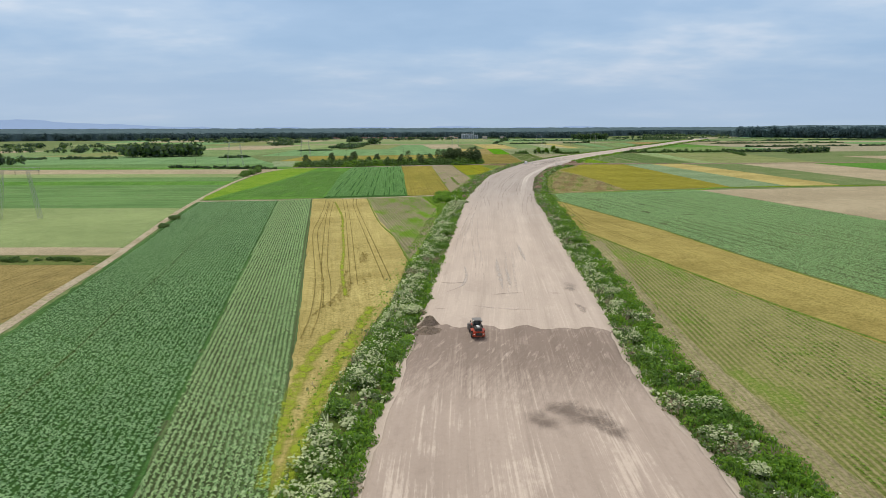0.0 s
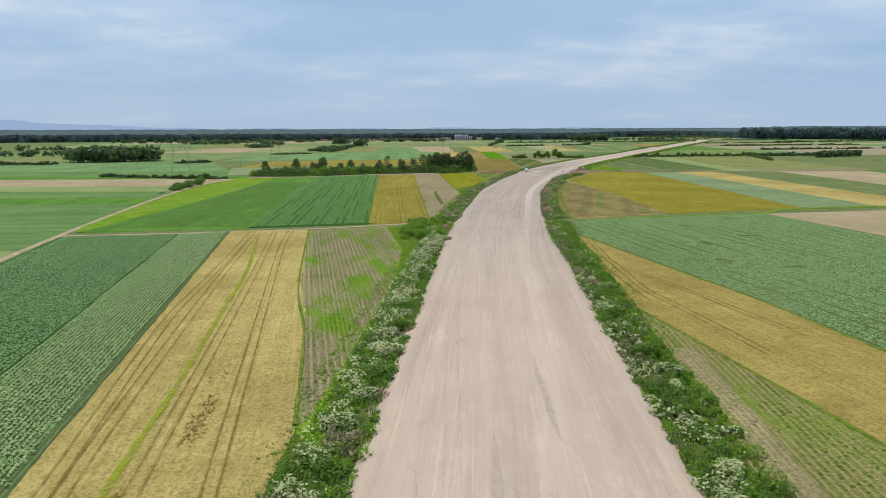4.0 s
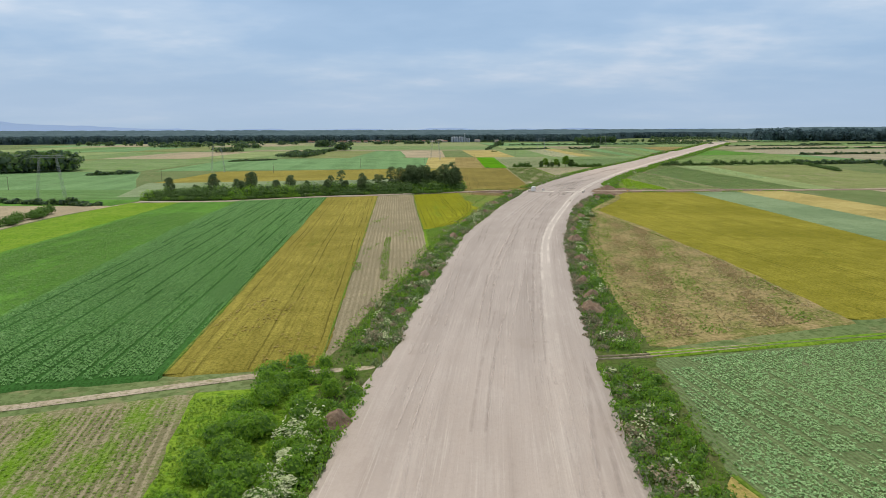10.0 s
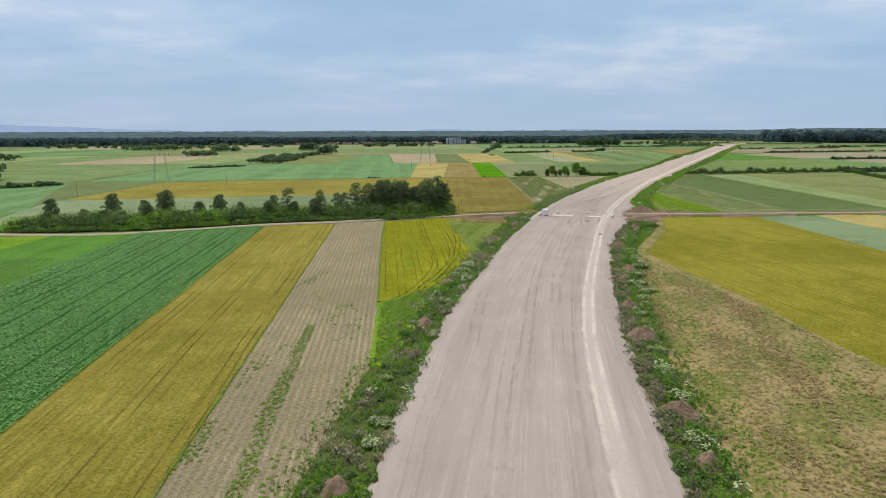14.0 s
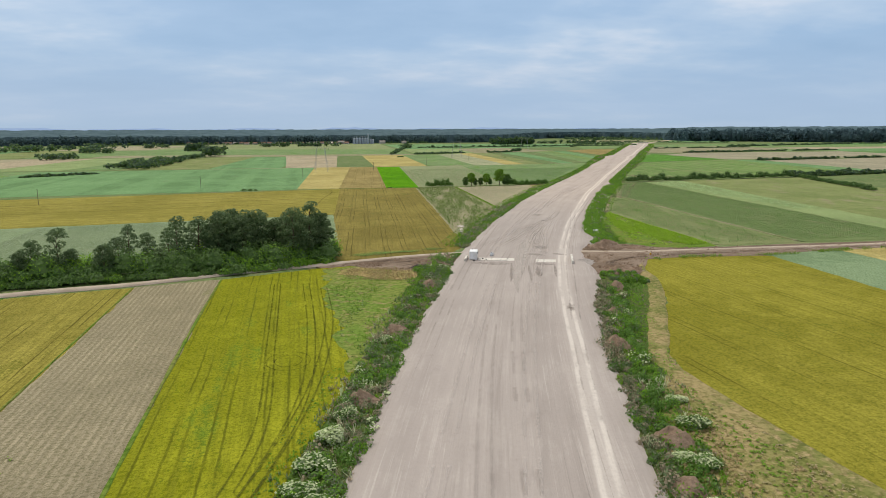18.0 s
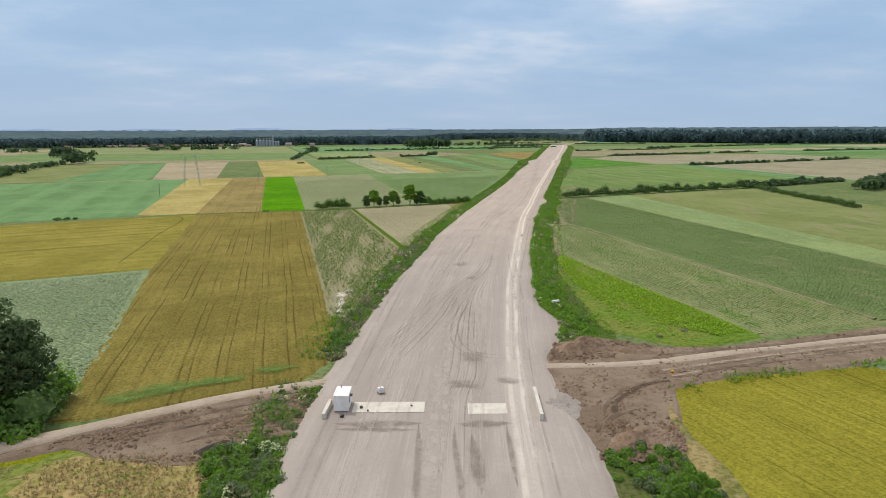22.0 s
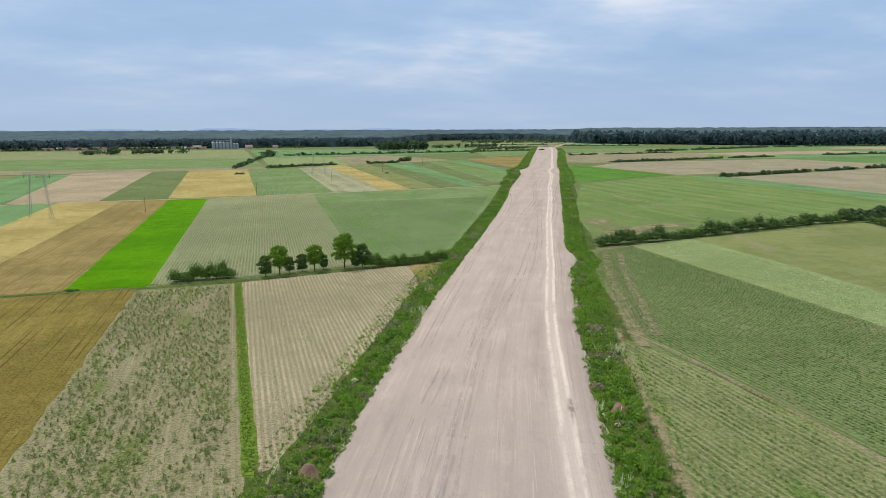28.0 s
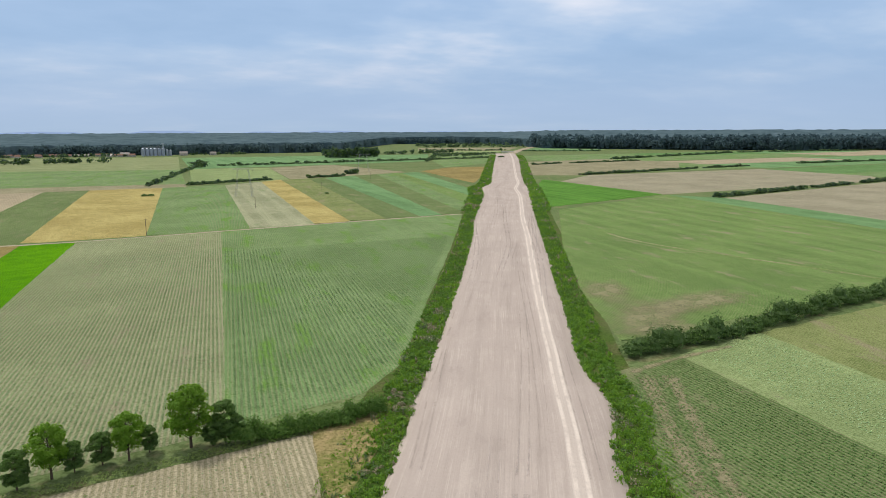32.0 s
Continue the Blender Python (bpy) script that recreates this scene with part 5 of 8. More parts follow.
def verge(y0, y1, side, out0, out1, per_m2, size, high, weights, label, sprays=9):
    """Weeds and grass tufts along one bank of the road, as one mass."""
    ids = np.where((mid_line[:, 1] >= y0) & (mid_line[:, 1] <= y1))[0]
    run = mid_len[ids[-1]] - mid_len[ids[0]]
    n = int(run * (out1 - out0) * per_m2)
    i = nr.integers(ids[0], ids[-1], n)
    f = nr.random(n)
    out = out0 + (out1 - out0) * nr.random(n) ** 1.15
    u = np.where(side > 0, road_r[i] + out, road_l[i] - out)
    p = mid_line[i] + mid_side[i] * u[:, None] + mid_dir[i] * (f * 3.0)[:, None]
    patch = np.array([noise.noise(Vector((a * 0.11, b * 0.11, 7.0 + side))) for a, b in p])
    tone = np.clip(((patch + 0.55) / 1.1 + nr.normal(0, 0.13, n)), 0, 0.999)
    cuts = np.cumsum(weights) / sum(weights)
    kind = np.searchsorted(cuts, tone)
    h = high * (0.45 + 0.75 * nr.random(n)) * (0.7 + 0.9 * np.clip(patch + 0.4, 0, 1))
    slope = np.clip(1 - out / 2.5, 0, 1) * 0.5
    c = np.repeat(np.stack([p[:, 0], p[:, 1], slope], 1), sprays, 0)
    d = nr.normal(0, 1, (n * sprays, 3))
    d[:, 2] = np.abs(d[:, 2])
    d /= np.linalg.norm(d, axis=1)[:, None]
    hh = np.repeat(h, sprays)
    c = c + d * np.stack([size * 1.7 * np.ones(n * sprays), size * 1.7 * np.ones(n * sprays), hh], 1)
    q = leaves(c, d + np.array((0, 0, 0.5)), size, 0.6)
    blade = nr.random(n * sprays) < 0.5
    m_ = int(blade.sum())
    foot = c[blade] - np.stack([d[blade, 0] * size, d[blade, 1] * size, d[blade, 2] * hh[blade] * 0.7], 1)
    a = nr.uniform(0, 2 * math.pi, m_)
    wide = np.stack([np.cos(a), np.sin(a), np.zeros(m_)], 1) * (size * 0.38)
    tip = foot + np.stack([nr.normal(0, 0.3, m_) * hh[blade], nr.normal(0, 0.3, m_) * hh[blade], hh[blade] * nr.uniform(0.6, 1.15, m_)], 1)
    q[blade] = np.stack([foot - wide, foot + wide, tip + wide * 0.4, tip - wide * 0.4], 1)
    me = quads_mesh("verge_weeds", q, [LEAF_MID, WEED_MID, WEED_LIGHT, LEAF_GREY, DRY, BLOSSOM], np.repeat(np.minimum(kind, 5), sprays))
    tagged(new("verge_weeds", me), label, "weeds", kind="stuff")


W_A, W_B, W_C = (0.5, 4, 3.5, 1.4, 0.6, 0.5), (0.5, 2.6, 2.4, 2.0, 2.2, 0.15), (0.3, 3.5, 6.5, 0.6, 0.3, 0.04)
W_D = (1.6, 4.6, 3.0, 0.8, 0.3, 0.0)
verge(40, 380.5, -1, 0.8, 9.5, 0.5, 0.19, 0.9, W_A, "dense green weeds and grass along the road bank")
verge(384.5, 728, -1, 0.8, 11.0, 0.65, 0.19, 0.8, W_B, "mixed green and dry weeds along the road bank")
verge(1010, 1330, -1, 0.8, 9.5, 0.8, 0.36, 0.9, W_D, "green weeds and grass along the road bank")
verge(738, 1010, -1, 0.8, 9.5, 0.8, 0.21, 0.9, (0.5, 3.5, 3.5, 1.8, 1.8, 0.04), "green weeds and grass along the road bank")
verge(1330, 2300, -1, 1.0, 14.0, 0.16, 1.0, 1.6, W_D, "green weeds along the distant road bank")
verge(40, 390, 1, 0.8, 10.0, 0.5, 0.19, 0.9, W_A, "dense green weeds and grass along the road bank")
verge(398, 690, 1, 0.8, 10.0, 0.65, 0.19, 0.85, W_B, "mixed green and dry weeds along the road bank")
verge(1020, 1330, 1, 0.8, 10.0, 0.8, 0.36, 0.95, W_D, "green weeds and grass along the road bank")
verge(750, 1020, 1, 0.8, 10.0, 0.7, 0.21, 0.95, W_C, "green weeds and grass along the road bank")
verge(1330, 2300, 1, 1.0, 14.0, 0.16, 1.0, 1.6, W_D, "green weeds along the distant road bank")

W_G = (0.4, 3.0, 5.0, 0.8, 0.6, 0.0)
for y0, y1, side in ((40, 385, -1), (395, 722, -1), (742, 1000, -1), (40, 392, 1), (404, 705, 1), (756, 1000, 1)):
    verge(y0, y1, side, 8.5, 13.5, 1.3, 0.2, 0.35, W_G, "low fresh grass between the bank and the field", 5)


def thicket(y0, y1, side, out0, out1, per_m2, r0, r1, weights, label, sprays=48, size=0.225):
    """A dense growth of rounded weeds and shrubs along a bank, as one mass; kinds: green, fresh, grey, flowering, dry."""
    ids = np.where((mid_line[:, 1] >= y0) & (mid_line[:, 1] <= y1))[0]
    n = int((mid_len[ids[-1]] - mid_len[ids[0]]) * (out1 - out0) * per_m2)
    i = nr.integers(ids[0], ids[-1], n)
    out = nr.uniform(out0, out1, n)
    u = np.where(side > 0, road_r[i] + out, road_l[i] - out)
    p = mid_line[i] + mid_side[i] * u[:, None] + mid_dir[i] * nr.uniform(0, 3, n)[:, None]
    patch = np.array([noise.noise(Vector((a * 0.13, b * 0.13, 17.0 + side))) for a, b in p])
    tall = np.array([noise.noise(Vector((a * 0.07, b * 0.07, 29.0 + side))) for a, b in p])
    tone = np.clip((patch + 0.5) + nr.normal(0, 0.12, n), 0, 0.999)
    kind = np.searchsorted(np.cumsum(weights) / sum(weights), tone)
    r = nr.uniform(r0, r1, n) * (1 + 0.45 * np.clip(tall * 2, -0.7, 1))
    h = r * nr.uniform(0.9, 1.45, n)
    d = nr.normal(0, 1, (n * sprays, 3))
    d[:, 2] = np.abs(d[:, 2])
    d /= np.linalg.norm(d, axis=1)[:, None]
    rr, hh, kk = np.repeat(r, sprays), np.repeat(h, sprays), np.repeat(kind, sprays)
    f = nr.uniform(0.62, 1.05, n * sprays)
    c = np.repeat(np.stack([p[:, 0], p[:, 1], np.clip(0.5 - out * 0.2, 0, 0.5)], 1), sprays, 0) + d * np.stack([rr * f, rr * f, hh * f], 1)
    roll = nr.random(n * sprays)
    mat_of = np.array([[0, 1], [2, 1], [3, 1], [1, 3], [4, 3]])[np.minimum(kk, 4), (roll < 0.4).astype(int)]
    cluster = np.sin(c[:, 0] * 2.3 + 1.3 * np.sin(c[:, 1] * 1.7)) * np.sin(c[:, 1] * 2.1 + c[:, 2] * 1.6)
    bloom = (kk == 3) & (d[:, 2] > 0.12) & (cluster + nr.normal(0, 0.22, n * sprays) > -0.10)
    mat_of = np.where(bloom, 5, mat_of)
    face = np.where(bloom[:, None], d * 0.6 + np.array((0.0, 0.0, 0.9)), d)
    me = quads_mesh("verge_thicket", leaves(c, face, np.where(bloom, size * 1.15, size), 0.75), [LEAF_MID, WEED_MID, WEED_LIGHT, LEAF_GREY, DRY, BLOSSOM], mat_of)
    tagged(new("verge_thicket", me), label, "shrubs", kind="stuff")


for args in ((40, 378, -1, 0.7, 5.2, 0.46, 0.7, 1.3, (3.5, 3.0, 0.8, 0.7, 0.5)),
             (40, 160, 1, 0.8, 6.0, 0.42, 0.8, 1.5, (2.2, 2.0, 1.4, 2.0, 1.9)),
             (150, 270, 1, 0.8, 6.0, 0.42, 0.8, 1.5, (1.2, 1.8, 1.2, 4.2, 0.5)),
             (262, 392, 1, 0.8, 6.0, 0.40, 0.8, 1.4, (1.3, 1.6, 2.4, 0.7, 2.4)),
             (40, 392, 1, 5.0, 10.2, 0.46, 0.75, 1.3, (1.4, 5.2, 0.7, 0.7, 0.3))):
    thicket(*args, "dense green and white-flowering shrubs along the road bank")
thicket(40, 368, -1, 3.8, 8.6, 0.42, 1.0, 1.75, (0.5, 1.2, 0.7, 5.6, 0.1), "white-flowering shrubs on the field side of the bank")
thicket(395, 725, -1, 0.6, 8.2, 0.36, 0.7, 1.35, (1.3, 2.0, 2.6, 0.5, 2.9), "mixed green and brown scrub along the road bank")
thicket(402, 690, 1, 0.4, 4.2, 0.40, 0.7, 1.25, (0.3, 0.3, 1.2, 0.1, 5.5), "dry brown scrub along the road bank")
thicket(400, 690, 1, 3.6, 8.4, 0.34, 0.8, 1.5, (3.2, 2.4, 1.2, 1.0, 0.5), "dark green scrub along the road bank")
thicket(737.5, 860, -1, 0.5, 6.5, 0.40, 0.6, 1.25, (0.9, 2.2, 2.8, 0.2, 2.6), "olive green scrub along the road bank")
thicket(850, 1090, -1, 0.8, 7.6, 0.36, 0.7, 1.35, (1.2, 5.2, 1.2, 0.2, 0.5), "low green scrub along the road bank")
thicket(750, 1095, 1, 0.8, 8.4, 0.36, 0.7, 1.3, (0.5, 7.5, 0.8, 0.1, 0.2), "low green scrub along the road bank")


def bank(side, y0, y1, width):
    ids = [i for i in range(len(mid_line)) if y0 <= mid_line[i, 1] <= y1]
    verts, faces = [], []
    for i in ids:
        e = road_r[i] + 0.3 if side > 0 else road_l[i] - 0.3
        for k, f in enumerate((0.0, 0.1, 0.3, 0.6, 1.0)):
            q = mid_line[i] + mid_side[i] * (e + side * f * width)
            verts.append((q[0], q[1], (0.25, 0.1, 0.02, 0.0, -0.06)[k] + 0.1 * wob(q[0], q[1], 0.25) * (f < 0.4)))
        if i != ids[0]:
            c = len(verts) - 10
            faces += [(c + k, c + k + 1, c + k + 6, c + k + 5) for k in range(4)]
    tagged(new("ground_bank", mesh_from("ground_bank", verts, faces, [SLOPE], True)), "weedy earth bank beside the sand platform", "bank", kind="structure")


bank(-1, -150, 727, 15.0)
bank(-1, 738, 2300, 13.0)
bank(1, -150, 712, 15.0)
bank(1, 736, 2300, 13.0)


# ---- crop plants: low leafy cones in rows ----
def inside(poly, p):
    res = np.zeros(len(p), bool)
    for (x1, y1), (x2, y2) in zip(poly, poly[1:] + poly[:1]):
        hit = ((y1 > p[:, 1]) != (y2 > p[:, 1])) & (p[:, 0] < (x2 - x1) * (p[:, 1] - y1) / (y2 - y1 + 1e-12) + x1)
        res ^= hit
    return res


def crop(label, poly, along, spacing, step, size, high, mat, z=0.1, keep=1.0, patchy=0.0, seed=1.0, scatter=0.0, holes=(), skip=0):
    """Leafy plants in rows over a field; holes: bare ellipses (x, y, rx, ry); skip: each so many rows one is missing."""
    z = 0.06 + 0.25 * z
    d = np.array(along, float)
    d /= np.linalg.norm(d)
    s = np.array((d[1], -d[0]))
    c = np.array(poly, float)
    u0, u1, v0, v1 = (c @ s).min(), (c @ s).max(), (c @ d).min(), (c @ d).max()
    uu, vv = np.meshgrid((np.arange(math.floor(u0 / spacing), math.ceil(u1 / spacing)) + 0.25) * spacing, np.arange(v0, v1, step))
    uu, vv = uu.ravel(), vv.ravel()
    n = len(uu)
    vv = vv + nr.uniform(-0.5, 0.5, n) * step
    row_of = np.round(uu / spacing - 0.25).astype(int)
    uu = uu + nr.normal(0, spacing * 0.07, n)
    if scatter:
        uu, vv = uu + nr.normal(0, scatter, n), vv + nr.normal(0, scatter, n)
    p = uu[:, None] * s + vv[:, None] * d
    ok = inside(poly, p) & (nr.random(n) < keep)
    if skip:
        ok &= ((row_of * 7) // 5 % skip != 0) | (np.sin(vv * 0.06 + row_of) < -0.55)
    for hx, hy, rx, ry in holes:
        e = ((p[:, 0] - hx) / rx) ** 2 + ((p[:, 1] - hy) / ry) ** 2
        ok &= e + nr.normal(0, 0.3, n) > 1.0
    if patchy:
        t = np.sin(p[:, 0] * 0.23 + seed) * np.sin(p[:, 1] * 0.071 + 2 * seed) + 0.6 * np.sin(p[:, 0] * 0.61 - p[:, 1] * 0.17 + seed) + 0.5 * nr.normal(0, 1, n)
        ok &= t > patchy
    p = p[ok]
    n = len(p)
    r = size * nr.uniform(0.6, 1.25, n)
    a0 = nr.uniform(0, math.pi, n)
    verts = np.empty((n, 4, 3, 3), np.float32)
    zt = z + high * nr.uniform(0.5, 1.1, n)
    for k in range(4):
        a = a0 + k * math.pi / 2 + nr.normal(0, 0.3, n)
        w = nr.uniform(0.32, 0.62, n)
        reach = r * nr.uniform(0.75, 1.3, n)
        tip = z + high * nr.uniform(0.05, 0.75, n)
        for j, (turn, far) in enumerate(((w, reach), (-w, reach * nr.uniform(0.7, 1.0, n)))):
            verts[:, k, j, 0] = p[:, 0] + far * np.cos(a + turn)
            verts[:, k, j, 1] = p[:, 1] + far * np.sin(a + turn)
            verts[:, k, j, 2] = tip + nr.uniform(-0.1, 0.1, n) * high
        verts[:, k, 2, 0] = p[:, 0] - 0.15 * r * np.cos(a)
        verts[:, k, 2, 1] = p[:, 1] - 0.15 * r * np.sin(a)
        verts[:, k, 2, 2] = zt
    tri = np.arange(12 * n, dtype=np.int32)
    me = bpy.data.meshes.new("crop_plants")
    me.vertices.add(12 * n)
    me.vertices.foreach_set("co", verts.ravel())
    me.loops.add(len(tri))
    me.loops.foreach_set("vertex_index", tri)
    me.polygons.add(len(tri) // 3)
    me.polygons.foreach_set("loop_start", np.arange(0, len(tri), 3, dtype=np.int32))
    me.materials.append(mat)
    me.update(calc_edges=True)
    tagged(new("crop_plants", me), label, "crop", kind="stuff")


def crop_leaf(name, a, b):
    m = Mat(name, 0.65)
    geo = m.t.nodes.new("ShaderNodeNewGeometry")
    p = m.coord("Object")
    c = m.mix(geo.outputs["Random Per Island"], a, b)
    c = m.mix(m.math("MULTIPLY", m.step(m.noise(p, 0.035, 4, 0.6), 0.4, 0.65), 0.45), c, m.mix(0.5, a, b))
    m.colour(c)
    m.thin(c, 0.4)
    return m.m


C_POT = crop_leaf("potato leaves", (0.092, 0.222, 0.075), (0.37, 0.58, 0.29))
C_BLUE = crop_leaf("blue-green leaves", (0.16, 0.33, 0.112), (0.44, 0.64, 0.31))
C_MAIZE = crop_leaf("maize leaves", (0.110, 0.285, 0.066), (0.275, 0.490, 0.175))
C_GREEN = crop_leaf("green crop leaves", (0.080, 0.22, 0.03), (0.18, 0.33, 0.07))
C_SAGE = crop_leaf("sage leaves", (0.10, 0.20, 0.055), (0.25, 0.345, 0.165))
C_GREY = crop_leaf("pale grey-green leaves", (0.19, 0.26, 0.13), (0.33, 0.40, 0.26))
C_WEED = crop_leaf("weed leaves", (0.10, 0.21, 0.01), (0.22, 0.34, 0.04))
C_MIDG = crop_leaf("mid green crop leaves", (0.085, 0.195, 0.042), (0.215, 0.315, 0.098))
C_ROW = crop_leaf("row crop leaves", (0.21, 0.38, 0.145), (0.52, 0.68, 0.36))
C_VIVID = crop_leaf("vivid weed leaves", (0.165, 0.32, 0.008), (0.36, 0.53, 0.035))
C_DRYWEED = crop_leaf("dry weed leaves", (0.145, 0.170, 0.050), (0.50, 0.395, 0.225))
C_DULL = crop_leaf("dull weed leaves", (0.120, 0.200, 0.042), (0.240, 0.310, 0.095))
crop("close rows of dark green potato plants", [(-115.5, 357), (-76.5, 361), (-27.6, 45), (-69, 45), (-77, 127), (-87, 190), (-97, 251), (-109, 315)], D1, 0.8, 0.46, 0.37, 0.40, C_POT, 0.40, 0.95, scatter=0.09)
crop("pale green young plants in open rows", [(-75.6, 361), (-59.5, 368), (-12.6, 42), (-26.6, 42)], (43, -308), 0.78, 0.36, 0.33, 0.46, C_ROW, 0.33, 0.97)
crop("leafy blue-green plants in rows", [(80.5, 390), (173, 408), (182, 330), (192, 262), (205, 150), (105, 141), (98, 193), (92, 252), (85, 292), (75, 350)], (20, -140), 0.8, 0.45, 0.36, 0.36, C_BLUE, 0.4, 0.9, scatter=0.06, skip=9, holes=((93.8, 361.6, 2.2, 1.8), (91.3, 353.6, 2.6, 1.6), (96, 356.5, 2.4, 1.4), (83, 388.5, 4.2, 2.2), (76, 358, 1.4, 5.0), (122, 372, 3.4, 1.4), (112, 330, 2.2, 3.0), (135, 345, 4.0, 1.6), (104, 300, 2.0, 4.0), (150, 392, 5.0, 1.5), (98, 262, 1.5, 4.5), (120, 290, 3.0, 1.6)))
crop("dark green maize plants in rows", [(-53, 380), (-65, 560), (-12, 560), (-7.5, 388)], (-12, 320), 0.72, 0.5, 0.36, 0.5, C_MAIZE, 0.75, 0.95, skip=6)
crop("dark green maize plants in rows", [(-65, 560), (-66, 675), (-18, 690), (-12, 560)], (-12, 320), 0.72, 0.8, 0.44, 0.5, C_MAIZE, 0.75, 0.95, skip=6)
crop("green leafy crop plants", [(-112, 380), (-103, 500), (-98, 620), (-66, 620), (-55, 382)], (-14, 319), 0.8, 0.75, 0.42, 0.3, C_GREEN, 0.35, 0.8, -0.75, 0.9, 0.15)
crop("thin green plants in stripes", [(144, 1019), (167, 1022), (211, 1030), (231, 1250), (154, 1240)], (20, 270), 1.15, 0.6, 0.30, 0.22, C_SAGE, 0.18, 0.6)
crop("sage green crop plants", [(215, 1030), (243, 1037), (257, 1050), (288, 1109), (330, 1188), (357, 1240), (231, 1240)], (25, 265), 1.5, 0.5, 0.36, 0.25, C_SAGE, 0.22, 0.75, scatter=0.08)
crop("green crop plants in fine rows", [(288, 978), (310, 1016), (329, 1020), (325, 955), (320, 898), (315, 820), (308, 736), (253, 737), (256, 801), (259, 848), (260.5, 890), (259, 914)], (-5, -170), 1.1, 0.7, 0.34, 0.36, C_MIDG, 0.3, 0.7, scatter=0.12)
crop("sparse green plants in rows", [(252, 908), (242, 890), (231, 866), (222.5, 848), (219, 838), (217.5, 812), (216.5, 790), (216.5, 765), (215, 737), (248, 737), (251, 801), (254, 848), (255.3, 886)], (-2, -60), 1.5, 0.5, 0.3, 0.42, C_MIDG, 0.3, 0.75, -0.9, 1.2)
crop("light green crop plants", [(336, 1022), (366, 1026), (353, 924), (337, 830), (324, 830), (328, 906)], (-8, -170), 0.95, 0.7, 0.3, 0.2, C_ROW, 0.3, 0.6)
crop("thin brown-green plants in rows", [(259, 918), (273, 946), (289, 977), (308, 1014), (320, 1014), (300, 984), (283, 951), (269, 921)], (31, 63), 1.2, 0.5, 0.3, 0.3, C_MIDG, 0.3, 0.55)
crop("bright green weeds on bare soil", [(-26, 368), (0, 377), (7, 324), (6, 289), (4, 262), (0, 225), (-4, 198), (-9, 236)], (22, -140), 0.9, 0.45, 0.25, 0.25, C_WEED, 0.05, 0.75, -0.35, 1.3)
crop("bright green weeds on pale rows", [(49, 45), (48.5, 85), (51, 130), (54, 157), (57, 180), (62, 235), (74, 151), (82, 110), (93, 45)], ROW_W, 1.05, 0.45, 0.28, 0.25, C_WEED, 0.12, 0.6, 0.45, 2.1)
crop("dull green weeds on stubble", [(137, 1003), (165, 1004), (161, 874), (149, 840), (137, 802), (127, 780), (122.5, 782), (124, 798)], (5, 150), 1.0, 0.8, 0.42, 0.85, C_DULL, 0.1, 0.8, -0.6, 0.7, 0.35)
crop("thin green plants in rows on the pale stubble", [(170, 1004), (225, 1012), (221, 985), (190, 926), (177, 898), (168, 882)], (6, 140), 1.15, 0.7, 0.18, 0.25, C_SAGE, 0.05, 0.4)
FLAT = crop_leaf("flattened wheat", (0.19, 0.15, 0.03), (0.42, 0.33, 0.09))
for tufts in ([(-22.5, 135), (-20, 128), (-16, 150), (-17.5, 176), (-20, 178), (-19.5, 150)], [(-13, 150), (-10.5, 150), (-13.5, 185), (-18, 215), (-20.5, 214), (-16, 182)]):
    crop("flattened dark tufts in the ripe wheat", tufts, (10, -90), 0.5, 0.45, 0.3, 0.3, FLAT, 0.45, 0.75, 0.2, 0.9, 0.2)
crop("flattened tufts in the golden wheat", [(-5, 390), (18, 394), (17, 440), (-8, 440)], (-10, 315), 0.9, 0.7, 0.4, 0.3, FLAT, 0.45, 0.6, 1.0, 1.2, 0.2)
crop("green weed patches on tilled rows", [(22, 400), (26, 434), (34, 467), (39, 507), (39, 600), (14.5, 600)], (-6, 250), 1.1, 0.6, 0.4, 0.3, C_WEED, 0.05, 0.7, 1.25, 0.4, 0.2)
crop("bright green tall weeds", [(216, 836), (214.5, 812), (214, 790), (214, 765), (212.5, 736), (204, 735), (197, 748), (194, 766), (197, 785), (208, 822)], (1, 3), 0.5, 0.5, 0.34, 0.7, C_VIVID, 0.3, 0.9, -0.7, 0.6, 0.4)
crop("grass and weeds among dry stalks", [(84, 402), (129, 415), (133, 480), (132, 537), (127, 608), (113, 583), (99, 520), (91, 470)], (1, 4), 0.75, 0.75, 0.32, 0.30, C_DRYWEED, 0.18, 0.5, -0.3, 1.9, 0.9)
crop("grey-green leafy plants in rows", [(-60, 832), (70, 853), (71, 746), (-10, 735), (-60, 728)], (-110, -18), 1.2, 1.1, 0.5, 0.3, C_GREY, 0.38)
crop("fresh green weeds by the bank", [(2, 377), (8.8, 324), (7.8, 289), (5.8, 262), (2, 225), (-1, 198), (3, 190), (8, 228), (12.5, 270), (17, 330), (19, 380)], (1, 8), 0.55, 0.55, 0.25, 0.45, C_WEED, 0.12, 0.8, scatter=0.25)
crop("tall grass beside the barley", [(66, 700), (90, 718), (84, 690), (76, 660), (66, 622), (70, 660)], (1, 4), 0.9, 0.9, 0.32, 0.3, C_DULL, 0.75, 0.3, 0.3, 1.1, 0.4)
crop("long green weed patch on the tilled strip", [(28.6, 458), (26.4, 461), (25.6, 482), (25.0, 512), (25.4, 534), (27.2, 535), (27.6, 510), (28.2, 482)], (1, 8), 0.45, 0.45, 0.28, 0.28, C_WEED, 0.05, 0.9, -0.7, 0.4, 0.2)
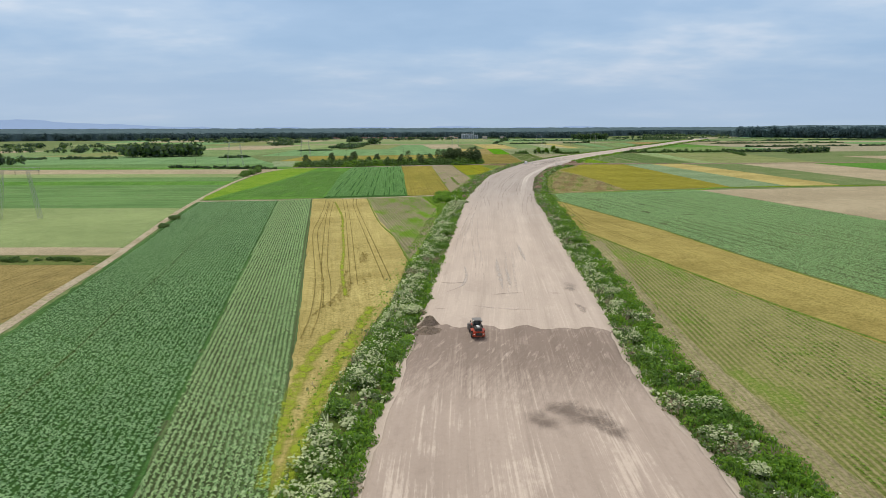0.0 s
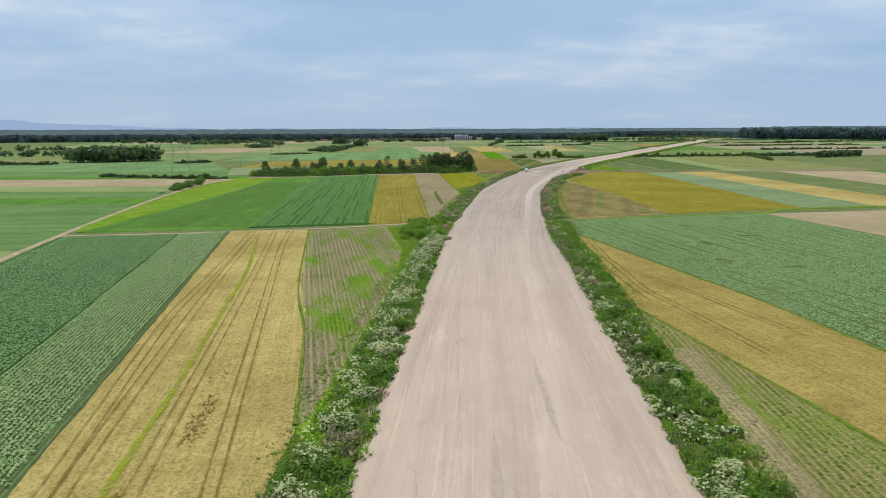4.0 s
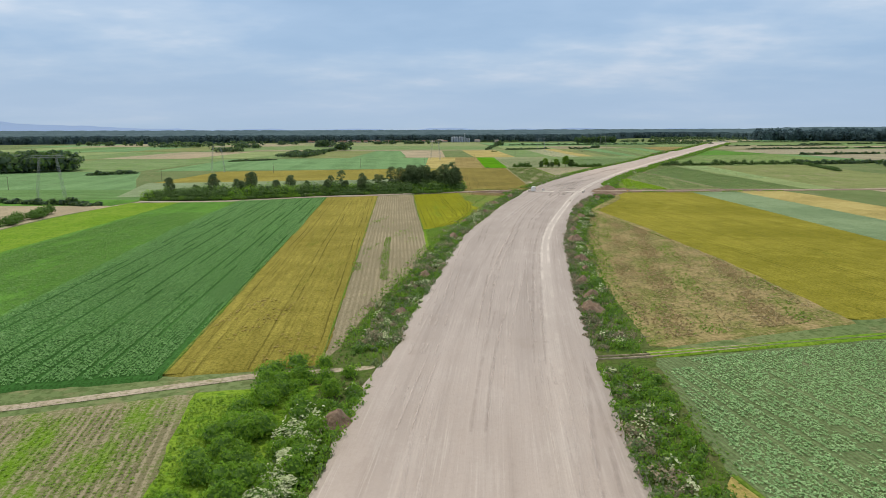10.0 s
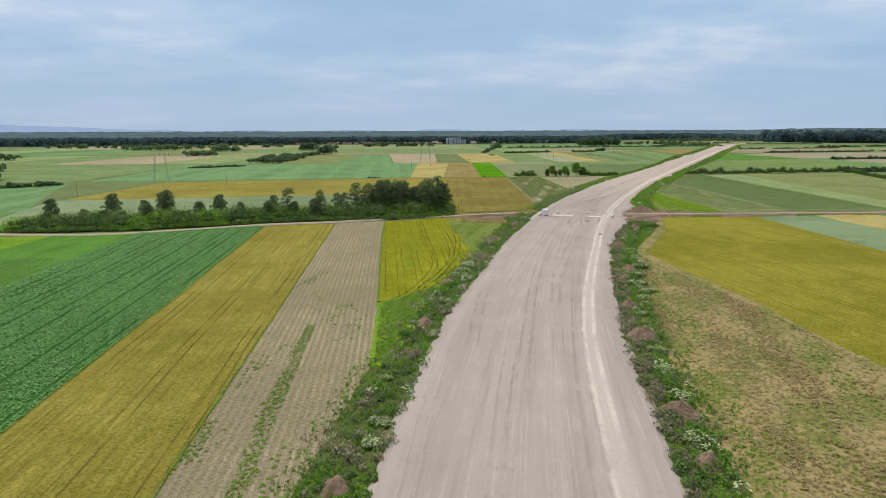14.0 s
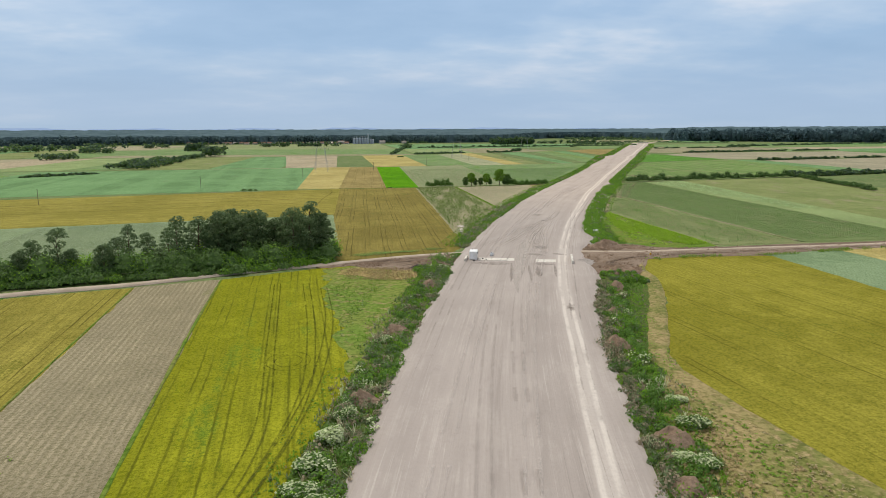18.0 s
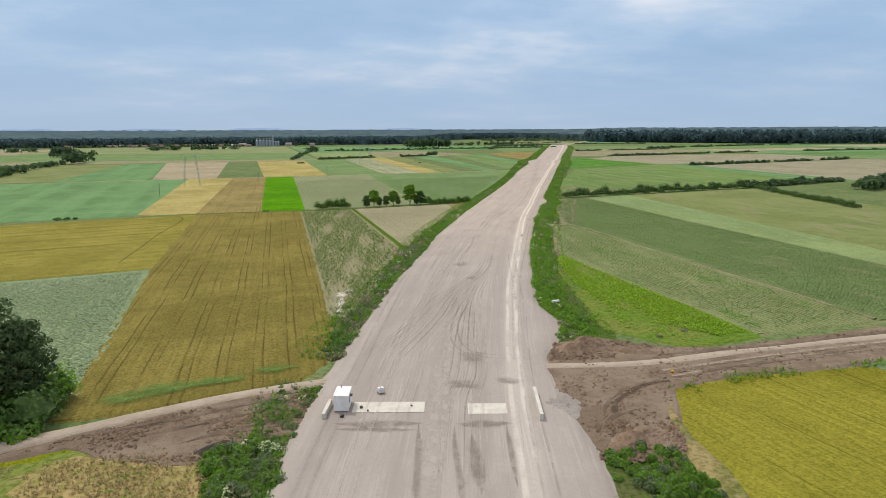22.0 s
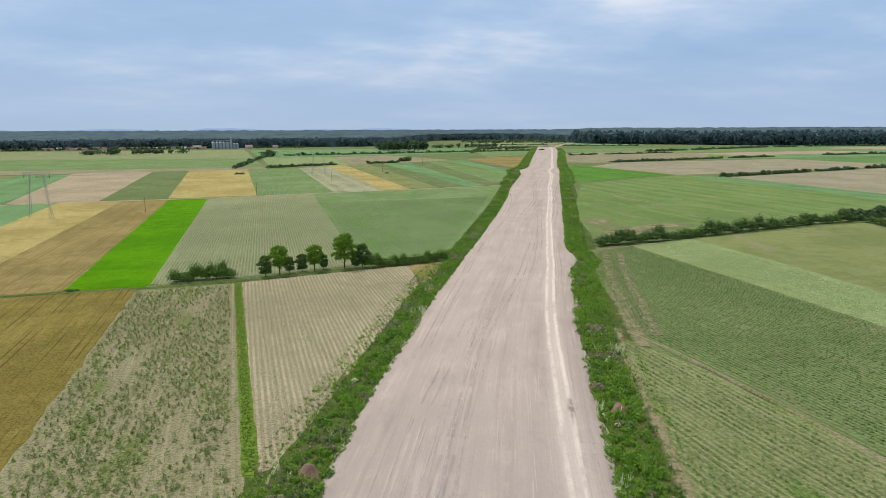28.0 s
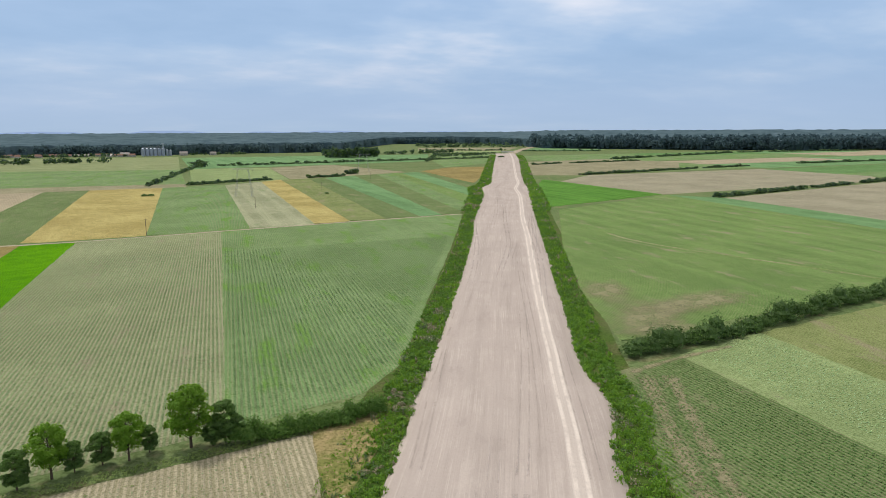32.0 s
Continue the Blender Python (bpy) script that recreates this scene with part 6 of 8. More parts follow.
crop("small green weed patch on the tilled strip", [(17.5, 468), (17.0, 484), (19.6, 485), (20.2, 474)], (1, 8), 0.5, 0.5, 0.28, 0.28, C_WEED, 0.05, 0.8, -0.4, 0.4, 0.2)
crop("lush grass in the green wedge", [(41, 552), (55, 569), (49, 540), (43.5, 510), (41.3, 509)], (1, 3), 0.6, 0.6, 0.4, 0.4, C_WEED, 0.2, 0.8, scatter=0.2)
crop("fresh weeds between two fields", [(166.4, 1005), (168.4, 1006), (164.8, 877), (163.2, 877)], (1, 30), 0.4, 0.5, 0.3, 0.4, C_WEED, 0.25, 0.8, scatter=0.2)
crop("rough grass under the row of trees", [(146, 1013), (170, 1012.5), (205, 1016), (240, 1020), (238, 1017), (205, 1012.5), (170, 1009), (146, 1010)], (1, 0.1), 0.6, 0.6, 0.35, 0.5, C_DULL, 0.1, 0.9, scatter=0.25)
C_TAWNY = crop_leaf("tawny grass", (0.25, 0.185, 0.08), (0.44, 0.345, 0.18))
wild_patch = [(84, 402), (129, 415), (133, 480), (132, 537), (127, 608), (113, 583), (99, 520), (91, 470)]
crop("drifts of pale dry grass in the wild patch", wild_patch, (1, 4), 0.6, 0.6, 0.36, 0.42, C_TAWNY, 0.2, 0.85, 0.62, 3.3, 0.4)
crop("drifts of fresh green weeds in the wild patch", wild_patch, (1, 4), 0.65, 0.65, 0.34, 0.36, C_WEED, 0.2, 0.75, 0.95, 5.1, 0.4)
crop("tawny dry grass tufts at the field corner", [(67, 715), (80, 715), (93, 711), (95, 702), (89, 694), (74, 698)], (1, 3), 0.42, 0.42, 0.22, 0.45, C_TAWNY, 1.0, 0.8, -0.35, 1.1, 0.3)
crop("scattered vivid weeds in the rough grass", [(214, 832), (213, 736), (195, 734), (187, 748), (202, 806)], (1, 3), 0.7, 0.7, 0.34, 0.6, C_VIVID, 0.3, 0.6, 0.35, 2.2, 0.4)
crop("bright weeds at the corner of the barley", [(66, 700), (88, 712), (82, 690), (74, 660), (68, 640)], (1, 4), 0.7, 0.7, 0.3, 0.4, C_WEED, 0.75, 0.5, 0.35, 0.3, 0.4)
crop("green weeds along the end of the yellow wheat", [(173, 711.5), (176, 713.5), (190, 715), (222, 712), (252, 716), (284, 717), (284, 713), (252, 711.5), (220, 708.5), (190, 710.5), (178, 708.5)], (1, 3), 0.55, 0.55, 0.3, 0.7, C_WEED, 0.6, 0.75, -0.2, 0.8, 0.3)
crop("scattered weeds on the pale stubble", [(172, 1005), (225, 1012), (221, 985), (190, 926), (177, 898), (168, 880)], (6, 140), 1.3, 1.3, 0.28, 0.25, C_DULL, 0.05, 0.25, 0.2, 2.4, 0.3)

# ---- distant woods ----
def wood(label, centres, radius, size, z0=0.0, mats=None):
    """A far wood or hedge line: many leaf sprays on crowns, one mass."""
    quads = []
    for x, y, h, r in centres:
        for k in range(3):
            c = (x + nr.normal(0, r * 0.35), y + nr.normal(0, r * 0.35), h * nr.uniform(0.35, 0.72))
            p, nn = lobe(int(20 * radius), c, (r * 0.75, r * 0.75, h * 0.34))
            quads.append(leaves(p, nn, 1.12 * size * (0.35 + 0.08 * h), 0.85))
        p, nn = lobe(int(18 * radius), (x, y, h * 0.25), (r * 0.9, r * 0.9, h * 0.3))
        quads.append(leaves(p, nn, 1.12 * size * (0.35 + 0.08 * h), 0.85))
    me = quads_mesh("far_trees", np.concatenate(quads), mats or [LEAF_DARK, FAR_LEAF], nr.integers(0, 2, sum(len(q) for q in quads)))
    tagged(new("far_trees", me), label, "trees", kind="stuff")


def strew(x0, y0, x1, y1, width, n, h0, h1, r):
    """Crowns scattered along a line; narrow lines become close low hedges with a few gaps."""
    out = []
    narrow = width < 12
    n = int(n * (2.3 if narrow else 1.0))
    dx, dy = x1 - x0, y1 - y0
    l = math.hypot(dx, dy) or 1.0
    for k in range(n):
        f = (k + tr.random()) / n if narrow else tr.random()
        if narrow and wob(x0 + dx * f, y0 + dy * f, 0.02, 5.0) > 0.42:
            continue
        w = tr.uniform(-0.5, 0.5) * width
        low = (0.45 + 0.55 * tr.random() ** 2) if narrow else 1.0
        out.append((x0 + dx * f - dy / l * w, y0 + dy * f + dx / l * w, tr.uniform(h0, h1) * low, r * tr.uniform(0.7, 1.3) * (0.85 if narrow else 1.0)))
    return out


wood("dark broadleaf wood among the fields", strew(-408, 955, -325, 1008, 48, 80, 13, 20, 8), 0.8, 1.3)
wood("dark clump of trees at a field edge", strew(-470, 735, -425, 740, 14, 10, 8, 14, 5), 1.0, 1.0)
wood("scattered bushes in a far hedge", strew(-520, 895, -400, 905, 10, 16, 4, 6.5, 4) + strew(-265, 915, -235, 950, 10, 9, 4, 6.5, 3.5), 1.0, 1.3)
wood("clump of trees far across the fields", strew(-345, 1600, -300, 1620, 30, 14, 8, 11, 7) + strew(-380, 1900, -330, 1900, 30, 12, 10, 13, 8), 0.8, 1.4)
wood("long low hedge of bushes far off", strew(-210, 1195, -160, 1240, 6, 18, 2, 3.5, 3), 0.6, 2.0)
wood("low wood of bushes far off", strew(-152, 1312, -140, 1470, 40, 70, 6, 10, 5) + strew(-140, 1470, -126, 1650, 18, 30, 5, 8, 4), 0.8, 1.3)
wood("clumps of tall trees far off", strew(-200, 1940, -165, 1960, 20, 10, 15, 19, 9) + strew(-115, 1660, -105, 1740, 12, 7, 15, 19, 8), 1.0, 1.2)
wood("hedge of bushes across distant fields", strew(232, 1696, 330, 1735, 5, 26, 3, 5.5, 4) + strew(380, 1748, 430, 1765, 5, 10, 3, 5, 4) + strew(445, 1800, 470, 1812, 6, 8, 7, 10, 4), 0.6, 1.6)
wood("bushes along a far field border", strew(190, 1690, 260, 2080, 6, 24, 4, 7, 4) + strew(246, 2070, 275, 2085, 20, 8, 9, 12, 6) + strew(300, 2100, 900, 2190, 8, 60, 4, 7, 5), 0.6, 1.6)
wood("hedges between fields beyond the platform", strew(680, 2090, 840, 2430, 6, 34, 4, 7, 4) + strew(835, 2445, 1000, 2415, 6, 18, 4, 6, 4) + strew(905, 2722, 1125, 2603, 8, 22, 5, 8, 5) + strew(1010, 3000, 1350, 2880, 14, 30, 8, 13, 7) + strew(1140, 2535, 1340, 2445, 7, 22, 4, 7, 5) + strew(1060, 3150, 1400, 3080, 30, 40, 9, 14, 8), 0.6, 1.5)
wood("thick scrub beside the far fields", strew(775, 2300, 925, 2335, 24, 34, 5, 8, 5), 0.6, 1.4)
wood("dark block of forest far off", strew(545, 2350, 662, 2355, 34, 60, 17, 22, 8), 0.8, 1.3)
wood("hedge of bushes in the far fields", strew(665, 1345, 1000, 1412, 4, 60, 3, 5.5, 3.5) + strew(730, 1648, 1100, 1712, 4, 60, 3, 5, 4) + strew(1225, 1733, 1700, 1740, 5, 60, 3, 6, 5), 0.6, 1.6)
wood("hedge of bushes in the far fields", strew(1060, 2017, 1580, 2190, 6, 80, 4, 7, 5) + strew(1580, 2195, 2100, 2141, 8, 60, 4, 7, 6) + strew(800, 1900, 1060, 1940, 5, 30, 3, 5, 4), 0.5, 1.8)
wood("dark hedge and trees beyond the pasture", strew(492, 1052, 620, 1080, 8, 36, 4, 7, 3.5) + strew(555, 1000, 640, 1040, 22, 34, 7, 10.5, 5), 0.8, 1.3)
wood("row of bushes along a far track", strew(-250, 690, -140, 655, 5, 26, 2.5, 4.5, 3) + strew(330, 437, 560, 462, 4, 34, 2, 4, 3), 0.6, 1.6)
wood("scattered trees and hedges among distant fields", strew(-900, 1480, -560, 1450, 30, 44, 7, 12, 7) + strew(-760, 1180, -480, 1150, 18, 30, 6, 11, 6) + strew(-620, 2000, -380, 2050, 40, 36, 9, 14, 8), 0.6, 1.6)
wood("scattered trees between distant fields", strew(-80, 2300, 120, 2330, 14, 24, 8, 12, 7) + strew(700, 2470, 920, 2510, 20, 26, 7, 12, 8) + strew(-900, 2200, -300, 2250, 30, 50, 9, 14, 8), 0.5, 1.8)

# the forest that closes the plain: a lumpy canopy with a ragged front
# Distance haze is put into the bluish leaf and canopy colours.
HAZED_FOREST = leaf_mat("forest canopy", (0.088, 0.142, 0.150), (0.122, 0.186, 0.190), 0.95, 0.5)
hazed_canopy_m = Mat("hazed forest canopy sheet", 0.95)
cp = hazed_canopy_m.coord("Object")
hazed_canopy_m.colour(hazed_canopy_m.mix(hazed_canopy_m.step(hazed_canopy_m.noise(cp, 0.012, 6, 0.7), 0.40, 0.58), (0.050, 0.084, 0.098), (0.080, 0.122, 0.136)))
FCX, FCY = 100.0, 500.0


def front(deg):
    """Where the forest begins, in metres from the middle of the plain, by its bearing from +y."""
    return float(np.interp(deg, [-80, -50, -38, -25, -8, 2, 12, 15, 18, 25, 27.5, 29, 40, 60, 80], [2300, 2150, 2450, 2250, 2230, 2230, 2280, 2350, 3250, 3300, 2900, 2600, 2440, 2700, 2800]))


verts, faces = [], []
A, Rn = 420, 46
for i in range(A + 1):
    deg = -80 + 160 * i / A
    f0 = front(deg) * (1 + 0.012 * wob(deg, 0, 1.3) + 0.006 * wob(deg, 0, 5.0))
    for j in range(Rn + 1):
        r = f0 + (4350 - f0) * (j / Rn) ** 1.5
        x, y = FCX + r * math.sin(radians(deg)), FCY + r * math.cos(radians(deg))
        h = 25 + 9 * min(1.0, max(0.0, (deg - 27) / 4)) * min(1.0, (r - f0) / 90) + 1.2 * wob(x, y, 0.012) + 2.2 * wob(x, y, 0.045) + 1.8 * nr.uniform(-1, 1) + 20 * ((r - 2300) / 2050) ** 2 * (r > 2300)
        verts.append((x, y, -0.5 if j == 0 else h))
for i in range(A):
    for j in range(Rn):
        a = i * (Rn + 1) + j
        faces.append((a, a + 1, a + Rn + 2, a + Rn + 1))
tagged(new("forest", mesh_from("forest", verts, faces, [hazed_canopy_m.m])), "dark forest with blue haze in its colour closing the plain at the horizon", "forest", kind="stuff")
edge = []
for k in range(1300):
    deg = tr.uniform(-62, 62)
    r = front(deg) + tr.uniform(-18, 30)
    edge.append((FCX + r * math.sin(radians(deg)), FCY + r * math.cos(radians(deg)), tr.uniform(24, 28), tr.uniform(8, 12)))
wood("ragged front row of trees along the far forest", edge, 0.5, 1.15, 0, [HAZED_FOREST, HAZED_FOREST])

# Here too the blue of the haze is part of the leaf colour.
HAZED_CONIFER = leaf_mat("dark forest leaves with haze tint", (0.078, 0.130, 0.145), (0.108, 0.168, 0.182), 0.95, 0.5)
block = []
for k in range(700):
    deg = tr.uniform(28.2, 66)
    back = k % 2
    r = front(deg) + (tr.uniform(20, 150) if back else tr.uniform(-30, 30))
    block.append((FCX + r * math.sin(radians(deg)), FCY + r * math.cos(radians(deg)), tr.uniform(41, 45) if back else tr.uniform(36, 40), tr.uniform(8, 12)))
wood("dark block of tall forest beyond the fields", block, 0.6, 1.15, 0, [HAZED_CONIFER, HAZED_CONIFER])

# blue hills beyond; their haze is a blue colour and an added glow
haze_hill_m = Mat("far hills with haze glow", 1.0)
haze_hill_m.colour((0.16, 0.22, 0.34))
haze_hill_m.b.inputs["Emission Color"].default_value = (0.30, 0.40, 0.58, 1)
haze_hill_m.b.inputs["Emission Strength"].default_value = 0.75
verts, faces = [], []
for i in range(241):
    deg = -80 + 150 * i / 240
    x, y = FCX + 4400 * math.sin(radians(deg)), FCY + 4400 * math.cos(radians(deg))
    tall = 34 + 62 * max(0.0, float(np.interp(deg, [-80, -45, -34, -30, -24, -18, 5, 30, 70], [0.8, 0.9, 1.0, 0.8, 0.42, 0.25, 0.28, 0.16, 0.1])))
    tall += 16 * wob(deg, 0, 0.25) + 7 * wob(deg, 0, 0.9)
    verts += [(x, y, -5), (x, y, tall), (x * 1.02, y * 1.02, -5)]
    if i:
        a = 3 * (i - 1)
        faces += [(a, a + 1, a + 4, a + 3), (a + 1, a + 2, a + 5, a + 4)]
tagged(new("backdrop_hills", mesh_from("backdrop_hills", verts, faces, [haze_hill_m.m], True)), "pale blue hills on the horizon with haze made by a glow", "hills", kind="structure")

# ---- things of the building site ----
PAINT_RED = plain("loader orange-red paint", (0.38, 0.045, 0.016), 0.45, 0, 0.35, 1.5, (0.22, 0.16, 0.11))
PAINT_DARK = plain("black machine paint", (0.035, 0.033, 0.032), 0.5, 0, 0.3, 2.0, (0.2, 0.16, 0.12))
PAINT_GREY = plain("grey machine steel", (0.20, 0.19, 0.18), 0.5, 0.4, 0.4, 2.0, (0.25, 0.2, 0.15))
RUBBER = plain("dusty tyre rubber", (0.05, 0.046, 0.042), 0.9, 0, 0.4, 5.0, (0.2, 0.17, 0.13))
WHITE = plain("white painted steel", (0.76, 0.77, 0.78), 0.5, 0, 0.15, 1.0, (0.6, 0.57, 0.52))
CONCRETE = plain("pale concrete", (0.60, 0.57, 0.51), 0.9, 0, 0.3, 0.8, (0.46, 0.41, 0.36))
STEEL = plain("galvanised steel", (0.34, 0.35, 0.36), 0.45, 0.7, 0.3, 0.5)
POLE_WOOD = plain("weathered pole wood", (0.13, 0.105, 0.085), 0.9, 0, 0.4, 2.0)
SILO_STEEL = plain("corrugated silo steel", (0.33, 0.375, 0.44), 0.45, 0.3, 0.2, 0.1)
ROOF_RED = plain("red roof tiles", (0.36, 0.12, 0.07), 0.85, 0, 0.4, 0.4)
PLASTER = plain("light plaster", (0.50, 0.475, 0.42), 0.9, 0, 0.25, 0.3)
SOIL = soil_mat("dug brown soil", (0.225, 0.158, 0.110), (0.290, 0.212, 0.154), (0.142, 0.098, 0.068), 0.4)
lamp_m = Mat("lamp lens", 0.2)
lamp_m.colour((0.85, 0.85, 0.8))
glass_m = Mat("tinted cab glass", 0.08)
glass_m.colour((0.02, 0.025, 0.028))
glass_m.b.inputs["Specular IOR Level"].default_value = 0.6


def box(bm, x0, x1, y0, y1, z0, z1, taper=0.0, bevel=0.04):
    v = [bm.verts.new(p) for p in ((x0, y0, z0), (x1, y0, z0), (x1, y1, z0), (x0, y1, z0), (x0 + taper, y0 + taper, z1), (x1 - taper, y0 + taper, z1), (x1 - taper, y1 - taper, z1), (x0 + taper, y1 - taper, z1))]
    f = [bm.faces.new([v[i] for i in q]) for q in ((3, 2, 1, 0), (4, 5, 6, 7), (0, 1, 5, 4), (1, 2, 6, 5), (2, 3, 7, 6), (3, 0, 4, 7))]
    if bevel:
        bmesh.ops.bevel(bm, geom=list({e for q in f for e in q.edges}), offset=bevel, segments=2, affect="EDGES", profile=0.6)


def boxes(name, list_of, mat, parent, label="", bevel=0.04):
    bm = bmesh.new()
    for b in list_of:
        box(bm, *b[:6], b[6] if len(b) > 6 else 0.0, bevel)
    return part(name, bm, mat, parent, label)


def lathe(bm, profile, sides=24, axis="x", at=(0, 0, 0)):
    rings = []
    for d, r in profile:
        ring = []
        for k in range(sides):
            a = 2 * math.pi * k / sides
            p = (d, r * math.cos(a), r * math.sin(a)) if axis == "x" else (r * math.cos(a), r * math.sin(a), d)
            ring.append(bm.verts.new(Vector(p) + Vector(at)))
        rings.append(ring)
    for a, b in zip(rings, rings[1:]):
        for k in range(sides):
            bm.faces.new((a[k], a[(k + 1) % sides], b[(k + 1) % sides], b[k]))
    bm.faces.new(rings[0][::-1])
    bm.faces.new(rings[-1])


def wheel_loader(m):
    top = new("wheel_loader")
    tagged(top, "orange-red wheel loader with black bonnet on the fresh fill", "loader")
    boxes("rear_body", [(-1.15, 1.15, -3.9, -1.0, 0.9, 1.75, 0.06), (-1.3, 1.3, -4.1, -3.55, 0.75, 1.5, 0.08)], PAINT_RED, top, "orange-red engine housing with heavy counterweight", 0.08)
    boxes("bonnet", [(-0.8, 0.8, -3.75, -1.0, 1.75, 2.35, 0.12)], PAINT_DARK, top, "black ribbed bonnet", 0.08)
    boxes("grille", [(-0.62, 0.62, -4.14, -4.08, 0.95, 1.55)] + [(-0.6, 0.6, -4.17, -4.13, 1.0 + 0.13 * k, 1.05 + 0.13 * k) for k in range(4)], PAINT_DARK, top, "dark radiator grille", 0.0)
    boxes("engine_cover", [(-0.3, 0.3, -2.9, -2.3, 2.34, 2.42)], WHITE, top, "pale vent panel on the bonnet", 0.02)
    boxes("engine_cover", [(-0.3, 0.3, -1.9, -1.4, 2.34, 2.40)], WHITE, top, "pale vent panel on the bonnet", 0.02)
    boxes("cab_floor", [(-0.85, 0.85, -1.0, 0.75, 1.35, 1.85)], PAINT_DARK, top)
    cab = boxes("cab", [(-0.8, -0.7, -0.95, -0.85, 1.85, 3.2), (0.7, 0.8, -0.95, -0.85, 1.85, 3.2), (-0.8, -0.7, 0.6, 0.7, 1.85, 3.2), (0.7, 0.8, 0.6, 0.7, 1.85, 3.2)], PAINT_DARK, top, "black cab posts", 0.01)
    boxes("cab_window", [(-0.7, 0.7, -0.93, -0.89, 1.9, 3.15)], glass_m.m, cab, "tinted glass", 0.0)
    boxes("cab_window", [(-0.7, 0.7, 0.63, 0.67, 1.9, 3.15)], glass_m.m, cab, "tinted glass", 0.0)
    boxes("cab_window", [(-0.78, -0.74, -0.85, 0.6, 1.9, 3.15)], glass_m.m, cab, "tinted glass", 0.0)
    boxes("cab_window", [(0.74, 0.78, -0.85, 0.6, 1.9, 3.15)], glass_m.m, cab, "tinted glass", 0.0)
    boxes("cab_roof", [(-0.98, 0.98, -1.15, 0.9, 3.2, 3.4, 0.08)], PAINT_GREY, top, "dark grey cab roof", 0.05)
    for x in (-0.8, 0.8):
        boxes("work_lamp", [(x - 0.12, x + 0.12, -1.22, -1.12, 3.22, 3.36)], lamp_m.m, top, "pale work lamp", 0.01)
        boxes("mirror", [(x * 1.45 - 0.12, x * 1.45 + 0.12, 0.75, 0.82, 2.4, 2.8)], PAINT_DARK, top, "", 0.01)
        boxes("tail_lamp", [(x * 1.2 - 0.14, x * 1.2 + 0.14, -4.14, -4.08, 1.2, 1.35)], lamp_m.m, top, "tail lamp", 0.0)
        boxes("fender", [(x * 1.45 - 0.3, x * 1.45 + 0.3, -2.85, -1.1, 1.62, 1.7)], PAINT_RED, top, "orange-red rear fender", 0.02)
        boxes("lift_arm", [(x * 0.8 - 0.13, x * 0.8 + 0.13, 0.9, 3.6, 0.95, 1.4, 0.05)], PAINT_RED, top, "orange-red lift arm", 0.03)
    bm = bmesh.new()
    lathe(bm, [(2.35, 0.07), (3.05, 0.07), (3.1, 0.05)], 10, "z", (0.45, -3.0, 0))
    part("exhaust", bm, PAINT_GREY, top, "upright exhaust pipe")
    boxes("front_frame", [(-0.55, 0.55, 0.6, 2.3, 0.75, 1.35, 0.05)], PAINT_DARK, top, "", 0.04)
    bm = bmesh.new()
    prof = [(3.35, 0.35), (3.3, 0.8), (3.45, 1.25), (3.75, 1.45), (3.82, 1.42), (3.55, 1.18), (3.42, 0.8), (3.5, 0.4), (4.6, 0.16), (4.6, 0.1), (3.5, 0.2)]
    sidesv = [[bm.verts.new((x, y, z)) for y, z in prof] for x in (-1.5, 1.5)]
    n = len(prof)
    for k in range(n):
        bm.faces.new((sidesv[0][k], sidesv[0][(k + 1) % n], sidesv[1][(k + 1) % n], sidesv[1][k]))
    for x in (-1.5, 1.46):
        box(bm, x, x + 0.04, 3.4, 4.3, 0.15, 1.2, 0, 0)
    part("bucket", bm, PAINT_GREY, top, "wide steel bucket with worn edge")
    for x in (-1.12, 1.12):
        for y in (-2.0, 1.35):
            bm = bmesh.new()
            lathe(bm, [(-0.3, 0.45), (-0.32, 0.66), (-0.24, 0.8), (0.24, 0.8), (0.32, 0.66), (0.3, 0.45)], 28, "x", (x, y, 0.8))
            for k in range(18):
                a = 2 * math.pi * k / 18
                mm = Matrix.Translation((x, y, 0.8)) @ Matrix.Rotation(a, 4, "X")
                vs = [bm.verts.new(mm @ Vector(p)) for p in ((-0.24, -0.05, 0.79), (0.24, -0.05, 0.79), (0.24, 0.05, 0.79), (-0.24, 0.05, 0.79), (-0.22, -0.03, 0.85), (0.22, -0.03, 0.85), (0.22, 0.03, 0.85), (-0.22, 0.03, 0.85))]
                for q in ((4, 5, 6, 7), (0, 1, 5, 4), (1, 2, 6, 5), (2, 3, 7, 6), (3, 0, 4, 7)):
                    bm.faces.new([vs[i] for i in q])
            w = part("wheel", bm, RUBBER, top, "large lugged tyre")
            bm = bmesh.new()
            s = 1 if x > 0 else -1
            lathe(bm, [(-0.34 * s, 0.1), (0.2 * s, 0.44), (0.31 * s, 0.46), (0.33 * s, 0.2), (0.36 * s, 0.18)], 20, "x", (x, y, 0.8))
            part("rim", bm, PAINT_GREY, w, "grey wheel rim")
    top.matrix_basis = m
    return top


wheel_loader(place(10.3, 116.5, ROAD_Z + 0.45, 2, 0.87))


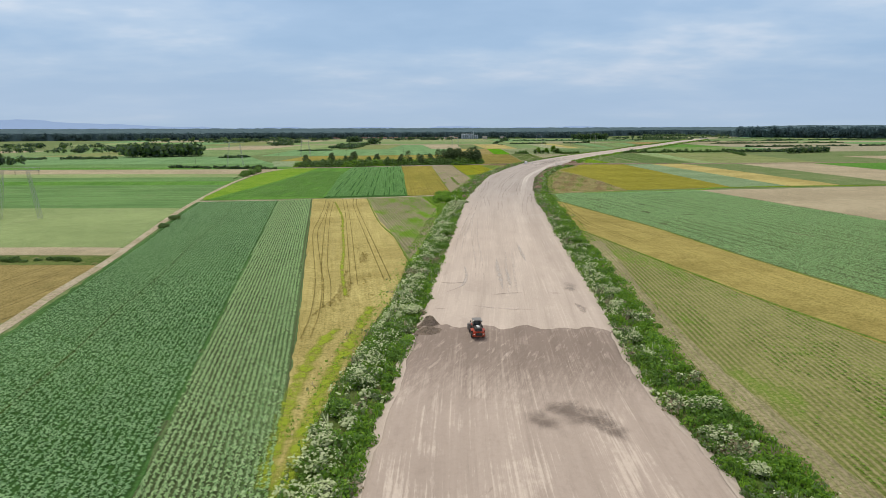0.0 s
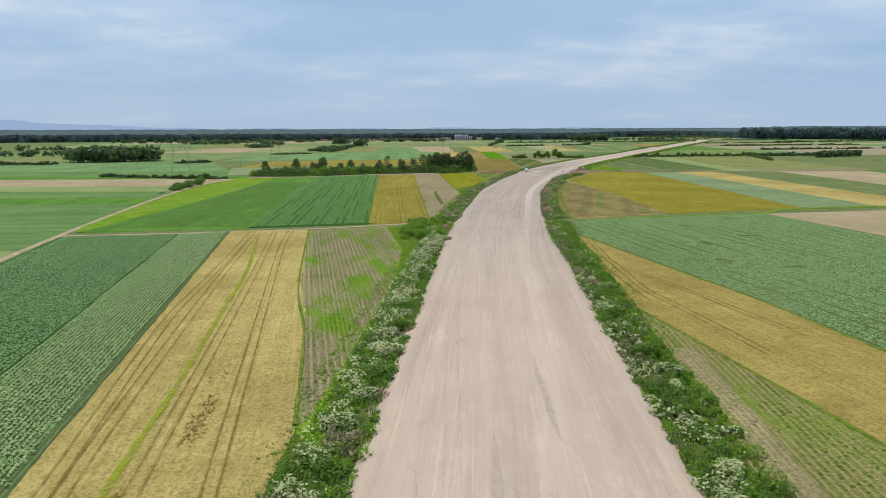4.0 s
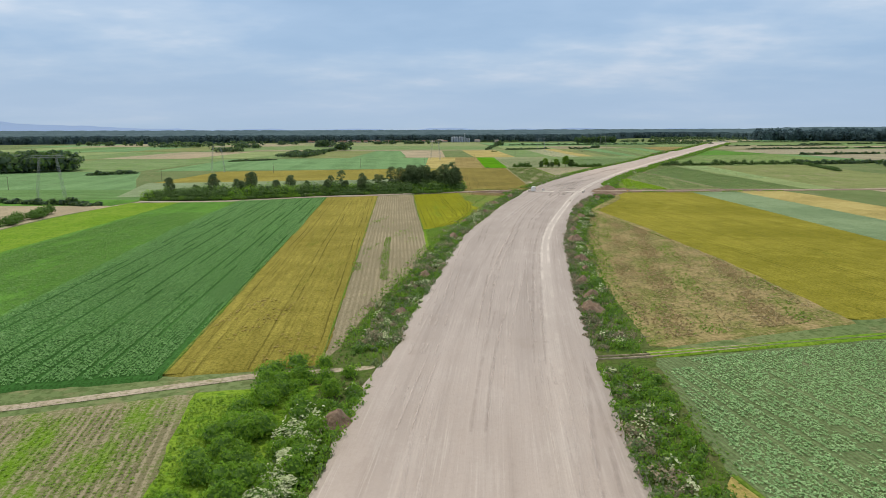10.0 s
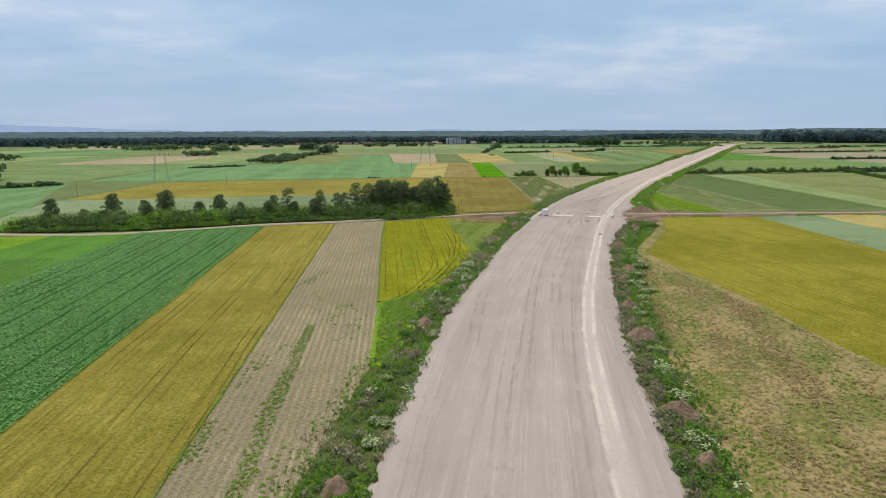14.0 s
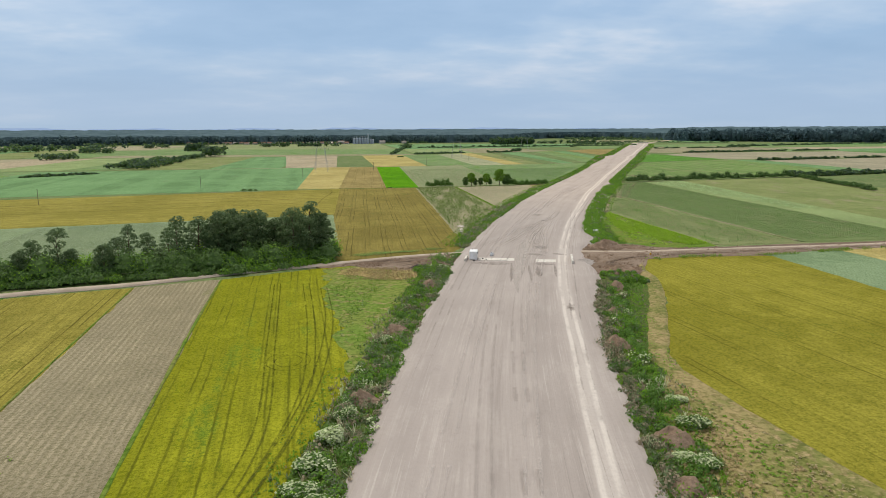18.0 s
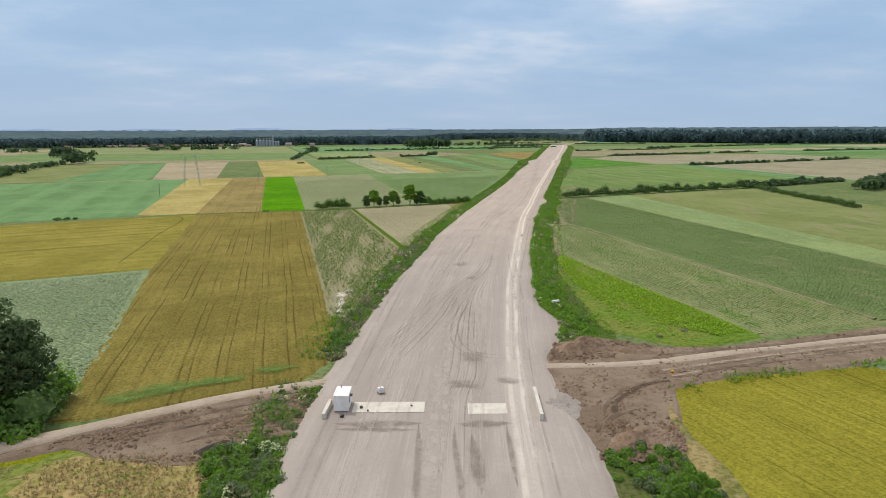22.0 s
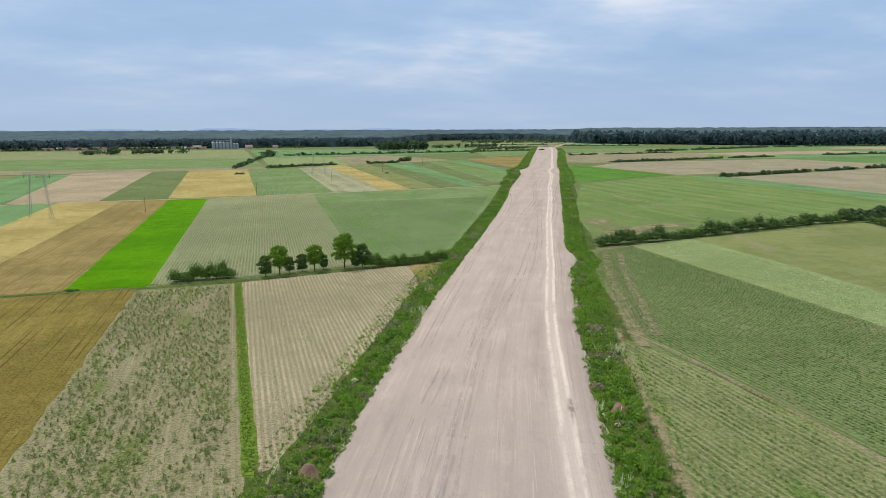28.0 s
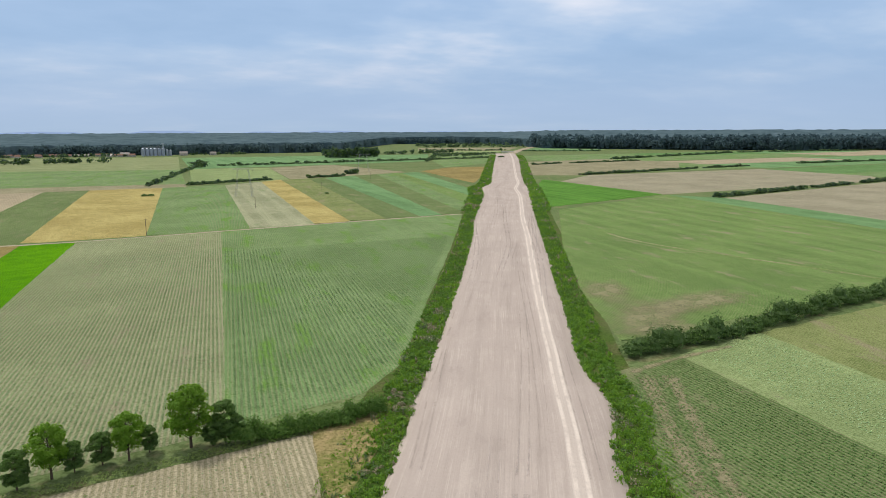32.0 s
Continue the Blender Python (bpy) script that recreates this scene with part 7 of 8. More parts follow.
def heap(label, x, y, rx, ry, h, z, mat, turn=0.0, seed=0.0, name="earth_mound", category="soil heap"):
    """A lumpy heap of loose earth."""
    verts, faces = [], []
    rings, sides = 9, 36
    for i in range(rings + 1):
        f = i / rings
        for k in range(sides):
            a = 2 * math.pi * k / sides
            n1 = 1 + 0.22 * noise.noise(Vector((math.cos(a) * 1.3, math.sin(a) * 1.3, seed)))
            px, py = rx * f * n1 * math.cos(a), ry * f * n1 * math.sin(a)
            zz = h * (math.cos(f * math.pi) * 0.5 + 0.5) ** 0.8 + h * 0.5 * (1 - f) * noise.noise(Vector((px * 0.9, py * 0.9, seed + 4))) + 0.2 * noise.noise(Vector((px * 2.2, py * 2.2, seed))) * (f < 1)
            verts.append((px, py, zz - 0.15 * (f == 1)))
        if i:
            c = (i - 1) * sides
            faces += [(c + k, c + (k + 1) % sides, c + sides + (k + 1) % sides, c + sides + k) for k in range(sides)]
    ob = new(name, mesh_from(name, verts, faces, [mat]))
    ob.matrix_basis = pose(x, y, z, 0, 0, turn)
    return tagged(ob, label, category, "heaps of earth by the road")


DAMP = ground_mat("damp sand", (0.20, 0.155, 0.125), (0.24, 0.19, 0.155), (0.15, 0.115, 0.09), 0.5, 3.0)
heap("cone of dark damp sand tipped on the road", 1.9, 123.5, 2.5, 2.2, 2.0, ROAD_Z, DAMP, 0, 1.0)
heap("flattened heap of dark damp sand", 1.6, 118.5, 2.9, 2.2, 1.0, ROAD_Z + 0.42, DAMP, 20, 2.0)
for k, (x, y, rx, ry, h) in enumerate(((76.3, 424, 3.4, 2.6, 2.1), (80, 437.5, 2.6, 2.0, 1.6), (81.5, 452, 2.6, 2.2, 1.8), (86, 468, 2.2, 1.8, 1.4), (89, 484, 2.8, 2.2, 1.8), (96, 520.5, 3.8, 2.7, 2.3), (101, 545, 3.0, 2.2, 1.8), (109.2, 573, 3.0, 2.2, 1.9), (114.5, 586, 3.2, 2.4, 2.0), (124.2, 626.5, 3.3, 2.6, 2.0), (134, 650, 2.2, 1.8, 1.4), (146.5, 675, 3.0, 2.2, 1.7), (228, 877, 1.8, 1.5, 1.4), (172.2, 873, 2.2, 1.8, 1.5), (25, 367, 2.6, 1.9, 2.0), (33, 423, 2.4, 1.8, 1.6), (39, 465, 2.0, 1.6, 1.3), (51.3, 533, 2.8, 2.1, 1.7), (58.7, 573, 2.4, 1.9, 1.5), (71.6, 609, 2.8, 2.1, 1.6), (81.2, 644.5, 3.4, 2.2, 1.8), (95.5, 688, 2.6, 2.0, 1.5))):
    heap("brown soil heap among the weeds beside the road", x, y, rx * 1.2, ry * 1.15, h * 1.15, 0.0, SOIL, k * 37, 3.0 + k)
heap("large heap of dug dark brown earth beside the crossing", 170.5, 736, 8.0, 3.6, 3.0, 0.0, SOIL, -14, 30.0)
heap("low heap of dug brown earth beside the crossing", 180, 731.5, 5.5, 2.2, 1.3, 0.1, SOIL, -25, 31.0)
heap("broad heap of broken clods beside the platform", 157.5, 696.5, 6.5, 3.0, 1.5, 0.1, SOIL, 12, 33.0)
heap("low heap of broken clods beside the platform", 152.5, 694.5, 3.2, 2.0, 0.9, 0.1, SOIL, 40, 34.0)
heap("low ridge of dug earth beside the side road", 101, 721.5, 9.0, 1.7, 0.9, 0.1, SOIL, 12, 32.0)
heap("heap of black freshly dug soil at the field corner", 95.8, 712.6, 4.6, 1.7, 1.0, 0.1, soil_mat("black soil", (0.075, 0.062, 0.055), (0.11, 0.09, 0.078), (0.045, 0.038, 0.034), 0.4), 24, 35.0)
field("trampled brown earth at the crossing", [(156, 728), (158.5, 737), (167, 741.5), (177, 742.5), (185, 733), (198, 728), (240, 728.5), (300, 727), (300, 716), (240, 715), (222, 711.5), (190, 714.5), (174.3, 711.8), (168, 702), (163.5, 692), (157, 690.5), (150.5, 693.5), (149.5, 700), (152, 712)], EARTH, 0.75, category="bare earth", name="ground_earth")
field("trampled brown earth beside the side road", [(64, 718.5), (74.5, 720), (80, 715), (89, 709.5), (95, 708.5), (100, 715.2), (107, 715), (111, 720), (116, 732), (102, 731), (88, 727.5), (76, 723.8)], EARTH, 1.25, category="bare earth", name="ground_earth")
corner = [(tr.uniform(94.5, 105), tr.uniform(698, 713), tr.uniform(0.6, 1.2), tr.uniform(0.7, 1.5), tr.choice([0, 0, 1, 1, 2])) for k in range(80)]
hedge("dense green bushes beside the crossing", [c for c in corner if c[1] > 698 + (c[0] - 103) * 1.2 and c[1] < 712.5 + (c[0] - 100) * 0.1], 230, 0.15, (WEED_MID, WEED_LIGHT, LEAF_GREY))
corner = [(tr.uniform(149.5, 159.5), tr.uniform(679, 694), tr.uniform(0.6, 1.1), tr.uniform(0.6, 1.3), tr.choice([0, 0, 1, 1, 2])) for k in range(80)]
hedge("dense green bushes beside the broken clods", [c for c in corner if c[0] > 148.5 + (692 - c[1]) * 0.1], 230, 0.15, (WEED_MID, WEED_LIGHT, LEAF_GREY))


def clods(label, poly, n, r0, r1, z, mat, seed):
    """Loose clods of earth strewn over the ground, thicker in drifts."""
    cr = np.random.default_rng(seed)
    a = np.array(poly, float)
    p = cr.uniform(a.min(0), a.max(0), (n * 4, 2))
    drift = np.array([noise.noise(Vector((x * 0.16, y * 0.16, seed * 3.1))) for x, y in p])
    p = p[inside(poly, p) & (drift + cr.normal(0, 0.18, len(p)) > 0.02)][:n]
    m = len(p)
    r = cr.uniform(r0, r1, m) * cr.uniform(0.4, 1.0, m)
    unit = np.array([(1, 0, 0), (0, 1, 0), (-1, 0, 0), (0, -1, 0), (0, 0, 0.8), (0, 0, -0.4)])
    v = unit[None] * (r[:, None, None] * cr.uniform(0.65, 1.35, (m, 6, 1))) + cr.normal(0, 0.12, (m, 6, 3)) * r[:, None, None]
    v[:, :, :2] += p[:, None, :]
    v[:, :, 2] += z + 0.2 * r[:, None]
    tri = np.array([(0, 1, 4), (1, 2, 4), (2, 3, 4), (3, 0, 4), (1, 0, 5), (2, 1, 5), (3, 2, 5), (0, 3, 5)])
    faces = (np.arange(m)[:, None, None] * 6 + tri[None]).reshape(-1, 3)
    tagged(new("earth_clods", mesh_from("earth_clods", v.reshape(-1, 3).tolist(), faces.tolist(), [mat])), label, "clods", kind="stuff")


def ridge(label, points, width, high, z, mat, seed):
    """A long low windrow of earth pushed up by a blade."""
    p = curve_at(points, 0.8)
    d = np.gradient(p, axis=0)
    d /= np.linalg.norm(d, axis=1)[:, None]
    verts, faces = [], []
    for i, (q, t) in enumerate(zip(p, d)):
        f = min(1.0, 0.1 + 0.12 * min(i, len(p) - 1 - i))
        for k, (u, h) in enumerate(((-0.5, -0.1), (-0.28, 0.55), (0.0, 1.0), (0.24, 0.6), (0.5, -0.1))):
            w = width * f * (1 + 0.35 * wob(q[0], q[1], 0.3, seed + k))
            c = q + np.array((t[1], -t[0])) * w * u
            verts.append((c[0], c[1], z + high * f * h * (1 + 0.55 * wob(c[0], c[1], 0.55, seed))))
        if i:
            a = 5 * (i - 1)
            faces += [(a + k, a + k + 1, a + k + 6, a + k + 5) for k in range(4)]
    tagged(new("earth_ridge", mesh_from("earth_ridge", verts, faces, [mat])), label, "earth ridge", "heaps of earth by the road")


east_earth = [(156, 728), (167, 740), (177, 741), (185, 732), (240, 727), (300, 726), (300, 717), (240, 716), (190, 715), (174, 712), (163, 693), (157, 691), (150, 694), (152, 712)]
west_earth = [(66, 718.5), (75, 720), (80, 715.5), (89, 710), (95, 709), (100, 715.5), (107, 715.5), (112, 721), (116, 731.5), (102, 730), (88, 727), (76, 723)]
clods("broken clods of brown earth strewn over the crossing", east_earth, 2600, 0.15, 0.5, 0.24, SOIL, 3)
clods("broken clods of brown earth beside the side road", west_earth, 1700, 0.15, 0.5, 0.36, SOIL, 4)
clods("clods round the heap of dug earth", [(160, 732), (165, 741), (180, 740), (186, 733), (176, 729)], 420, 0.25, 0.7, 0.24, SOIL, 5)
clods("clods round the broken heap beside the platform", [(148, 692), (150, 702), (160, 703), (166, 699), (162, 691), (154, 689)], 420, 0.25, 0.7, 0.24, SOIL, 6)
for pts, wide, high in (([(76, 722.5), (88, 724.5), (100, 727.5), (113, 729.8)], 1.5, 0.5), ([(84, 720), (96, 722.5), (112, 726.5)], 1.8, 0.45), ([(90, 715.5), (100, 718.5), (110, 722.5)], 1.4, 0.4)):
    ridge("low ridge of pushed brown earth along the side road", pts, wide, high, 0.36, EARTH, wide * 7)
for pts, wide, high in (([(181, 717), (200, 717.5), (240, 718), (290, 718.5)], 1.3, 0.4), ([(184, 728), (210, 725.5), (250, 725.5), (295, 725)], 1.6, 0.5), ([(155, 703), (159, 709), (166, 714), (177, 716.5)], 1.4, 0.4), ([(152, 699), (157, 704), (164, 706)], 1.6, 0.45)):
    ridge("low ridge of pushed brown earth at the crossing", pts, wide, high, 0.22, EARTH, wide * 5)

# the concrete culvert under the crossing, the cabin and small gear
SX, SY = Vector((0.955, -0.297, 0)), 17.3
turn_c = math.degrees(math.atan2(-0.297, 0.955))


def thing_box(name, label, category, x, y, z, size, mat, turn, bevel=0.04):
    bm = bmesh.new()
    box(bm, -size[0] / 2, size[0] / 2, -size[1] / 2, size[1] / 2, 0, size[2], 0, bevel)
    me = bpy.data.meshes.new(name)
    bm.to_mesh(me)
    bm.free()
    me.materials.append(mat)
    ob = new(name, me)
    ob.matrix_basis = pose(x, y, z, 0, 0, turn)
    return tagged(ob, label, category)


thing_box("concrete_slab", "long pale concrete slab set flush in the sand", "concrete slab", 123.3, 718.1, ROAD_Z - 0.2, (12.0, 4.2, 0.30), CONCRETE, turn_c)
thing_box("concrete_slab", "short pale concrete slab set flush in the sand", "concrete slab", 138.8, 712.5, ROAD_Z - 0.2, (6.5, 4.2, 0.29), CONCRETE, turn_c)
thing_box("parapet_wall", "low white concrete parapet at the edge of the platform", "parapet", 147.3, 711.0, 0.0, (0.6, 11.5, 1.9), CONCRETE, -19, 0.05)
thing_box("parapet_wall", "low white concrete parapet beside the cabin", "parapet", 113.2, 719.6, 0.0, (0.6, 6.0, 1.7), CONCRETE, -19, 0.05)
heap("spread of loose grey gravel fill beside the white parapet", 151.0, 711.0, 4.2, 6.2, 0.45, 0.40, soil_mat("loose grey gravel", (0.300, 0.270, 0.248), (0.345, 0.312, 0.288), (0.215, 0.192, 0.176)), -19, 41.0, "gravel_fill", "gravel")


def cabin(m):
    top = new("site_cabin")
    tagged(top, "white container cabin standing on the sand platform", "cabin")
    bm = bmesh.new()
    box(bm, -1.2, 1.2, -2.1, 2.1, 0.12, 2.7, 0, 0.05)
    part("body", bm, WHITE, top)
    for k in range(8):
        boxes("rib", [(-1.23, -1.2, -1.8 + 0.5 * k, -1.72 + 0.5 * k, 0.3, 2.5)], WHITE, top, "", 0.0)
    boxes("roof", [(-1.27, 1.27, -2.17, 2.17, 2.7, 2.84)], WHITE, top, "white flat roof", 0.03)
    boxes("window", [(1.19, 1.22, -1.4, -0.4, 1.2, 2.1)], glass_m.m, top, "dark window", 0.0)
    boxes("window_frame", [(1.2, 1.24, -1.48, -1.4, 1.12, 2.18), (1.2, 1.24, -0.4, -0.32, 1.12, 2.18), (1.2, 1.24, -1.48, -0.32, 1.12, 1.2), (1.2, 1.24, -1.48, -0.32, 2.1, 2.18)], PAINT_GREY, top, "", 0.0)
    door = boxes("door", [(1.18, 1.23, 0.4, 1.3, 0.2, 2.2)], WHITE, top, "white door", 0.01)
    boxes("door_handle", [(1.23, 1.28, 0.48, 0.56, 1.15, 1.2)], PAINT_DARK, door, "", 0.0)
    boxes("skid", [(-1.1, -0.9, -2.0, 2.0, 0.0, 0.13), (0.9, 1.1, -2.0, 2.0, 0.0, 0.13)], PAINT_GREY, top, "", 0.01)
    bm = bmesh.new()
    lathe(bm, [(2.8, 0.09), (3.3, 0.09), (3.32, 0.15), (3.4, 0.13)], 12, "z", (-0.4, 1.5, 0))
    part("flue", bm, STEEL, top, "short metal flue")
    boxes("air_conditioner", [(1.22, 1.6, -0.1, 0.3, 1.9, 2.3)], PAINT_GREY, top, "grey cooling box", 0.02)
    top.matrix_basis = m


cabin(pose(116.0, 720.6, ROAD_Z + 0.02, 0, 0, turn_c))


def ibc(m):
    top = new("water_tank")
    tagged(top, "white plastic water tank in a steel cage on a pallet", "tank")
    bm = bmesh.new()
    box(bm, -0.5, 0.5, -0.45, 0.45, 0.16, 1.1, 0, 0.08)
    part("tank", bm, WHITE, top)
    boxes("cage", [(x - 0.012, x + 0.012, y - 0.012, y + 0.012, 0.14, 1.14) for x in (-0.53, 0, 0.53) for y in (-0.48, 0.48)] + [(-0.54, 0.54, y - 0.012, y + 0.012, z, z + 0.03) for y in (-0.48, 0.48) for z in (0.35, 0.7, 1.1)], STEEL, top, "steel cage", 0.0)
    boxes("pallet", [(-0.55, 0.55, -0.5, 0.5, 0.1, 0.14)] + [(x - 0.06, x + 0.06, -0.5, 0.5, 0.0, 0.1) for x in (-0.48, 0, 0.48)], POLE_WOOD, top, "wooden pallet", 0.0)
    bm = bmesh.new()
    lathe(bm, [(1.08, 0.13), (1.16, 0.13), (1.17, 0.1)], 14, "z")
    part("lid", bm, PAINT_DARK, top, "dark screw lid")
    top.matrix_basis = m


ibc(pose(123.3, 724.5, ROAD_Z, 0, 0, 10))
bm = bmesh.new()
lathe(bm, [(0, 0.24), (0.05, 0.29), (0.3, 0.29), (0.6, 0.29), (0.84, 0.29), (0.88, 0.25)], 20, "z")
ob = new("barrel")
part("drum", bm, plain("yellow drum paint", (0.62, 0.42, 0.03), 0.5, 0, 0.3, 4.0), ob)
bm = bmesh.new()
lathe(bm, [(0.36, 0.30), (0.38, 0.31), (0.52, 0.31), (0.54, 0.30)], 20, "z")
part("band", bm, PAINT_RED, ob, "red band")
ob.matrix_basis = pose(179, 718, 0.1, 0, 0, 0)
tagged(ob, "yellow steel barrel with a red band on bare earth", "barrel")
gr = random.Random(9)
for x, y, s in ((118.8, 719.0, 0.5), (115.2, 716.6, 0.6), (127.0, 717.2, 0.3), (119.6, 717.4, 0.35)):
    thing_box("tool_box", "small dark tool box on the concrete", "tool box", x, y, ROAD_Z + 0.15 if x > 116.4 else ROAD_Z + 0.02, (s, s * 0.7, s * 0.6), PAINT_DARK, gr.uniform(0, 90), 0.02)
thing_box("pipe_piece", "white piece of plastic pipe lying in the weeds", "pipe", 181.5, 772, 0.75, (0.7, 2.4, 0.5), WHITE, -75, 0.12)

# wheel marks of turning vehicles at the crossing
MARK = soft_mat("pressed pale sand", (0.50, 0.452, 0.41), 0.66)
# Tone of turned sand, also used to paint the trench shade by the slabs.
TURNED_AND_SHADE = soft_mat("turned sand and trench shade", (0.235, 0.200, 0.178), 0.45, 0.6)
DARKMARK = soft_mat("turned grey sand", (0.235, 0.205, 0.185), 0.45)


mark_level = [ROAD_Z + 0.03]


def mark(points, width, mat):
    mark_level[0] += 0.0008
    z = mark_level[0]
    p = curve_at(points, 2.0)
    d = np.gradient(p, axis=0)
    d /= np.linalg.norm(d, axis=1)[:, None]
    verts, faces = [], []
    for i, (q, t) in enumerate(zip(p, d)):
        s = np.array((t[1], -t[0])) * (1.7 * width * (0.5 + 0.12 * wob(q[0], q[1], 0.4)) * min(1.0, 0.1 + min(i, len(p) - 1 - i) * max(0.08, 3.2 / len(p))))
        verts += [(*(q - s), z), (*(q + s), z)]
        if i:
            a = 2 * (i - 1)
            faces.append((a, a + 1, a + 3, a + 2))
    tagged(new("road_mark", across(mesh_from("road_mark", verts, faces, [mat]), [k % 2 for k in range(len(verts))])), "strip on the sand for wheel track, scrape and trench shade", "wheel track", kind="structure")


mr = random.Random(21)
for k in range(20):
    off = 0.62 * k + mr.uniform(-0.4, 0.4)
    for side in (0.0, 1.75):
        o = off + side
        mark([(123 + o * 1.1 + mr.uniform(-0.4, 0.4), 743 - o * 0.2), (139 + o, 766), (150 + o * 0.8, 784 + mr.uniform(-1, 1)), (162 + o * 0.5, 800), (175 + o * 0.4, 818), (189 + o * 0.3, 845)][mr.choice((0, 0, 1)):mr.choice((4, 5, 6))], mr.uniform(0.13, 0.26), (MARK, DARKMARK, MARK)[k % 3])
for k in range(8):
    off = 1.1 * k + mr.uniform(-0.3, 0.3)
    for side in (0.0, 1.75):
        o = off + side
        mark([(121 + o, 694), (129 + o, 716), (136 + o, 730), (145 + o * 0.8, 752), (158 + o * 0.6, 782), (172 + o * 0.5, 808)][mr.choice((0, 1)):mr.choice((5, 6))], mr.uniform(0.18, 0.36), (MARK, MARK, DARKMARK)[k % 3])
for off in (0.0, 1.8):
    mark([(157, 733 + off), (148 + off * 0.5, 736 + off), (144 + off, 744), (148 + off, 760), (162 + off, 788)], 0.3, DARKMARK)


# The bands below the slabs are trench shade painted as dark strips.
for line_, wide in (([(113.5, 714.6), (119, 712.6), (127, 710.2)], 2.2), ([(113.2, 712.6), (119, 710.6), (125.5, 708.2)], 1.2), ([(132, 708.6), (136, 707.2), (140.5, 705.8)], 2.2), ([(126.4, 710.5), (124, 702), (121, 692), (118.5, 684)], 0.9), ([(131.5, 708), (129, 700), (126.5, 690), (124, 682)], 0.8), ([(139.5, 706), (136.5, 697), (133.5, 688)], 0.7), ([(133, 704), (130.5, 695), (128.5, 688)], 1.6)):
    mark(line_, wide, TURNED_AND_SHADE)
mark([(148, 764), (139.5, 742), (134.5, 726), (131, 716), (126.5, 703), (122, 690), (117, 672)], 2.6, MARK)
mark([(150, 764), (141, 742), (136, 726), (132.5, 716), (128, 703), (123.5, 690)], 1.2, MARK)


# scrapes and faint wheel arcs on the fresh sand before the fill
for line_, wide, mat in (([(16.5, 147.2), (20, 148.4), (24, 148.6)], 0.8, TURNED_AND_SHADE), ([(2.5, 135.3), (4, 135.7), (5.6, 135.4)], 0.6, TURNED_AND_SHADE), ([(29.5, 148.4), (32.4, 147.6)], 0.6, TURNED_AND_SHADE), ([(33.6, 139), (34.2, 135), (33.4, 130.5)], 1.4, TURNED_AND_SHADE), ([(19.5, 152), (20.4, 163), (21.2, 176), (22.5, 190)], 1.0, MARK), ([(21.5, 152), (22.6, 164), (23.4, 178)], 0.7, MARK), ([(30.4, 186), (31.2, 200), (32.3, 217)], 0.8, MARK), ([(11, 138.4), (15, 136.2), (20, 134.6), (24.5, 134.2)], 0.5, MARK), ([(5, 160.4), (8, 159.2), (11.5, 160.2)], 0.8, DARKMARK), ([(6, 150), (10, 156), (12, 166), (12.5, 180)], 0.7, MARK)):
    mark(line_, wide, mat)


def stain(x, y, rx, ry, turn, mat=DARKMARK, lift=0.0, label="patch of turned grey sand on the platform", category="sand patch", name="road_mark"):
    ring = []
    for k in range(28):
        a = 2 * math.pi * k / 28
        f = 1 + 0.5 * wob(math.cos(a) * 1.4 + x, math.sin(a) * 1.4 + y, 1.0)
        ring.append((1.35 * rx * f * math.cos(a), 1.35 * ry * f * math.sin(a), 0.0))
    ob = new(name, across(mesh_from(name, ring + [(0, 0, 0)], [(k, (k + 1) % 28, 28) for k in range(28)], [mat]), [0.0] * 28 + [0.5]))
    mark_level[0] += 0.002
    ob.matrix_basis = pose(x, y, mark_level[0] + lift, 0, 0, turn)
    tagged(ob, label, category, kind="structure")


for x, y, rx, ry in ((174, 828, 2.4, 3.8), (170, 807, 1.6, 2.2), (145, 737, 2.6, 3.6), (138.5, 724, 3.2, 2.0), (147, 723, 2.4, 1.6)):
    stain(x, y, rx, ry, -27)
for x, y, rx, ry, turn in ((126, 790, 1.6, 5.5, -12), (128.5, 800, 1.8, 5.0, -24), (131.5, 804.5, 1.2, 2.6, -30), (125, 783, 0.9, 3.0, -5)):
    stain(x, y, rx, ry, turn, soft_mat("washed-out pale sand", (0.62, 0.565, 0.48), 0.9, 0.6), -0.52)
for x, y, rx, ry, turn in ((352, 1058, 24, 12, 30), (378, 1066, 26, 9, 10), (358, 1092, 16, 10, 60), (345, 1045, 14, 6, 5)):
    stain(x, y, rx, ry, turn, soft_mat("pale soil under thin crop", (0.285, 0.270, 0.152), 0.8, 0.15), -0.52, "thin pale patch in the green crop", "bare patch", "ground_bare_patch")
for x, y, rx, ry in ((88, 740, 8.0, 2.6), (97, 741, 5.0, 2.0), (80, 737, 5.0, 2.4), (106, 744, 4.0, 1.8)):
    stain(x, y, rx, ry, 8, soft_mat("green growth low in the wheat", (0.125, 0.215, 0.055), 0.75, 0.25), -0.42, "green weeds showing through the lower end of the wheat", "weeds", "ground_weeds")
WET = soft_mat("wet dark sand", (0.175, 0.140, 0.118), 0.55, 0.5)
for x, y, rx, ry, turn in ((21.5, 80.6, 3.4, 3.0, 0), (23.6, 76.6, 1.8, 3.4, 8), (19.0, 83.6, 2.4, 1.8, 30), (15.5, 79.5, 1.8, 2.6, 10)):
    stain(x, y, rx, ry, turn, WET, 0.46)
stain(35.6, 153, 1.3, 4.8, -8)
for x, y, rx, ry, turn in ((219.8, 880, 0.55, 5.5, -26), (125.4, 655, 1.0, 3.4, -20)):
    stain(x, y, rx, ry, turn, WET)


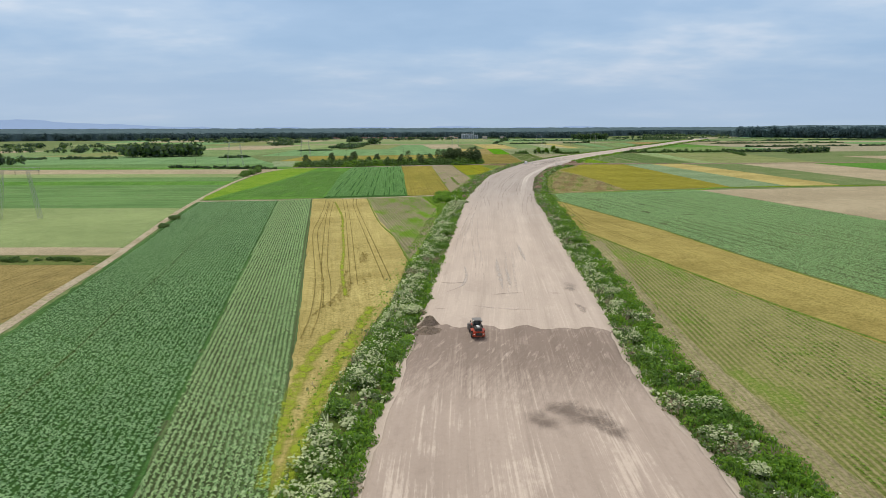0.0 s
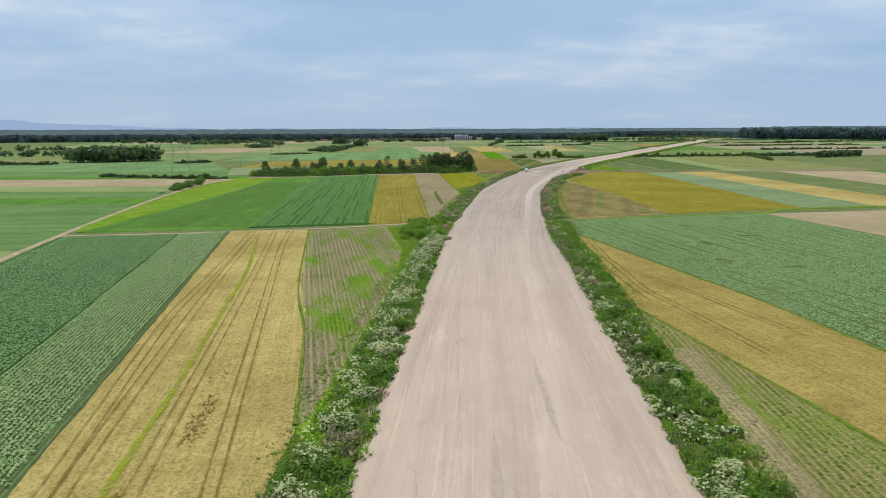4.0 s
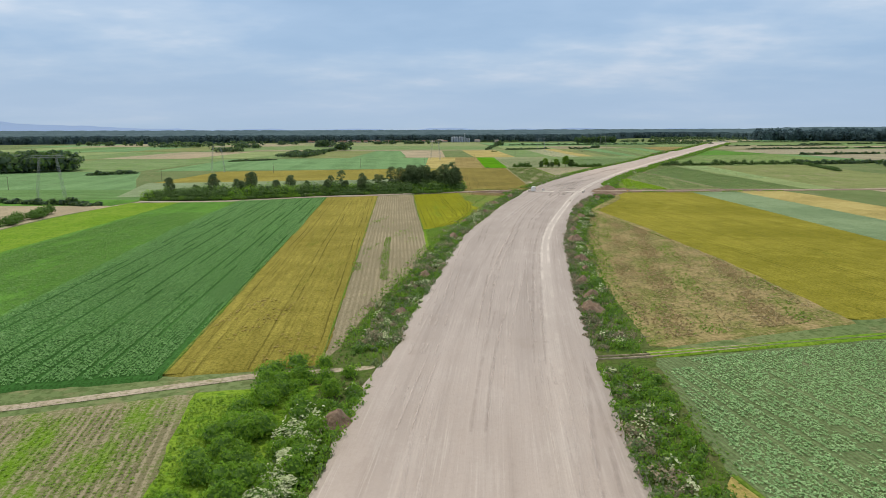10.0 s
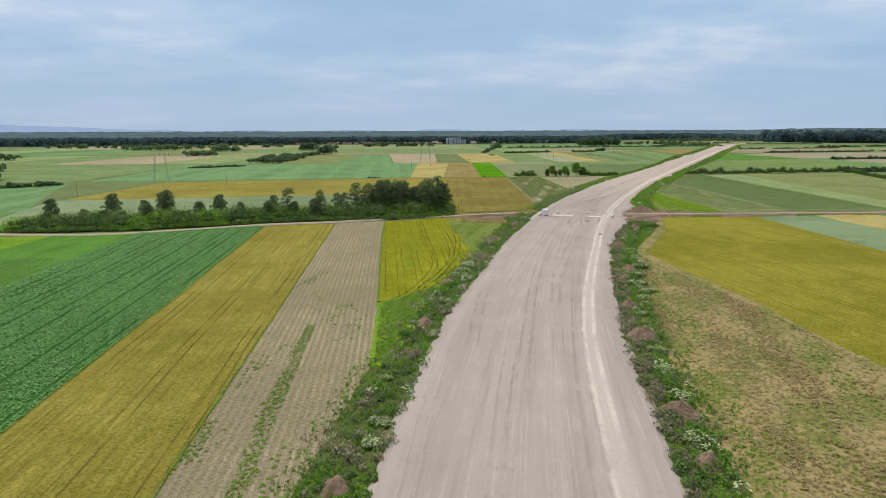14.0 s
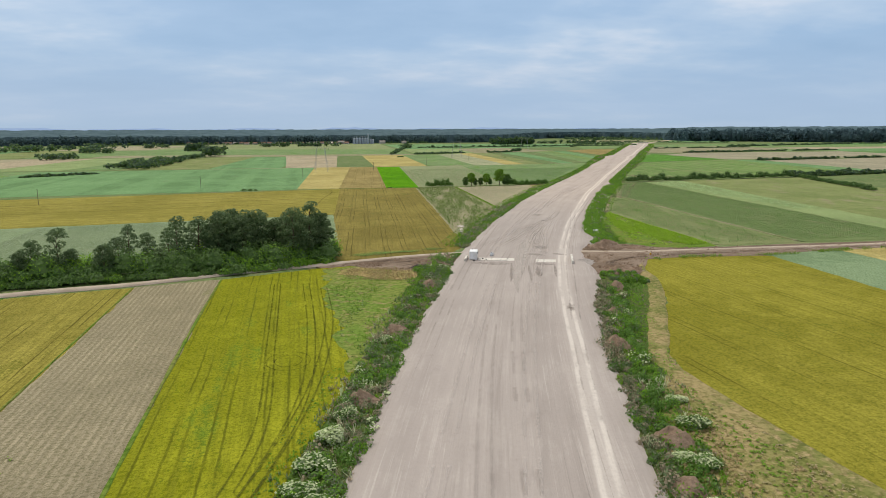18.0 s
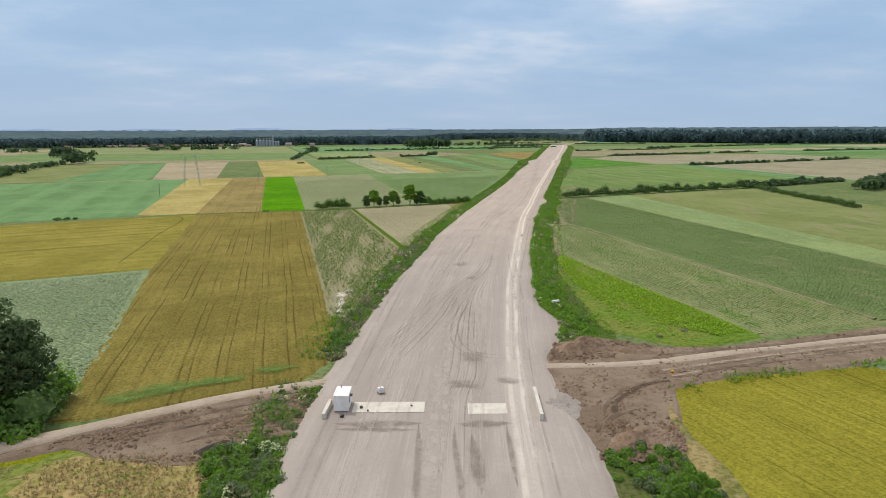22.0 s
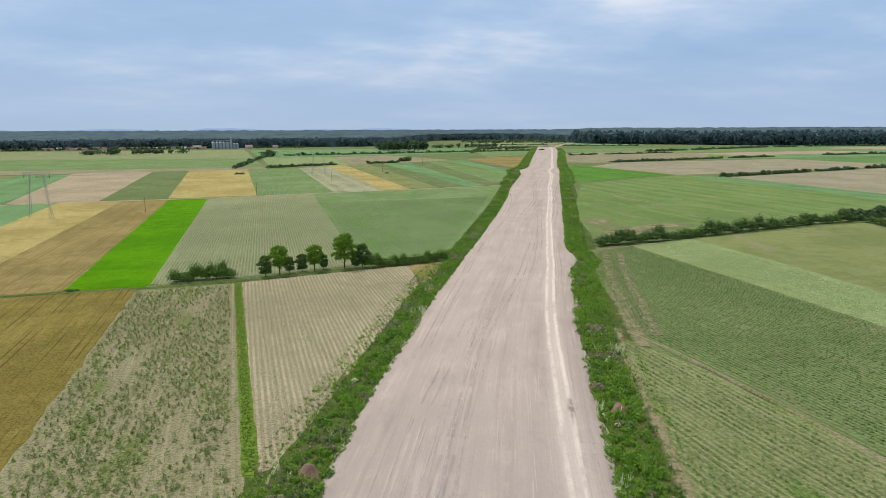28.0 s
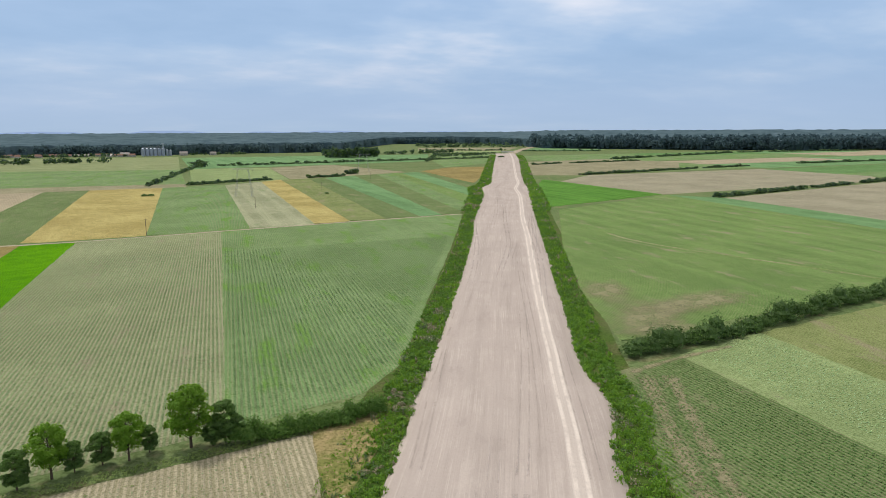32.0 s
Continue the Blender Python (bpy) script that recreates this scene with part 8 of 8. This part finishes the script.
def wheel_run(y0, y1, u0, u1, width, mat, seed, gap=1.0):
    """A pair of wheel tracks that drifts along the platform."""
    mark_level[0] += 0.0008
    ids = np.where((mid_line[:, 1] >= y0) & (mid_line[:, 1] <= y1))[0]
    verts, faces = [], []
    for side in (-gap, gap):
        for k, i in enumerate(ids):
            f = k / max(1, len(ids) - 1)
            u = u0 + (u1 - u0) * (3 * f * f - 2 * f ** 3) + 2.6 * wob(mid_len[i], seed * 7.0, 0.008) + side
            u = min(max(u, road_l[i] + 1.2), road_r[i] - 1.2)
            w = 0.5 * width * (1 + 0.5 * wob(mid_len[i], seed, 0.3)) * min(1.0, 0.05 + 4 * f, 0.05 + 4 * (1 - f))
            for e in (-w, w):
                q = mid_line[i] + mid_side[i] * (u + e)
                verts.append((q[0], q[1], mark_level[0]))
            if k and wob(mid_len[i], seed + 50, 0.09) > -0.25:
                a = len(verts) - 4
                faces.append((a, a + 1, a + 3, a + 2))
    if faces:
        tagged(new("road_mark", across(mesh_from("road_mark", verts, faces, [mat]), [k % 2 for k in range(len(verts))])), "faint pair of wheel tracks along the levelled sand", "wheel track", kind="structure")


RUN_PALE = soft_mat("rolled pale grey sand", (0.52, 0.47, 0.43), 0.32)
RUN_DARK = soft_mat("rolled dark grey sand", (0.235, 0.205, 0.185), 0.18)
FRESH_PALE = soft_mat("rolled pale sand", (0.56, 0.495, 0.445), 0.36)
FRESH_DARK = soft_mat("rolled darker sand", (0.29, 0.245, 0.22), 0.18)
for k in range(46):
    y0 = mr.uniform(126, 1240)
    near = y0 < 430
    u0 = mr.uniform(-16, 16)
    wheel_run(y0, y0 + mr.uniform(50, 240), u0, u0 + mr.uniform(-5, 5), mr.uniform(0.5, 1.1), mr.choice([FRESH_PALE, FRESH_DARK] if near else [RUN_PALE, RUN_DARK]), k)

thing_box("bridge_abutment", "pale concrete bridge abutment at the far end of the platform", "abutment", 1062, 2472, 0.0, (34, 3, 3.2), CONCRETE, -28, 0.1)

# ---- wheel lines through the crops ----
CRUSHED = soft_mat("crushed crop", (0.085, 0.095, 0.015), 0.6, 0.5)


PRESSED = soft_mat("pressed wheat", (0.175, 0.135, 0.035), 0.8, 0.5)


def crop_line(points, width=0.45, z=0.45, gap=0.0, mat=CRUSHED):
    for off in ((0.0,) if not gap else (-gap, gap)):
        p = curve_at(points, 2.0)
        d = np.gradient(p, axis=0)
        d /= np.linalg.norm(d, axis=1)[:, None]
        s = np.stack([d[:, 1], -d[:, 0]], 1)
        verts, faces = [], []
        for i in range(len(p)):
            q = p[i] + s[i] * off
            w = s[i] * width * (0.5 + 0.7 * abs(wob(q[0], q[1], 0.35, off)))
            verts += [(*(q - w), z - 0.08), (*(q + w), z - 0.08)]
            if i and wob(q[0], q[1], 0.12, 2.0) > -0.62:
                a = 2 * (i - 1)
                faces.append((a, a + 1, a + 3, a + 2))
        tagged(new("ground_tone_line", across(mesh_from("ground_tone_line", verts, faces, [mat]), [k % 2 for k in range(len(verts))])), "soft strip over crop and earth for wheel line, growth, bare rows and trench shade", "wheel line", kind="structure")


crop_line([(-21, 118), (-22, 137), (-26, 169), (-38, 243), (-41.5, 282), (-46, 332), (-50, 368)], 0.3, 0.47, 0.85, PRESSED)
crop_line([(-20, 140), (-23, 163), (-28, 195), (-39.5, 290), (-47, 366)], 0.26, 0.475, 0.85, PRESSED)
crop_line([(-16, 160), (-20.5, 199), (-31.5, 294), (-41, 368)], 0.28, 0.48, 0.85, PRESSED)
crop_line([(-8, 165), (-16, 221), (-23, 270), (-32, 335), (-35, 368)], 0.34, 0.485, 0.85, PRESSED)
BARE_SOFT = soft_mat("thin tan rows showing soil", (0.30, 0.268, 0.160), 0.75, 0.3)
for pts, wide in (([(254, 906), (262, 922), (276, 949), (293, 981), (312, 1013)], 4.6), ([(262, 912), (276, 938), (293, 970), (318, 1012)], 3.4), ([(214.5, 834), (221, 850), (230, 868), (242, 894), (256, 920)], 2.2), ([(311, 1017.5), (328, 1021), (350, 1023)], 2.0)):
    crop_line(pts, wide, 0.34, 0.0, BARE_SOFT)
SPROUT = soft_mat("green growth in the wheat", (0.24, 0.30, 0.028), 0.9, 0.3)
crop_line([(-17, 150), (-21, 178), (-24, 210), (-29, 252), (-34, 294), (-44, 352)], 1.1, 0.40, 0.0, SPROUT)
crop_line([(-15, 60), (-14.5, 92), (-12.5, 116), (-10.5, 140)], 2.4, 0.405, 0.0, SPROUT)
crop_line([(-17, 66), (-18.5, 92), (-18, 112), (-16, 124)], 2.2, 0.41, 0.0, SPROUT)
crop_line([(20, 994), (71, 1002), (66, 930), (60, 870)], 0.6, 0.44, 0.0, PRESSED)
for dy in (0, 14, 26, 34):
    crop_line([(-120, 884 + dy * 1.3), (-20, 902 + dy * 1.6), (69, 917 + dy * 1.8)], 0.6, 0.445 + 0.001 * dy, 0.85, PRESSED)
crop_line([(-77, 231), (-68, 174), (-64, 140), (-59, 107), (-54, 60)], 0.5, 0.52)
crop_line([(-90, 330), (-82, 270), (-77, 231)], 0.4, 0.52)
crop_line([(72, 345), (69, 314), (66.5, 288), (66, 271), (66, 256)], 0.5, 0.40)
crop_line([(75, 343), (72, 319), (70.5, 296), (74, 281), (79, 261), (85, 232)], 0.4, 0.41, 0.85)
crop_line([(70, 307), (70, 290), (68.5, 266), (71, 246), (74, 218)], 0.4, 0.42, 0.85)
crop_line([(53, 697), (55, 640), (56, 599), (50, 569), (45, 556)], 0.4, 0.36, 0.85)
crop_line([(61, 696), (63, 650), (62, 611), (54, 575), (48, 562)], 0.4, 0.37, 0.85)
crop_line([(66, 690), (67, 655), (64, 618), (58, 589), (51, 568)], 0.4, 0.38, 0.85)
# No groove is modelled: this flat dark strip paints the trench's shade.
crop_line([(158.5, 704.5), (160.5, 708.5), (165, 711.9), (171, 714.6), (176, 714.9)], 1.3, 0.47, 0.0, soft_mat("scraped earth with painted trench shade", (0.10, 0.072, 0.052), 0.85, 0.8))
for off in (-1.6, 1.4):
    crop_line([(178, 718.5 + off), (208, 719.2 + off), (260, 718.5 + off), (330, 720 + off)], 1.4, 0.47, 0.0, soft_mat("dusty wheel rut", (0.42, 0.35, 0.285), 0.7, 0.4))
for rad in (2.6, 4.2):
    crop_line([(59 + rad * math.cos(a / 12 * 2 * math.pi), 630 + 1.25 * rad * math.sin(a / 12 * 2 * math.pi)) for a in range(13)], 0.22, 0.39 + rad * 0.01)

# ---- power lines ----
def lattice_leg(bm, foot, head, wide):
    foot, head = Vector(foot), Vector(head)
    corners = []
    steps = 12
    for k in range(steps + 1):
        f = k / steps
        c = foot.lerp(head, f)
        w = wide * (1 - 0.35 * f) / 2
        corners.append([c + Vector((sx * w, sy * w, 0)) for sx, sy in ((-1, -1), (1, -1), (1, 1), (-1, 1))])
    for k in range(steps):
        for i in range(4):
            limb(bm, corners[k][i], corners[k + 1][i], 0.055, 0.055, 4)
            j = (i + 1) % 4
            a, b = (i, j) if k % 2 else (j, i)
            limb(bm, corners[k][a], corners[k + 1][b], 0.032, 0.032, 4)


def pylon(x, y, heading, height):
    top = new("power_pylon")
    tagged(top, "grey steel lattice portal pylon in a field", "pylon", "pylons of one power line")
    for s in (-1, 1):
        bm = bmesh.new()
        lattice_leg(bm, (s * 8.5, 0, -0.1), (s * 5.2, 0, height), 1.5)
        part("leg", bm, STEEL, top)
    bm = bmesh.new()
    for k in range(15):
        x0, x1 = -10.5 + 1.4 * k, -9.1 + 1.4 * k
        for dz in (0.0, 1.2):
            limb(bm, (x0, 0, height + dz), (x1, 0, height + dz), 0.09, 0.09, 4)
        limb(bm, (x0, 0, height + (1.2 if k % 2 else 0)), (x1, 0, height + (0 if k % 2 else 1.2)), 0.05, 0.05, 4)
    part("crossbeam", bm, STEEL, top, "lattice crossbeam")
    for u in (-9.8, 0.0, 9.8):
        bm = bmesh.new()
        lathe(bm, [(height - 1.9, 0.06)] + [(height - 1.8 + 0.12 * k, 0.14 if k % 2 else 0.08) for k in range(14)] + [(height, 0.05)], 8, "z", (u, 0, 0))
        part("insulator", bm, PAINT_DARK, top, "dark insulator string")
    top.matrix_basis = pose(x, y, 0, 0, 0, heading)


line_p = [(-173, 294), (-190, 705), (-160, 962), (67, 1218), (275, 1530), (480, 1840)]
for k, (x, y) in enumerate(line_p):
    a, b = line_p[max(0, k - 1)], line_p[min(len(line_p) - 1, k + 1)]
    pylon(x, y, math.degrees(math.atan2(-(b[0] - a[0]), b[1] - a[1])), 25.0 if y > 500 else 21.0)


def make_pole():
    top = new("utility_pole")
    tagged(top, "weathered wooden utility pole with a short crossarm in a field", "pole", "poles of a field power line")
    bm = bmesh.new()
    limb(bm, (0, 0, -0.2), (0, 0, 9.6), 0.17, 0.12, 8)
    part("pole", bm, POLE_WOOD, top)
    boxes("crossarm", [(-0.9, 0.9, -0.06, 0.06, 9.0, 9.14)], POLE_WOOD, top, "", 0.01)
    for u in (-0.8, 0.0, 0.8):
        bm = bmesh.new()
        lathe(bm, [(9.14, 0.03), (9.2, 0.08), (9.3, 0.08), (9.38, 0.03)], 8, "z", (u, 0, 0))
        part("insulator", bm, PAINT_DARK, top)
    return top


first = make_pole()
spots = [(-250, 763), (-174, 847), (-100, 938), (-23, 1032), (50, 1127), (122, 1225), (194, 1317), (272, 1430), (352, 1548), (440, 1671)]
first.matrix_basis = pose(*spots[0], 0, 0, 0, -40)
for x, y in spots[1:]:
    copy_thing(first, pose(x, y, 0, 0, 0, -38))

# ---- the silos and the village ----
def silo(x, y, r, h, label):
    top = new("grain_silo")
    tagged(top, label, "silo", "row of grain silos")
    bm = bmesh.new()
    lathe(bm, [(0, r)] + [(h * k / 14, r * (1.0 if k % 2 else 1.012)) for k in range(1, 14)] + [(h, r)], 28, "z")
    part("wall", bm, SILO_STEEL, top)
    bm = bmesh.new()
    lathe(bm, [(h, r * 1.04), (h + 0.2, r * 1.04), (h + r * 0.5, 0.5), (h + r * 0.5 + 0.6, 0.45)], 28, "z")
    part("roof", bm, SILO_STEEL, top, "conical steel roof")
    boxes("ladder", [(-0.3, -0.24, -r - 0.3, -r - 0.2, 0, h), (0.24, 0.3, -r - 0.3, -r - 0.2, 0, h)], STEEL, top, "", 0.0)
    top.matrix_basis = pose(x, y, 0)
    return top


s0 = silo(172, 2640, 4.1, 17, "tall pale steel grain silo with a conical roof")
for k in range(1, 6):
    copy_thing(s0, pose(172 + 8.8 * k, 2640 + 1.5 * k, 0))
for k in range(2):
    copy_thing(s0, place(225 + 7.4 * k, 2652, 0, 0, 0.78))
top = new("elevator_tower")
tagged(top, "tall pale steel elevator tower beside the silos", "tower", "row of grain silos")
boxes("shaft", [(-1.8, 1.8, -1.8, 1.8, 0, 27)], SILO_STEEL, top, "", 0.1)
boxes("head_house", [(-2.6, 2.6, -2.6, 2.6, 27, 30.5)], SILO_STEEL, top, "", 0.1)
boxes("gantry", [(-46, 0, -0.8, 0.8, 20.6, 22.0)], STEEL, top, "long conveyor gantry", 0.02)
top.matrix_basis = pose(217, 2646, 0)


# Muted wall and roof colours hold the haze over the far village.
VILLAGE_WALL = plain("haze-dulled plaster", (0.40, 0.375, 0.34), 0.9, 0, 0.35, 0.3)
VILLAGE_ROOF = plain("haze-dulled roof tiles", (0.20, 0.115, 0.085), 0.85, 0, 0.4, 0.4)


def house(x, y, w, d, h, turn, wall_m, roof_m, label):
    top = new("house")
    tagged(top, label, "house", "houses of the village")
    boxes("wall", [(-w / 2, w / 2, -d / 2, d / 2, 0, h)], wall_m, top, "", 0.0)
    bm = bmesh.new()
    v = [bm.verts.new(p) for p in ((-w / 2 - 0.5, -d / 2 - 0.5, h), (w / 2 + 0.5, -d / 2 - 0.5, h), (w / 2 + 0.5, d / 2 + 0.5, h), (-w / 2 - 0.5, d / 2 + 0.5, h), (-w / 2 - 0.5, 0, h + d * 0.4), (w / 2 + 0.5, 0, h + d * 0.4))]
    for q in ((0, 1, 5, 4), (2, 3, 4, 5), (0, 4, 3), (1, 2, 5), (3, 2, 1, 0)):
        bm.faces.new([v[i] for i in q])
    roof = part("roof", bm, roof_m, top)
    boxes("chimney", [(w * 0.2, w * 0.2 + 0.7, 0.4, 1.1, h + d * 0.2, h + d * 0.4 + 0.9)], ROOF_RED, roof, "", 0.0)
    for u in (-0.28, 0.05, 0.3):
        boxes("window", [(w * u - 0.6, w * u + 0.6, -d / 2 - 0.06, -d / 2 - 0.01, 1.0, 2.3)], glass_m.m, top, "dark window", 0.0)
    boxes("door", [(-w * 0.14 - 0.5, -w * 0.14 + 0.5, -d / 2 - 0.06, -d / 2 - 0.01, 0, 2.1)], POLE_WOOD, top, "", 0.0)
    top.matrix_basis = pose(x, y, 0, 0, 0, turn)


hr = random.Random(21)
for k in range(36):
    x = -330 + 490 * (k + hr.random()) / 36
    pale = hr.random() < 0.25
    house(x, 2655 + hr.uniform(-25, 45), hr.uniform(9, 14), hr.uniform(7, 9), hr.uniform(2.6, 4), hr.uniform(-25, 25), VILLAGE_WALL if not pale else PLASTER, VILLAGE_ROOF if hr.random() < 0.7 else PAINT_GREY, "small grey plastered village house with a tiled roof" if not pale else "small pale village house in front of the forest")
for x, y, w, d in ((132, 2648, 20, 12), (262, 2655, 18, 12), (330, 2645, 14, 9), (-185, 2010, 34, 12)):
    house(x, y, w, d, 5, 4, VILLAGE_WALL, PAINT_GREY, "long pale farm building with a grey metal roof")
wood("garden trees between the village houses", strew(-600, 2640, 150, 2665, 60, 110, 5, 9, 4) + strew(260, 2660, 420, 2660, 20, 24, 5, 8, 4), 0.5, 1.6)
